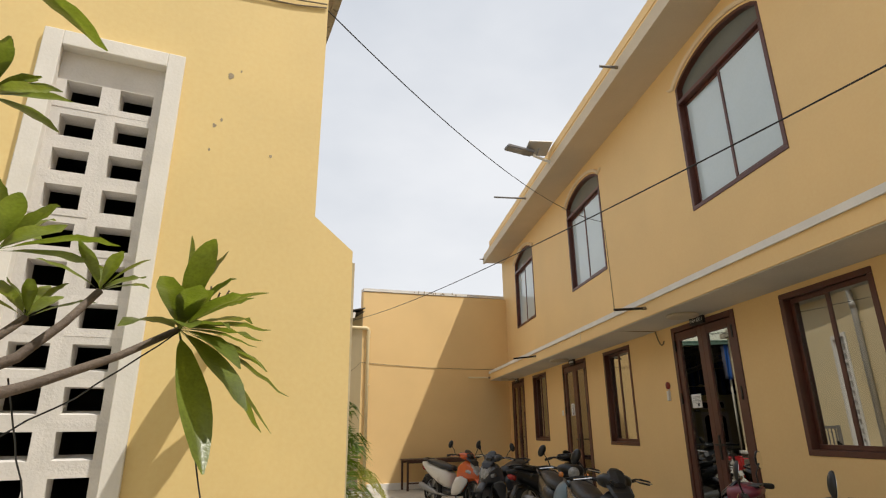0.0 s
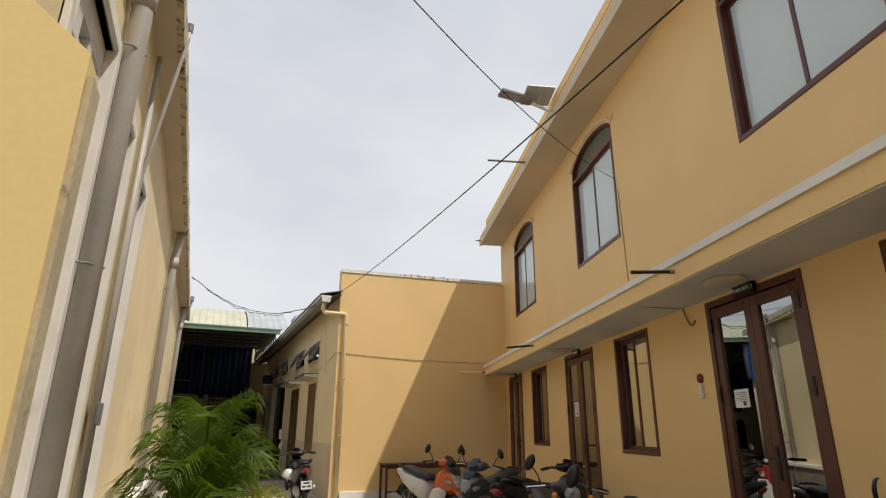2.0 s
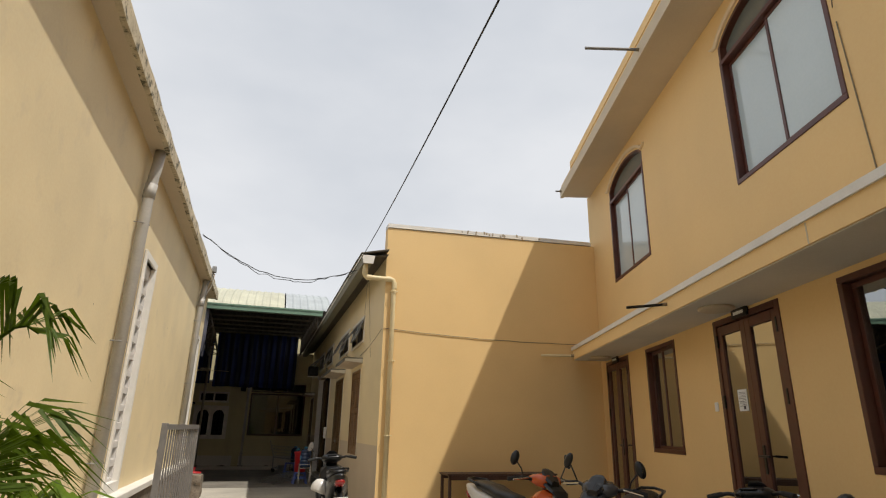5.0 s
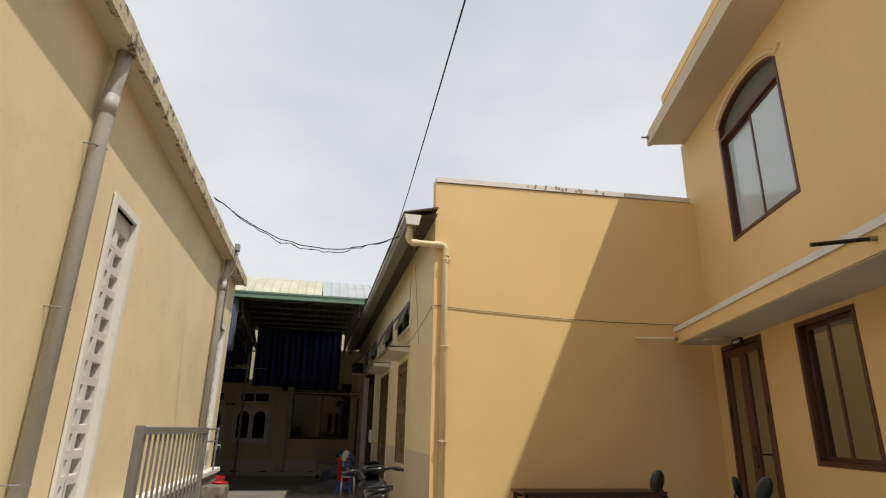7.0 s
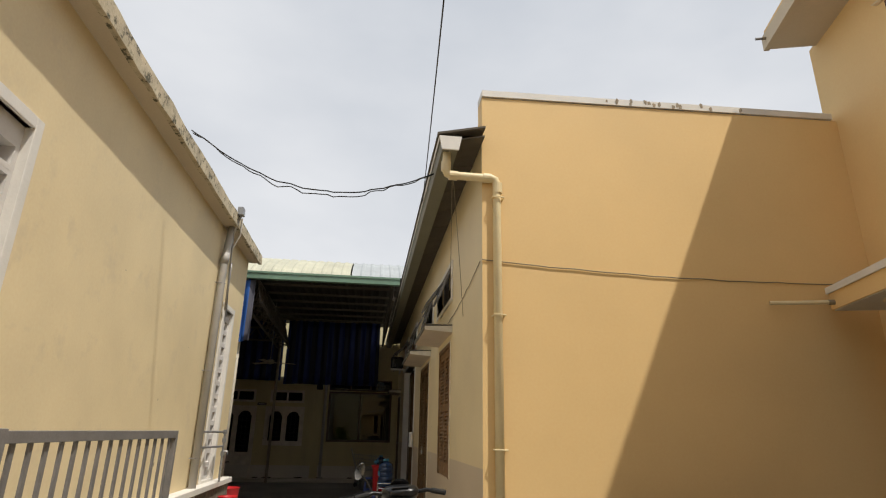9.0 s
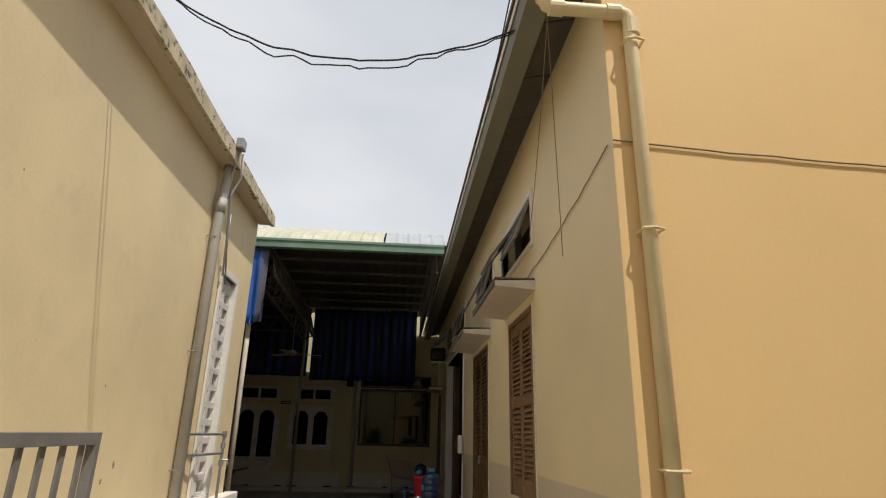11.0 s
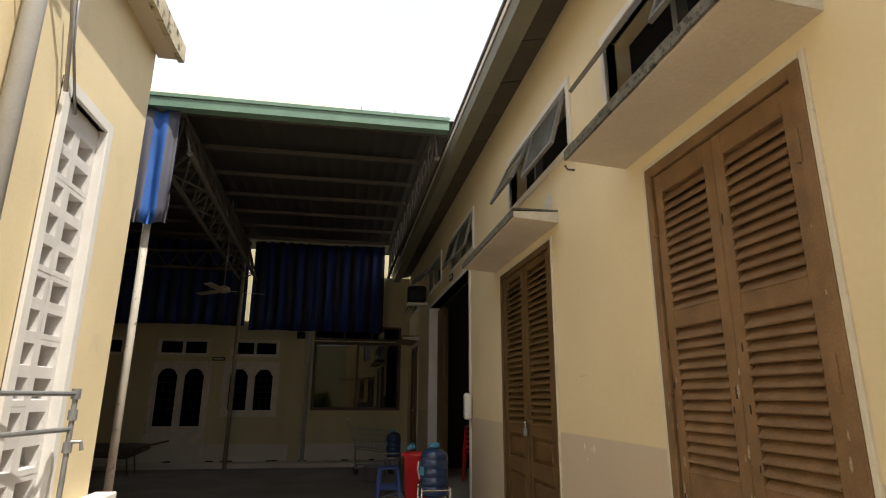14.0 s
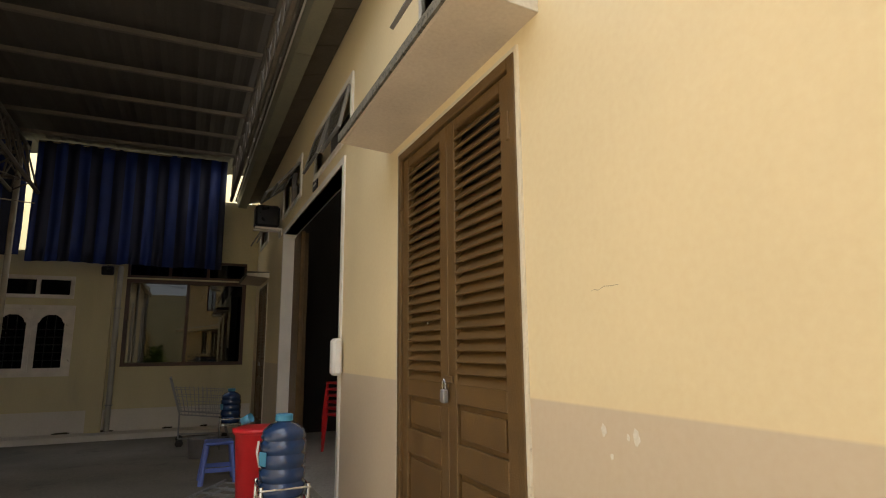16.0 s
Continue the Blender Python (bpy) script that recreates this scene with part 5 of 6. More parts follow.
    part("seat", loft(bmesh.new(), [(0.06, 0, 0.66, 0.06, 0.02), (-0.02, 0, 0.69, 0.11, 0.05), (-0.25, 0, 0.71, 0.135, 0.055), (-0.40, 0, 0.75, 0.135, 0.06), (-0.66, 0, 0.785, 0.115, 0.05), (-0.78, 0, 0.79, 0.05, 0.02)], 14), M_SEAT, s, smooth=True)
    part("grab_rail", tubes(([(-0.55, 0.14, 0.78), (-0.80, 0.12, 0.83), (-0.86, 0, 0.84), (-0.80, -0.12, 0.83), (-0.55, -0.14, 0.78)], 0.014), seg=8), M_BLACK, s, smooth=True)
    part("rear_fender", loft(bmesh.new(), [(-0.62, 0, 0.52, 0.06, 0.06), (-0.82, 0, 0.52, 0.055, 0.03), (-0.93, 0, 0.40, 0.05, 0.02), (-0.97, 0, 0.30, 0.05, 0.012)], 10), M_BLACK, s, smooth=True)
    part("tail_lamp", loft(bmesh.new(), [(-0.86, 0, 0.66, 0.075, 0.05), (-0.93, 0, 0.68, 0.06, 0.035), (-0.955, 0, 0.69, 0.03, 0.015)], 10), M_REDLENS, s, smooth=True)
    part("engine", loft(bmesh.new(), [(0.0, 0.05, 0.30, 0.05, 0.07), (-0.20, 0.07, 0.29, 0.08, 0.10), (-0.60, 0.10, R, 0.05, 0.10), (-0.70, 0.10, R, 0.03, 0.05)], 10), M_SILVER, s, smooth=True)
    part("exhaust", tubes(([(0.0, -0.10, 0.22), (-0.30, -0.14, 0.24), (-0.40, -0.15, 0.27), (-0.80, -0.16, 0.36)], [0.018, 0.02, 0.05, 0.055]), seg=10), M_STEEL, s, smooth=True)
    part("side_stand", tubes(([(-0.05, 0.10, 0.25), (-0.10, 0.24, 0.005)], 0.011), seg=6), M_BLACK, s)
    if plate:
        pl = part("number_plate", bxs((-0.985, -0.978, -0.095, 0.095, 0.36, 0.50), bevel=0.003, m=pose(-0.02, 0, 0, 0, 0, 0)), M_PAPER, s, "white number plate with dark digits")
        for y0, y1, z in ((-0.06, 0.055, 0.455), (-0.075, -0.005, 0.395), (0.015, 0.075, 0.395)):
            part("digits_bar", bxs((-1.0075, -1.0055, y0, y1, z, z + 0.028)), M_INK, pl)
    # steering
    bar = part("handlebar", tubes(([(0.30, 0.36, 0.90), (0.36, 0.22, 0.925), (0.42, 0.08, 0.90), (0.43, 0, 0.88), (0.42, -0.08, 0.90), (0.36, -0.22, 0.925), (0.30, -0.36, 0.90)], 0.016), seg=8), M_BLACK, s, smooth=True)
    for sy in (1, -1):
        part("grip", tubes(([(0.30, 0.365 * sy, 0.90), (0.345, 0.255 * sy, 0.92)], 0.021), seg=10), M_RUBBER, bar)
        part("brake_lever", tubes(([(0.40, 0.20 * sy, 0.925), (0.38, 0.36 * sy, 0.90)], 0.007), seg=6), M_CHROME, bar)
        if sy not in mirrors:
            continue
        part("mirror_stalk", tubes(([(0.36, 0.23 * sy, 0.93), (0.37, 0.26 * sy, 1.0), (0.35, 0.31 * sy, 1.07)], 0.0065), seg=6), M_BLACK, bar)
        face = Matrix.Translation((0.345, 0.325 * sy, 1.095)) @ pose(0, 0, 0, 0, 82, 16 * sy) @ pose(0, 0, 0, 0, 0, 22 * sy) @ Matrix.Diagonal((0.80, 0.46, 0.8, 1))
        shell = part("mirror_shell", lathe(bmesh.new(), [(0.088, 0.0), (0.09, 0.008), (0.078, 0.024), (0.045, 0.036), (0.01, 0.04)], 20, face), M_BLACK, bar, smooth=True)
        part("mirror_face", lathe(bmesh.new(), [(0.083, -0.002), (0.083, 0.0), (0.03, 0.0005)], 20, face), M_MIRROR, shell)
    cowl = part("handlebar_cowl", loft(bmesh.new(), [(0.52, 0, 0.90, 0.05, 0.03), (0.50, 0, 0.90, 0.12, 0.06), (0.42, 0, 0.91, 0.16, 0.065), (0.34, 0, 0.92, 0.15, 0.045), (0.29, 0, 0.92, 0.10, 0.02)], 14), paint if not round_lamp else M_BLACK, s, smooth=True)
    part("dashboard", bxs((0.29, 0.40, -0.07, 0.07, 0.950, 0.966), bevel=0.006, m=pose(0, 0, 0, 0, 0, 0)), M_BLACK, cowl)
    if round_lamp:
        part("headlamp", spin(Matrix.Translation((0.53, 0, 0.88)) @ pose(0, 0, 0, 0, 90), [(0.03, -0.09), (0.06, -0.04), (0.066, 0.0), (0.06, 0.012), (0.02, 0.018)], 20), M_LENS, cowl, smooth=True)
        for sy in (1, -1):
            part("indicator", loft(bmesh.new(), [(0.50, 0.15 * sy, 0.86, 0.02, 0.02), (0.54, 0.15 * sy, 0.86, 0.03, 0.03), (0.57, 0.15 * sy, 0.86, 0.01, 0.01)], 8), M_AMBER, cowl, smooth=True)
    else:
        lamp = part("headlamp", loft(bmesh.new(), [(0.755, 0, 0.60, 0.03, 0.03), (0.70, 0, 0.665, 0.08, 0.075), (0.64, 0, 0.70, 0.105, 0.095), (0.58, 0, 0.73, 0.09, 0.09)], 8), M_LENS, apron)
        part("lamp_surround", loft(bmesh.new(), [(0.685, 0, 0.755, 0.05, 0.012), (0.62, 0, 0.815, 0.10, 0.018), (0.52, 0, 0.87, 0.11, 0.02), (0.46, 0, 0.91, 0.08, 0.015)], 8), M_BLACK, lamp)
        part("wind_visor", loft(bmesh.new(), [(0.56, 0, 0.88, 0.05, 0.03), (0.50, 0, 0.925, 0.09, 0.035), (0.44, 0, 0.985, 0.075, 0.02), (0.41, 0, 1.01, 0.04, 0.008)], 8), M_BLACK, cowl)
    if helmet:
        part("helmet", lathe(bmesh.new(), [(0.115, 0.0), (0.125, 0.03), (0.12, 0.09), (0.09, 0.15), (0.04, 0.175), (0.005, 0.18)], 20, Matrix.Translation((-0.18, 0.24, 0.50)) @ pose(0, 0, 0, 25, 0, 0)), helmet, s, "pale open-face helmet hung on the side", smooth=True)
    return s


def parked(x, y, heading, lean=4):
    return Matrix.Translation((x, y, ground_z(y))) @ pose(0, 0, 0, 0, 0, heading) @ pose(0, 0, 0, -lean) @ Matrix.Diagonal((0.92, 0.92, 0.92, 1))


scooter(parked(4.24, 9.30, -78), "orange scooter with a white tail parked before the end wall", M_ORANGE, M_WHITEBIKE)
scooter(parked(4.76, 8.48, 213), "grey scooter with a large headlamp parked in the row", M_GREYBIKE, M_GREYBIKE)
scooter(parked(5.10, 7.50, 14, 6), "black scooter with a low black seat parked in the row", M_BLACK, M_BLACK, mirrors=())
scooter(parked(3.90, 5.69, 250), "grey-blue moped with a round headlamp and black seat", M_BLUEBIKE, M_BLACK, round_lamp=True, mirrors=(-1,))
scooter(parked(3.37, 4.37, 250), "black scooter with a dark mirror parked in the row", M_BLACK, M_GREYBIKE, mirrors=(-1,))
scooter(parked(3.70, 2.60, 116), "maroon and black scooter with bright mirrors", M_MAROON, M_BLACK)
scooter(parked(3.32, 1.77, 118), "black scooter with a tall oval mirror", M_BLACK, M_BLACK, round_lamp=True, mirrors=(1,))
scooter(parked(2.98, 12.30, 88), "black scooter with a white number plate by the hall", M_BLACK, M_BLACK, plate=True, helmet=M_WHITEBIKE, mirrors=(1,))

# ---- table by the end wall ----
tb = fixed("metal_table", Matrix.Translation((4.55, 12.30, 0)), "dark brown metal table against the end wall", "table")
part("tabletop", bxs((0, 1.75, 0, 0.42, 0.62, 0.645), bevel=0.004), M_TABLE, tb)
part("apron_rail", bxs((0.03, 1.72, 0.01, 0.03, 0.56, 0.618), (0.03, 1.72, 0.39, 0.41, 0.56, 0.618), (0.03, 1.72, 0.01, 0.03, 0.14, 0.17)), M_TABLE, tb)
for x in (0.02, 1.69):
    for y in (0.01, 0.37):
        part("leg", bxs((x, x + 0.04, y, y + 0.04, 0, 0.619), bevel=0.003), M_TABLE, tb)

# ---- steel gate leaf along the side wall ----
gate = fixed("steel_gate", Matrix.Translation((0.92, 11.06, 0)) @ pose(0, 0, 0, 0, 0, 86.9), "grey painted steel bar gate leaf standing open", "gate")
L = 2.29
part("top_rail", bxs((0.06, L - 0.04, -0.025, 0.025, 1.19, 1.25), bevel=0.003), M_GREYPAINT, gate)
part("bottom_rail", bxs((0.06, L - 0.04, -0.025, 0.025, 0.10, 0.16), bevel=0.003), M_GREYPAINT, gate)
part("gate_stile", bxs((0, 0.06, -0.03, 0.03, 0.0, 1.26), bevel=0.003), M_GREYPAINT, gate)
part("gate_stile", bxs((L - 0.04, L, -0.025, 0.025, 0.0, 1.25), bevel=0.003), M_GREYPAINT, gate)
bar0 = part("bar", bxs((-0.016, 0.016, -0.007, 0.007, 0.16, 1.19)), M_GREYPAINT, gate)
bar0.matrix_basis = Matrix.Translation((0.16, 0, 0))
for k in range(1, 15):
    share("bar", bar0.data, Matrix.Translation((0.16 + k * 0.144, 0, 0)), gate)
part("gate_latch", bxs((0.062, 0.10, 0.02, 0.05, 0.95, 0.99)), M_STEEL, gate)

# rubble stone block and red basin by the plinth
def rough_stone(x, y, sx, sy, sz, z=0.0):
    bm = bmesh.new()
    bmesh.ops.create_cube(bm, size=1.0)
    bmesh.ops.subdivide_edges(bm, edges=bm.edges, cuts=3, use_grid_fill=True)
    for v in bm.verts:
        v.co = Vector((v.co.x * sx, v.co.y * sy, (v.co.z + 0.5) * sz))
        v.co += Vector((noise.noise(v.co * 9 + Vector((x, y, 0))), noise.noise(v.co * 9 + Vector((y, 3, x))), 0)) * 0.025
    ob = part("stone_block", bm, M_STONE, None, "rough mossy rubble stone block by the plinth")
    ob.matrix_basis = Matrix.Translation((x, y, ground_z(y) + z))
    return tagged(ob, "", "stone", "stones")


rough_stone(0.80, 16.35, 0.36, 0.45, 0.40)
bas = fixed("red_basin", Matrix.Translation((0.76, 17.1, ground_z(17.1))) @ Matrix.Diagonal((0.8, 0.8, 0.9, 1)), "red plastic basket standing by the footing", "basin")
part("basin_wall", lathe(bmesh.new(), [(0.10, 0.0), (0.14, 0.3), (0.165, 0.44), (0.172, 0.45), (0.16, 0.44), (0.13, 0.28), (0.095, 0.012)], 22), M_REDPL, bas, smooth=True)
rb = fixed("red_tub", Matrix.Translation((0.46, 18.35, ground_z(18.3))) @ Matrix.Diagonal((0.75, 0.75, 0.9, 1)), "large red plastic tub beside the white post", "tub")
part("tub_wall", lathe(bmesh.new(), [(0.20, 0.0), (0.26, 0.30), (0.28, 0.46), (0.29, 0.47), (0.275, 0.46), (0.25, 0.28), (0.19, 0.012)], 24), M_REDPL, rb, smooth=True)

# galvanised water pipes across the far vent panel
wp = fixed("water_pipes", Matrix.Identity(4), "galvanised water pipes with valves on the side wall", "pipe")
part("pipe_run", tubes(([(0.50, 16.25, 1.22), (0.62, 17.05, 1.22)], 0.014), seg=8), M_STEEL, wp)
part("pipe_run", tubes(([(0.50, 16.25, 1.02), (0.62, 17.05, 1.02)], 0.014), seg=8), M_STEEL, wp)
part("riser", tubes(([(0.62, 17.05, 1.25), (0.62, 17.05, 0.54)], 0.016), seg=8), M_STEEL, wp)
for z in (1.22, 1.10, 0.92):
    part("coupling", tubes(([(0.62, 17.05, z - 0.03), (0.62, 17.05, z + 0.03)], 0.026), seg=10), M_STEEL, wp)
part("tap", tubes(([(0.62, 17.05, 0.95), (0.68, 17.07, 0.95), (0.69, 17.07, 0.90)], 0.012), seg=8), M_STEEL, wp)
cd = fixed("conduit_bundle", Matrix.Identity(4), "thin grey conduits bent from the eave down the wall", "conduit")
part("conduit", tubes(([(0.70, 15.95, 4.20), (0.60, 16.05, 3.95), (0.53, 16.42, 3.30), (0.50, 16.55, 2.92)], 0.013), seg=8), M_PVC, cd, smooth=True)
part("conduit", tubes(([(0.71, 15.98, 4.16), (0.66, 16.2, 3.98), (0.52, 16.18, 3.62), (0.50, 16.10, 3.55)], 0.012), seg=8), M_WHITE, cd, smooth=True)
part("conduit", tubes(([(0.55, 16.38, 3.6), (0.52, 16.50, 3.2), (0.49, 16.72, 2.86)], 0.009), seg=8), M_STEEL, cd, smooth=True)
part("clamp_block", bxs((0.66, 0.74, 15.85, 15.98, 4.18, 4.30), bevel=0.008), M_STEEL, cd)
cd2 = fixed("conduit_bundle", Matrix.Identity(4), "thin conduits and a slanting pipe beside the fat downpipe", "conduit")
part("conduit", tubes(([(0.49, 5.58, 3.98), (0.49, 5.58, 0.55)], 0.018), seg=8), M_PVC, cd2, smooth=True)
part("conduit", tubes(([(0.49, 5.66, 3.60), (0.49, 5.66, 0.55)], 0.012), seg=8), M_PVC, cd2, smooth=True)
part("slant_pipe", tubes(([(0.67, 5.50, 4.22), (0.67, 5.48, 4.12), (0.50, 5.70, 3.05), (0.49, 5.72, 2.6), (0.49, 5.72, 0.55)], 0.016), seg=8), M_PVC, cd2, smooth=True)
part("pipe_cap", tubes(([(0.67, 5.50, 4.21), (0.67, 5.50, 4.28)], 0.024), seg=8), M_GREYPAINT, cd2)
part("junction_box", bxs((0.47, 0.53, 5.60, 5.70, 1.28, 1.42), bevel=0.006), M_GREYPAINT, cd2)


# ---- cables ----
def cable(name, a, b, sag, r, material, label, n=26, wob=0.0):
    a, b = Vector(a), Vector(b)
    pts = [a.lerp(b, k / n) + Vector((0, 0, -4 * sag * (k / n) * (1 - k / n))) + Vector((0, 0, wob * noise.noise(Vector((k * 0.5, sag, 2))))) for k in range(n + 1)]
    ob = part(name, tubes((pts, r), seg=6), material, None, label, True)
    return tagged(ob, "", "cable", "cables")


def on_b(u, y, z):
    return WB @ Vector((u, y, z))


cable("overhead_cable", (0.40, 2.79, 3.73), on_b(6.80, -0.01, 4.33), 0.30, 0.004, M_WIRE, "thin black cable strung between the two buildings", 40)
stub_pipe(WB @ pose(-3.0, -0.57, 2.48), 0.38, M_STEEL, 0.015, "steel cable arm on the ledge")
cable("overhead_cable", (2.026, -2.70, 2.47), (3.178, 14.36, 3.895), 0.345, 0.0042, M_WIRE, "black cable strung along the yard to the gutter", 80)
cable("overhead_cable", (0.69, 13.50, 4.21), (3.19, 13.25, 3.80), 0.42, 0.0065, M_WIRE, "sagging twisted black cable across the passage", 40, 0.02)
cable("overhead_cable", (0.69, 13.55, 4.22), (3.19, 13.28, 3.82), 0.46, 0.0055, M_WIRE, "sagging twisted black cable across the passage", 40, 0.05)
cable("wall_cable", (3.60, 12.79, 2.76), (7.35, 12.79, 2.72), 0.05, 0.005, M_CORD, "brown cable clipped along the end wall", 30, 0.01)
cable("wall_cable", (3.59, 12.85, 2.76), (3.59, 14.90, 2.56), 0.04, 0.0038, M_CORD, "thin brown cable drooping along the hall wall", 20, 0.02)
cable("wall_cable", (3.35, 13.05, 3.82), (3.59, 13.75, 2.42), -0.05, 0.003, M_CORD, "loose thin cord hanging from the eave", 14, 0.01)
cable("wall_cable", (3.34, 12.95, 3.82), (3.585, 14.7, 2.85), 0.12, 0.003, M_CORD, "loose thin cord running to the vent window", 14, 0.02)
cable("wall_cable", (-3.0, 2.79, 3.43), (0.50, 2.79, 3.66), 0.10, 0.005, M_CORD, "thin brown cable along the gable wall", 20, 0.02)
cable("wall_cable", (-3.0, 2.785, 3.50), (0.50, 2.785, 3.68), 0.04, 0.005, M_CORD, "thin brown cable along the gable wall", 20, 0.02)
cable("wall_cable", on_b(6.80, -0.006, 4.2), on_b(6.74, -0.006, 2.60), 0.0, 0.005, M_CORD, "thin cord running down the office wall", 8)
cable("wall_cable", on_b(5.62, -0.50, 2.415), on_b(5.62, -0.02, 2.41), 0.004, 0.006, M_CORD, "brown cable under the ledge", 8)
cable("wall_cable", on_b(5.62, -0.02, 2.41), on_b(5.45, -0.01, 2.26), 0.10, 0.008, M_CORD, "loose brown cable end hanging by the door", 10)

# ---- water and buckets by the doorway ----
def stool(x, y, h, label):
    s = fixed("plastic_stool", Matrix.Translation((x, y, ground_z(y))), label, "stool", "blue stools")
    w, t = 0.16, 0.115
    part("seat", bxs((-t - 0.02, t + 0.02, -t - 0.02, t + 0.02, h - 0.03, h), bevel=0.012), M_BLUEPL, s)
    for sx in (1, -1):
        for sy in (1, -1):
            part("leg", tubes(([(t * sx, t * sy, h - 0.03), (w * sx, w * sy, 0.0)], [0.022, 0.026]), seg=6), M_BLUEPL, s)
    for k in range(4):
        a = pose(0, 0, 0, 0, 0, 90 * k)
        part("cross_rail", bxs((-0.13, 0.13, 0.132, 0.15, 0.12, 0.16), m=a), M_BLUEPL, s)
    return s


def bottle(x, y, z, label):
    b = fixed("water_bottle", Matrix.Translation((x, y, z)) @ Matrix.Diagonal((1, 1, 0.95, 1)), label, "bottle", "water bottles")
    prof = [(0.09, 0.0), (0.125, 0.012)]
    for k in range(4):
        z0 = 0.03 + k * 0.082
        prof += [(0.132, z0), (0.134, z0 + 0.055), (0.122, z0 + 0.066), (0.122, z0 + 0.072)]
    prof += [(0.13, 0.36), (0.12, 0.40), (0.08, 0.435), (0.045, 0.445), (0.04, 0.46)]
    part("bottle_body", lathe(bmesh.new(), prof, 24), M_BOTTLE, b, smooth=True)
    part("cap", lathe(bmesh.new(), [(0.05, 0.455), (0.052, 0.46), (0.052, 0.49), (0.045, 0.496)], 18), M_CAP, b)
    part("sticker", bxs((-0.137, -0.1335, -0.035, 0.035, 0.20, 0.28), m=pose(0, 0, 0, 0, 0, 25)), M_CAP, b, "pale blue label")
    return b


def stand(x, y, h):
    s = fixed("bottle_stand", Matrix.Translation((x, y, ground_z(y))), "silver steel rod stand for a water bottle", "stand", "bottle stands")
    for sx in (1, -1):
        for sy in (1, -1):
            part("leg", tubes(([(0.13 * sx, 0.13 * sy, 0), (0.13 * sx, 0.13 * sy, h + 0.09)], 0.011), seg=8), M_CHROME, s)
    part("ring_rail", tubes(([(0.13, 0.13, h - 0.012), (-0.13, 0.13, h - 0.012), (-0.13, -0.13, h - 0.012), (0.13, -0.13, h - 0.012), (0.13, 0.13, h - 0.012)], 0.010), seg=8), M_CHROME, s)
    part("ring_rail", tubes(([(0.14, 0.14, h + 0.07), (-0.14, 0.14, h + 0.07), (-0.14, -0.14, h + 0.07), (0.14, -0.14, h + 0.07), (0.14, 0.14, h + 0.07)], 0.006), seg=8), M_CHROME, s)
    return s


stand(3.06, 18.85, 0.405)
bottle(3.06, 18.85, 0.325, "dark blue ribbed water bottle on a steel stand")
stool(3.00, 19.45, 0.27, "blue plastic stool under the red bucket")
bk = fixed("red_bucket", Matrix.Translation((2.99, 19.45, 0.185)), "red plastic bucket with a lid on a blue stool", "bucket")
part("bucket_wall", lathe(bmesh.new(), [(0.125, 0.0), (0.135, 0.01), (0.155, 0.42), (0.165, 0.43), (0.165, 0.45)], 24), M_REDPL, bk, smooth=True)
part("lid", lathe(bmesh.new(), [(0.175, 0.44), (0.178, 0.465), (0.13, 0.475), (0.02, 0.478)], 24), M_REDPL, bk, smooth=True)
part("handle", tubes(([(-0.02, -0.168, 0.40), (-0.03, -0.19, 0.33), (-0.01, -0.17, 0.24), (0.05, -0.185, 0.23)], 0.008), seg=6), M_PAPER, bk, "white wire handle")
cup = fixed("blue_cup", Matrix.Translation((2.90, 19.40, 0.665)), "small blue plastic cup lying on the bucket lid", "cup")
part("cup_wall", lathe(bmesh.new(), [(0.024, -0.035), (0.032, 0.035), (0.029, 0.035), (0.02, -0.03)], 16, Matrix.Translation((0, 0, 0.048)) @ pose(0, 0, 0, 35, 60, 0)), M_CAP, cup, smooth=True)
stool(2.86, 21.6, 0.40, "blue plastic stool standing on the concrete")
stand(3.12, 23.9, 0.33)
bottle(3.12, 23.9, 0.33 + ground_z(23.9), "blue-green water bottle on a stand by the back wall")
pail = fixed("grey_pail", Matrix.Translation((2.72, 23.2, ground_z(23.2))), "small grey-blue plastic pail on the floor", "pail")
part("pail_wall", lathe(bmesh.new(), [(0.11, 0), (0.14, 0.24), (0.148, 0.25), (0.135, 0.24), (0.10, 0.012)], 20), M_GREYPAINT, pail, smooth=True)

# wire shopping cart by the back wall
cart = fixed("wire_cart", Matrix.Translation((2.52, 24.55, ground_z(24.6))), "rusty wire shopping cart parked by the back wall", "cart")
part("cart_frame", tubes(([(-0.20, -0.25, 0.95), (-0.05, -0.25, 0.45), (0.55, -0.25, 0.38), (0.62, -0.25, 0.10)], 0.012), ([(-0.20, 0.25, 0.95), (-0.05, 0.25, 0.45), (0.55, 0.25, 0.38), (0.62, 0.25, 0.10)], 0.012), ([(-0.20, -0.25, 0.95), (-0.20, 0.25, 0.95)], 0.014), ([(-0.05, -0.25, 0.12), (0.65, -0.25, 0.10)], 0.012), ([(-0.05, 0.25, 0.12), (0.65, 0.25, 0.10)], 0.012), ([(-0.05, -0.25, 0.45), (-0.05, -0.25, 0.12)], 0.012), ([(-0.05, 0.25, 0.45), (-0.05, 0.25, 0.12)], 0.012), seg=6), M_STEEL, cart)
for y in (-0.25, 0.25):
    bm = bmesh.new()
    for k in range(13):
        f = k / 12
        tube(bm, [(-0.12 + 0.72 * f, y, 0.82 - 0.04 * f), (-0.02 + 0.56 * f, y, 0.44 - 0.05 * f)], 0.004, 5)
    for k in range(4):
        z = 0.5 + 0.1 * k
        tube(bm, [(-0.05 - 0.03 * k, y, z), (0.58, y, z - 0.05)], 0.004, 5)
    tagged(part("basket_side", bm, M_STEEL, cart), kind="stuff")
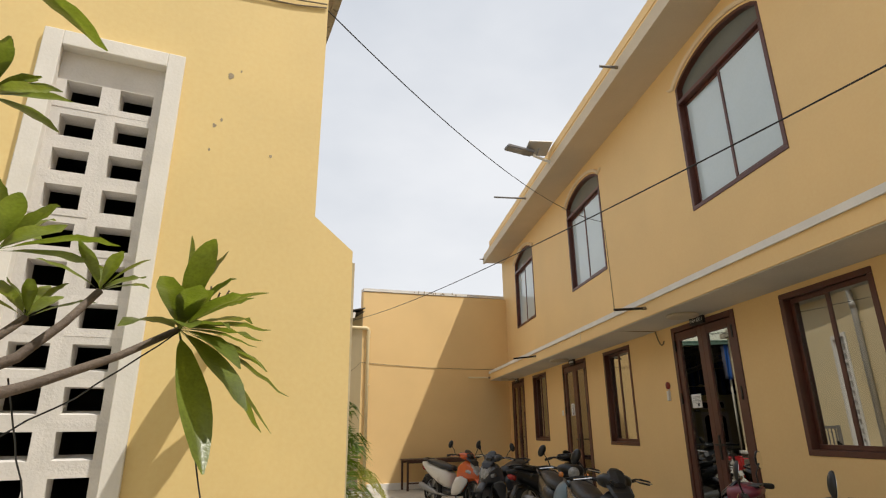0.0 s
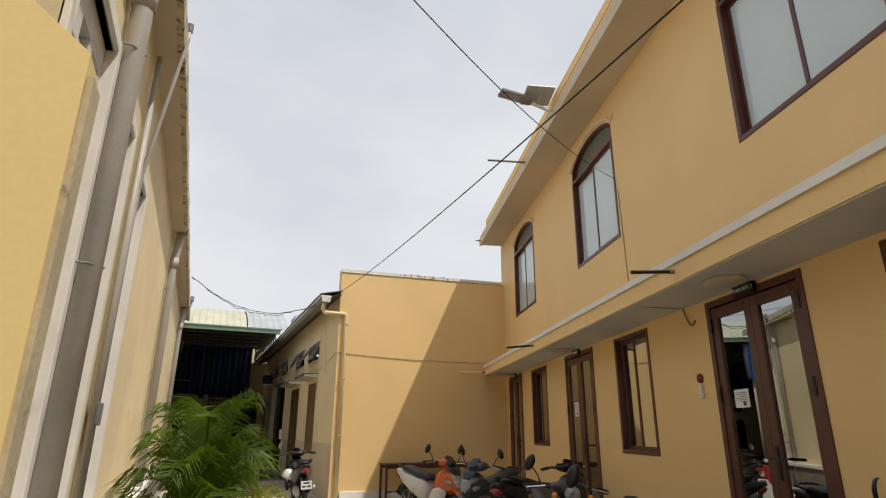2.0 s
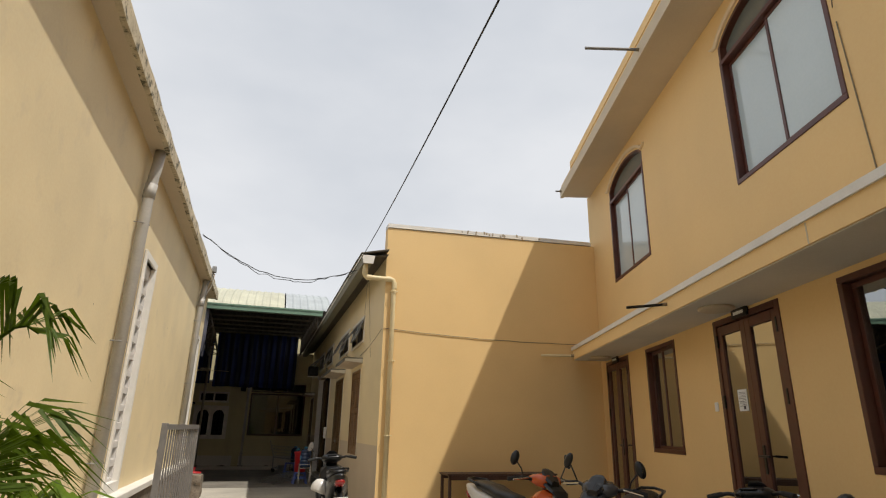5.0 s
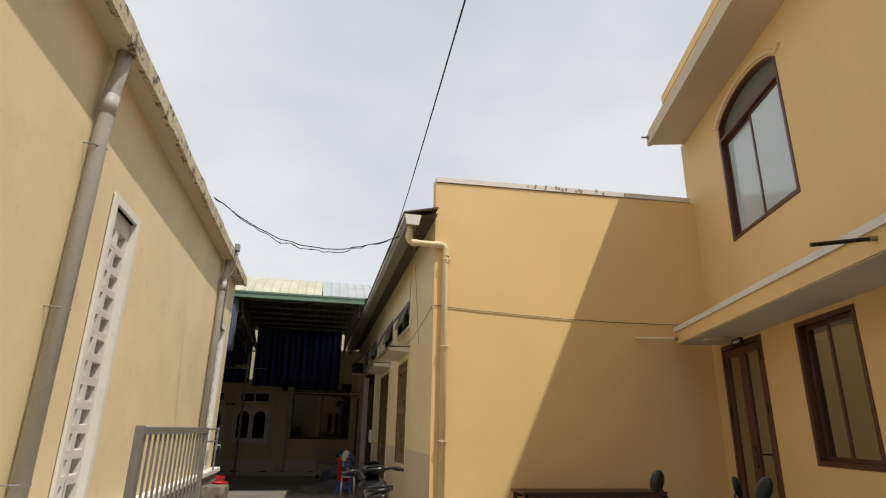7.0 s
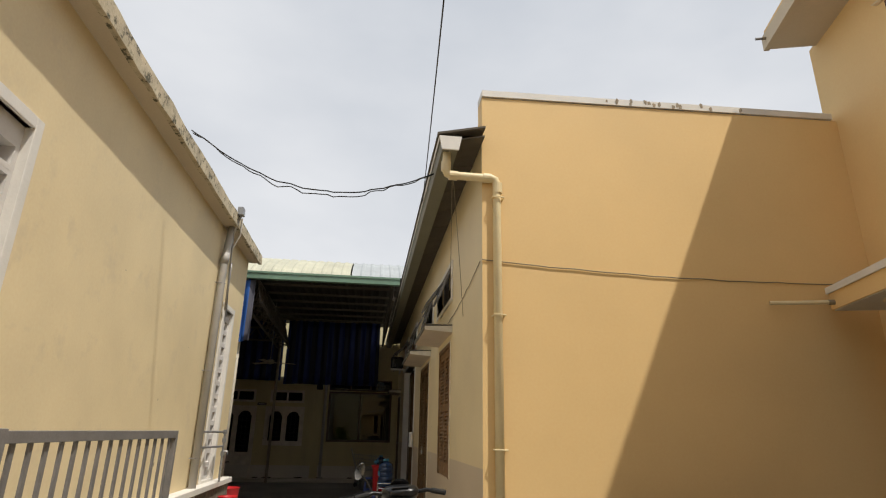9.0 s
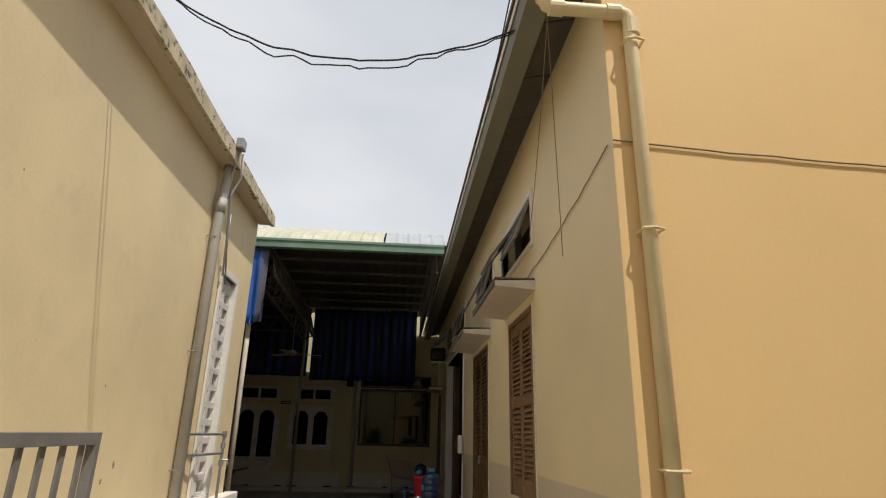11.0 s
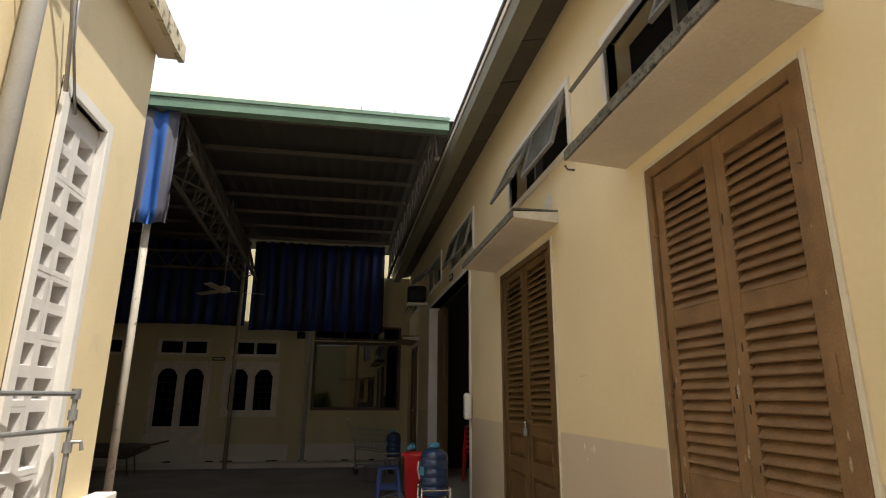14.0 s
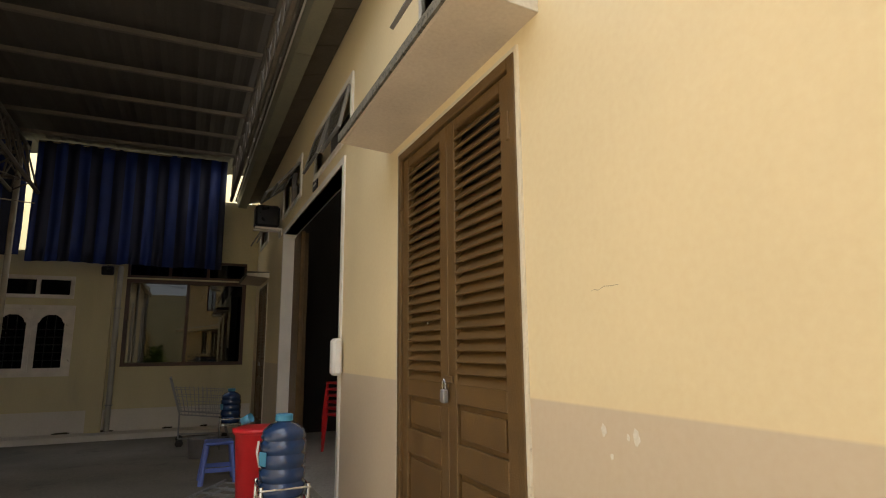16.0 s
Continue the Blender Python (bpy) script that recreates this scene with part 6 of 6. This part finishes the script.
for x, y in ((-0.03, -0.25), (-0.03, 0.25), (0.6, -0.25), (0.6, 0.25)):
    part("caster", lathe(bmesh.new(), [(0.03, -0.012), (0.052, -0.01), (0.052, 0.01), (0.03, 0.012)], 14, Matrix.Translation((x, y, 0.053)) @ pose(0, 0, 0, 90)), M_RUBBER, cart)

# folded steel racks lying on the floor
for k in range(3):
    rk = fixed("folded_rack", Matrix.Translation((2.62 + 0.02 * k, 19.80 + 0.03 * k, ground_z(19.8) + 0.075 + 0.05 * k)) @ pose(0, 0, 0, 0, -5, 42 + 3 * k), "folded grey steel rack lying on the concrete", "rack", "folded racks")
    part("side_tube", tubes(([(-0.55, -0.22, 0), (0.55, -0.22, 0)], 0.014), seg=8), M_STEEL, rk)
    part("side_tube", tubes(([(-0.55, 0.22, 0), (0.55, 0.22, 0)], 0.014), seg=8), M_STEEL, rk)
    for q in range(9):
        part("rung", tubes(([(-0.5 + q * 0.125, -0.22, 0), (-0.5 + q * 0.125, 0.22, 0)], 0.007), seg=6), M_STEEL, rk)

# red chairs stacked inside the hall
def stack_chair(x, y, n):
    for k in range(n):
        c = fixed("plastic_chair", Matrix.Translation((x, y, -0.03 + 0.075 * k)) @ pose(0, 0, 0, 0, 0, 200), "red plastic chair in a stack inside the hall", "chair", "stacked red chairs")
        part("seat", bxs((-0.21, 0.21, -0.20, 0.20, 0.42, 0.445), bevel=0.01), M_REDPL, c)
        part("backrest", bxs((-0.20, 0.20, 0.185, 0.205, 0.45, 0.85), bevel=0.008, m=pose(0, -0.02, 0.03, -6)), M_REDPL, c)
        for sx in (1, -1):
            for sy in (1, -1):
                part("leg", tubes(([(0.19 * sx, 0.18 * sy, 0.42), (0.225 * sx, 0.21 * sy, 0.0)], 0.018), seg=6), M_REDPL, c)


stack_chair(4.35, 22.2, 6)
stack_chair(4.95, 22.3, 5)

# folding brown door leaves inside the doorway
for k in range(2):
    fd = fixed("folding_door", Matrix.Translation((3.72 + 0.06 * k, 22.76 - 0.02 * k, -0.02)) , "brown folding door leaf pushed open in the doorway", "door", "folding door leaves")
    part("leaf", bxs((0, 0.05, -0.5 + 0.1 * k, 0, 0.01, 2.66), bevel=0.004), M_SHUTTER, fd)
ph = fixed("paper_roll_holder", Matrix.Translation((3.585, 19.60, 0.98)), "white plastic paper holder on the doorway edge", "holder")
part("holder_body", bxs((-0.075, 0.0, -0.06, 0.06, 0, 0.28), bevel=0.02), M_PAPER, ph)
sg = fixed("door_sign", WC @ pose(20.75, 0, 2.79), "small black room sign over the doorway", "sign")
part("plate", bxs((0, 0.22, -0.012, 0, 0, 0.10), bevel=0.002), M_BLACK, sg)
part("lettering_bar", bxs((0.04, 0.18, -0.014, -0.0121, 0.04, 0.06)), M_PAPER, sg)
ac = fixed("loudspeaker", Matrix.Translation((3.595, 23.15, 2.80)), "black loudspeaker box on a white wall bracket", "loudspeaker")
part("speaker_box", bxs((-0.36, -0.04, -0.13, 0.13, 0.03, 0.33), bevel=0.03), M_BLACK, ac)
part("bracket", bxs((-0.36, 0.0, -0.10, -0.07, 0.0, 0.028), (-0.36, 0.0, 0.07, 0.10, 0.0, 0.028), (-0.02, 0.0, -0.12, 0.12, -0.08, 0.0)), M_WHITE, ac)
for k, (y, z) in enumerate(((16.52, 2.66), (16.40, 2.72))):
    hk = fixed("wall_hook", WC @ pose(y, 0, z), "rusty iron hook stub in the wall", "hook", "wall hooks")
    part("stub", tubes(([(0, 0.01, 0), (0, -0.05, 0.0), (0.01, -0.06, 0.03)], 0.007), seg=6), M_TRUSS, hk)

# ceiling fan under the shed
fan = fixed("ceiling_fan", Matrix.Translation((0.25, 22.5, 2.80)), "cream ceiling fan on a long rod, at rest", "fan")
part("rod", tubes(([(0, 0, 0.08), (0, 0, 1.52)], 0.010), seg=8), M_GREYPAINT, fan)
part("motor", lathe(bmesh.new(), [(0.03, 0.10), (0.09, 0.07), (0.10, 0.03), (0.09, 0.0), (0.04, -0.02)], 20), M_POSTDULL, fan, smooth=True)
for k in range(3):
    part("blade", bxs((0.10, 0.62, -0.06, 0.06, 0.015, 0.023), bevel=0.003, m=pose(0, 0, 0, 10, 0, 20 + 120 * k)), M_POSTDULL, fan)

# wheelbarrow shape standing in for a dark heap of folded chairs by the back wall
hb = fixed("wheelbarrow", Matrix.Translation((-1.9, 24.9, ground_z(24.9))), "dark wheelbarrow shape standing in for a heap of folded chairs", "wheelbarrow")
part("tray", loft(bmesh.new(), [(-0.5, 0, 0.45, 0.22, 0.06), (-0.3, 0, 0.42, 0.30, 0.12), (0.3, 0, 0.40, 0.32, 0.14), (0.6, 0, 0.46, 0.26, 0.06)], 12), M_TRUSS, hb)
part("barrow_handle", tubes(([(-0.6, 0.2, 0.22), (0.9, 0.28, 0.55)], 0.017), seg=8), M_TRUSS, hb)
part("barrow_handle", tubes(([(-0.6, -0.2, 0.22), (0.9, -0.28, 0.55)], 0.017), seg=8), M_TRUSS, hb)
part("barrow_wheel", lathe(bmesh.new(), [(0.05, -0.03), (0.19, -0.04), (0.19, 0.04), (0.05, 0.03)], 20, Matrix.Translation((-0.65, 0, 0.19)) @ pose(0, 0, 0, 90)), M_RUBBER, hb)
for sy in (0.2, -0.2):
    part("barrow_leg", tubes(([(0.35, sy, 0.34), (0.40, sy, 0.0)], 0.015), seg=6), M_TRUSS, hb)

# ---- areca palm ----
palm = fixed("areca_palm", Matrix.Translation((1.18, 5.45, 0)), "bushy green areca palm, some fronds coloured yellow as if sunlit", "palm")
part("pot", lathe(bmesh.new(), [(0.16, 0), (0.20, 0.05), (0.24, 0.34), (0.26, 0.36), (0.24, 0.36), (0.21, 0.32)], 22), M_TERRA, palm, smooth=True)
part("soil", lathe(bmesh.new(), [(0.225, 0.31), (0.22, 0.325), (0.05, 0.335)], 18), M_STONE, palm)
rnd = random.Random(5)
for k in range(26):
    az = k * 2.399963 + rnd.uniform(-0.2, 0.2)
    rise = 1.20 - 0.95 * (k / 25) + rnd.uniform(-0.06, 0.06)
    reach = (0.22 + 0.58 * (k / 25) ** 0.8) * rnd.uniform(0.85, 1.1)
    d = Vector((math.cos(az), math.sin(az), 0))
    if d.x > 0.3:
        reach *= 0.85
    side = Vector((-d.y, d.x, 0))
    spine = []
    for q in range(15):
        f = q / 14
        spine.append(d * (0.05 + reach * (0.3 * f + 0.7 * f * f)) + Vector((0, 0, 0.32 + rise * (1 - (1 - f) ** 1.8) - 0.50 * (0.25 + k / 25) * f ** 3)))
    bm = bmesh.new()
    tube(bm, spine, [0.011 - 0.0085 * q / 14 for q in range(15)], 5)
    for q in range(62):
        f = 0.24 + 0.75 * q / 61
        i = min(13, int(f * 14))
        p = spine[i].lerp(spine[i + 1], f * 14 - i)
        tan = (spine[i + 1] - spine[i]).normalized()
        up = side.cross(tan).normalized()
        if up.z < 0:
            up = -up
        ln = (0.30 * math.sin(math.pi * (0.12 + 0.80 * (q / 61))) + 0.05) * rnd.uniform(0.85, 1.1)
        for sgn in (1, -1):
            out = (side * sgn * 0.80 + tan * 0.55 + up * rnd.uniform(0.15, 0.4)).normalized()
            w = 0.0056
            wv = tan * w
            mid = p + out * ln * 0.55
            tip = p + out * ln + Vector((0, 0, -ln * rnd.uniform(0.25, 0.65)))
            v = [bm.verts.new(c) for c in (p - wv * 0.5, p + wv * 0.5, mid + wv, mid - wv, tip)]
            bm.faces.new((v[0], v[1], v[2], v[3]))
            bm.faces.new((v[3], v[2], v[4]))
    part("frond", bm, M_PALMY if k in (13, 18, 20, 23) else M_PALM, palm)

# ---- frangipani ----
tree = fixed("frangipani_tree", Matrix.Identity(4), "frangipani tree with long glossy leaves in whorls", "tree")
part("trunk", tubes(([(-1.25, 1.75, -0.02), (-1.22, 1.78, 0.5), (-1.12, 1.85, 0.95), (-0.98, 1.95, 1.22)], [0.07, 0.06, 0.05, 0.038]), seg=10), M_BARK, tree, smooth=True)
TIPS = [((-0.06, 2.39, 1.63), (-0.45, 2.18, 1.40), 26, 0.52, (0.62, -0.42, 0.22)), ((-0.33, 2.30, 1.74), (-0.50, 2.16, 1.48), 9, 0.26, (0.1, -0.1, 1)), ((-0.60, 2.10, 1.80), (-0.75, 2.0, 1.5), 14, 0.38, (0.2, -0.1, 1)),
        ((-0.74, 2.12, 2.34), (-0.80, 2.0, 1.85), 14, 0.32, (0.35, -0.1, 0.9)), ((-0.74, 1.95, 2.74), (-0.86, 1.95, 2.2), 12, 0.42, (0.5, -0.1, 0.6)), ((-0.52, 2.25, 1.62), (-0.66, 2.1, 1.45), 8, 0.28, (0, -0.2, 1))]
start = Vector((-0.98, 1.95, 1.22))
for tip, mid, n, ln, ax in TIPS:
    tip, mid, ax = Vector(tip), Vector(mid), Vector(ax).normalized()
    pts = [start, start.lerp(mid, 0.5) + Vector((0, 0, -0.02)), mid, mid.lerp(tip, 0.55) + Vector((0, 0, -0.015)), tip]
    part("limb", tubes((pts, [0.030, 0.022, 0.017, 0.014, 0.013]), seg=8), M_BARK, tree, smooth=True)
    s1 = ax.orthogonal().normalized()
    s2 = ax.cross(s1)
    for k in range(n):
        a = k * 2.399963 + rnd.uniform(-0.25, 0.25)
        spread = 0.30 + (1.08 if ln > 0.45 else 0.9) * (1 - k / n) + rnd.uniform(-0.1, 0.1)
        d = (ax * math.cos(spread) + (s1 * math.cos(a) + s2 * math.sin(a)) * math.sin(spread)).normalized()
        length = ln * rnd.uniform(0.8, 1.15) * (0.65 + 0.35 * (1 - k / n))
        wide = length * rnd.uniform(0.10, 0.13)
        side = d.cross(Vector((0, 0, 1)))
        side = side.normalized() if side.length > 0.05 else s1
        nor = side.cross(d).normalized()
        bm = bmesh.new()
        rows = []
        for q in range(11):
            f = q / 10
            wq = wide * (0.10 + 0.90 * math.sin(math.pi * min(1, 0.06 + 0.94 * f) ** 1.45)) if q < 10 else 0.004
            wq = wide * 0.07 if q < 2 else wq
            c = tip + d * (length * f) + Vector((0, 0, -length * rnd.uniform(0.10, 0.14) * (f * f) * 1.6)) + ax * 0.01 * (k / n)
            rows.append([bm.verts.new(c + side * wq * e + nor * abs(e) * wq * 0.28) for e in (-1, -0.5, 0, 0.5, 1)])
        for a_, b_ in zip(rows, rows[1:]):
            for e in range(4):
                bm.faces.new((a_[e], a_[e + 1], b_[e + 1], b_[e]))
        part("leaf", bm, M_LEAF, tree, smooth=True)
for k in range(5):
    part("flower_stalk", tubes(([(-0.05, 2.39, 1.66), (0.0 + 0.02 * k, 2.40, 1.74), (-0.03 + 0.035 * k, 2.40, 1.79 + 0.012 * (k % 3))], 0.004), seg=5), M_BARK, tree)

# string of small lamps and snake plant under the tree
cable("light_string", (-0.05, 2.36, 1.60), (0.12, 2.32, 0.85), -0.02, 0.003, M_WIRE, "thin black string of unlit bulbs hanging from a limb", 14, 0.03)
cable("light_string", (-0.52, 2.20, 1.42), (-0.36, 2.30, 0.80), 0.01, 0.003, M_WIRE, "thin black string of unlit bulbs hanging from a limb", 14, 0.03)
cable("light_string", (-0.06, 2.38, 1.62), (-0.85, 2.10, 1.05), 0.05, 0.003, M_WIRE, "thin black string of unlit bulbs hung across the limbs", 14, 0.02)
sp = fixed("snake_plant", Matrix.Translation((0.16, 2.35, 0)), "potted snake plant with stiff upright leaves", "plant")
part("pot", lathe(bmesh.new(), [(0.10, 0), (0.13, 0.05), (0.15, 0.28), (0.16, 0.30), (0.14, 0.30), (0.12, 0.26)], 18), M_TERRA, sp, smooth=True)
part("soil", lathe(bmesh.new(), [(0.13, 0.24), (0.125, 0.26), (0.03, 0.265)], 16), M_STONE, sp)
for k in range(9):
    a = k * 2.4
    h = rnd.uniform(0.5, 0.78)
    part("leaf", loft(bmesh.new(), [(0, 0, 0, 0.02, 0.004), (h * 0.4, 0.01, 0, 0.03, 0.005), (h * 0.8, 0.0, 0.01, 0.022, 0.004), (h, 0, 0.02, 0.002, 0.001)], 8), M_LEAF, sp, smooth=True).matrix_basis = Matrix.Translation((0.06 * math.cos(a), 0.06 * math.sin(a), 0.25)) @ pose(0, 0, 0, 0, -86 + rnd.uniform(-8, 8), math.degrees(a))

# ---- wear on the walls ----
def chip(m, size, seed, material, label):
    """An irregular flake of missing paint."""
    r2 = random.Random(seed)
    bm = bmesh.new()
    n = 14
    rim = []
    for k in range(n):
        a = 2 * math.pi * k / n
        rr = size * (0.6 + 0.5 * r2.random())
        rim.append((rr * math.cos(a) * 0.7, rr * math.sin(a)))
    f0 = [bm.verts.new((x, -0.0015, z)) for x, z in rim]
    f1 = [bm.verts.new((x * 1.06, 0.001, z * 1.06)) for x, z in rim]
    bm.faces.new(f0)
    for k in range(n):
        bm.faces.new((f0[k], f0[(k + 1) % n], f1[(k + 1) % n], f1[k]))
    ob = part("paint_chip", bm, material, None, label)
    ob.matrix_basis = m
    return tagged(ob, "", "paint chip", "paint chips")


M_CHIP = mat("bare_plaster", (0.34, 0.28, 0.20), 0.9, 0.2, 20, 90, 0.3)
M_CHIPW = mat("pale_filler", (0.70, 0.66, 0.58), 0.9, 0.15, 20, 90, 0.3)
for k, (x, z, r) in enumerate(((0.02, 3.06, 0.022), (0.07, 3.10, 0.008), (-0.03, 2.75, 0.014), (0.0, 2.79, 0.011), (0.26, 2.63, 0.012), (-0.04, 2.61, 0.008))):
    chip(WG @ pose(x, 0, z), r, k, M_CHIP, "small chip of missing paint on the yellow wall")
for k, (y, z, r) in enumerate(((16.60, 0.94, 0.018), (16.50, 0.93, 0.010), (16.47, 0.935, 0.022), (16.57, 0.87, 0.009), (17.9, 1.3, 0.006))):
    chip(WC @ pose(y, 0, z), r, 30 + k, M_CHIPW, "chip with pale filler in the hall wall")
for k, (y, z, r) in enumerate(((17.02, 2.62, 0.07), (16.97, 2.60, 0.045), (17.08, 2.60, 0.05))):
    chip(WC @ pose(y, 0, z), r, 50 + k, M_CHIPW, "patch of peeled plaster above the canopy")
for k, (y, z, r) in enumerate(((14.55, 1.55, 0.012), (14.9, 1.0, 0.03), (14.75, 0.9, 0.022), (15.3, 2.2, 0.008), (13.2, 2.6, 0.008), (9.4, 2.2, 0.008))):
    chip(WA @ pose(y, 0, z), r, 70 + k, M_CHIP, "small chip of missing paint on the side wall")
for k in range(15):
    x = 4.9 + 0.12 * k * (0.7 + 0.3 * math.sin(k * 2.1))
    z = 4.335 + 0.029 * x
    chip(Matrix.Translation((x, 12.783, z + 0.05 + 0.02 * math.sin(k * 1.7))), 0.018 + 0.012 * abs(math.sin(k * 3.3)), 90 + k, M_CHIP, "dark flake where the coping paint has peeled")

M_FLAKE = mat("bare_grey_wood", (0.36, 0.28, 0.19), 0.85, 0.3, 30, 120, 0.4)
M_DARKWOOD = mat("dark_rotten_wood", (0.05, 0.03, 0.018), 0.9, 0.3, 30, 120, 0.4)
rnd = random.Random(21)
for k in range(34):
    y = rnd.choice((14.735, 14.765, 15.13, 15.165, 15.20, 15.23, 15.585, 15.61, 15.64)) + rnd.uniform(-0.012, 0.012)
    z = 0.82 + 1.1 * rnd.random() ** 2.2
    fl = chip(WC @ pose(y, -0.0155 if y < 14.74 or y > 15.62 else -0.0005, z) @ Matrix.Diagonal((0.55, 1, 1.6, 1)), rnd.uniform(0.006, 0.017), 200 + k, M_FLAKE if k % 3 else M_DARKWOOD, "flake of missing paint on the worn shutter")


def wall_crack(y, z, length, seed):
    """A hairline crack in the plaster."""
    rc = random.Random(seed)
    pts, drop = [], 0.0
    for k in range(9):
        drop += rc.uniform(-0.005, 0.005)
        pts.append((3.5995, y + length * k / 8, z + drop))
    ob = part("plaster_crack", tubes((pts, [0.0004] + [0.0009] * 7 + [0.0004]), seg=5), M_CHIP, None, "hairline crack in the hall wall plaster")
    return tagged(ob, "", "crack", "plaster cracks")


wall_crack(16.50, 1.35, 0.12, 3)

# ---- far tower block ----
tower = fixed("tower_block", Matrix.Translation((27.2, 160, 0)), "distant grey-blue tower block with rows of windows", "building")
# Distance haze is mixed into both greyed blue colours.
M_TOWER = mat("hazy_tower_facade", (0.34, 0.38, 0.42), 0.8, 0.08, 0.3, 4, 0.0)
M_TWIN = mat("hazy_tower_window", (0.16, 0.20, 0.25), 0.4, 0.1, 0.3, 4, 0.0)
part("wall", bxs((-3.4, 3.4, 0, 8, 0, 31.5)), M_TOWER, tower)
part("roof", bxs((-2.0, 2.6, 1, 7, 31.501, 32.4)), M_TOWER, tower)
pane = part("window", bxs((-0.6, 0.6, -0.08, -0.005, 0, 1.6)), M_TWIN, tower)
pane.matrix_basis = Matrix.Translation((-2.4, 0, 1.0))
for k in range(10):
    for q in range(4):
        if k or q:
            share("window", pane.data, Matrix.Translation((-2.4 + 1.6 * q, 0, 1.0 + 2.9 * k)), tower)
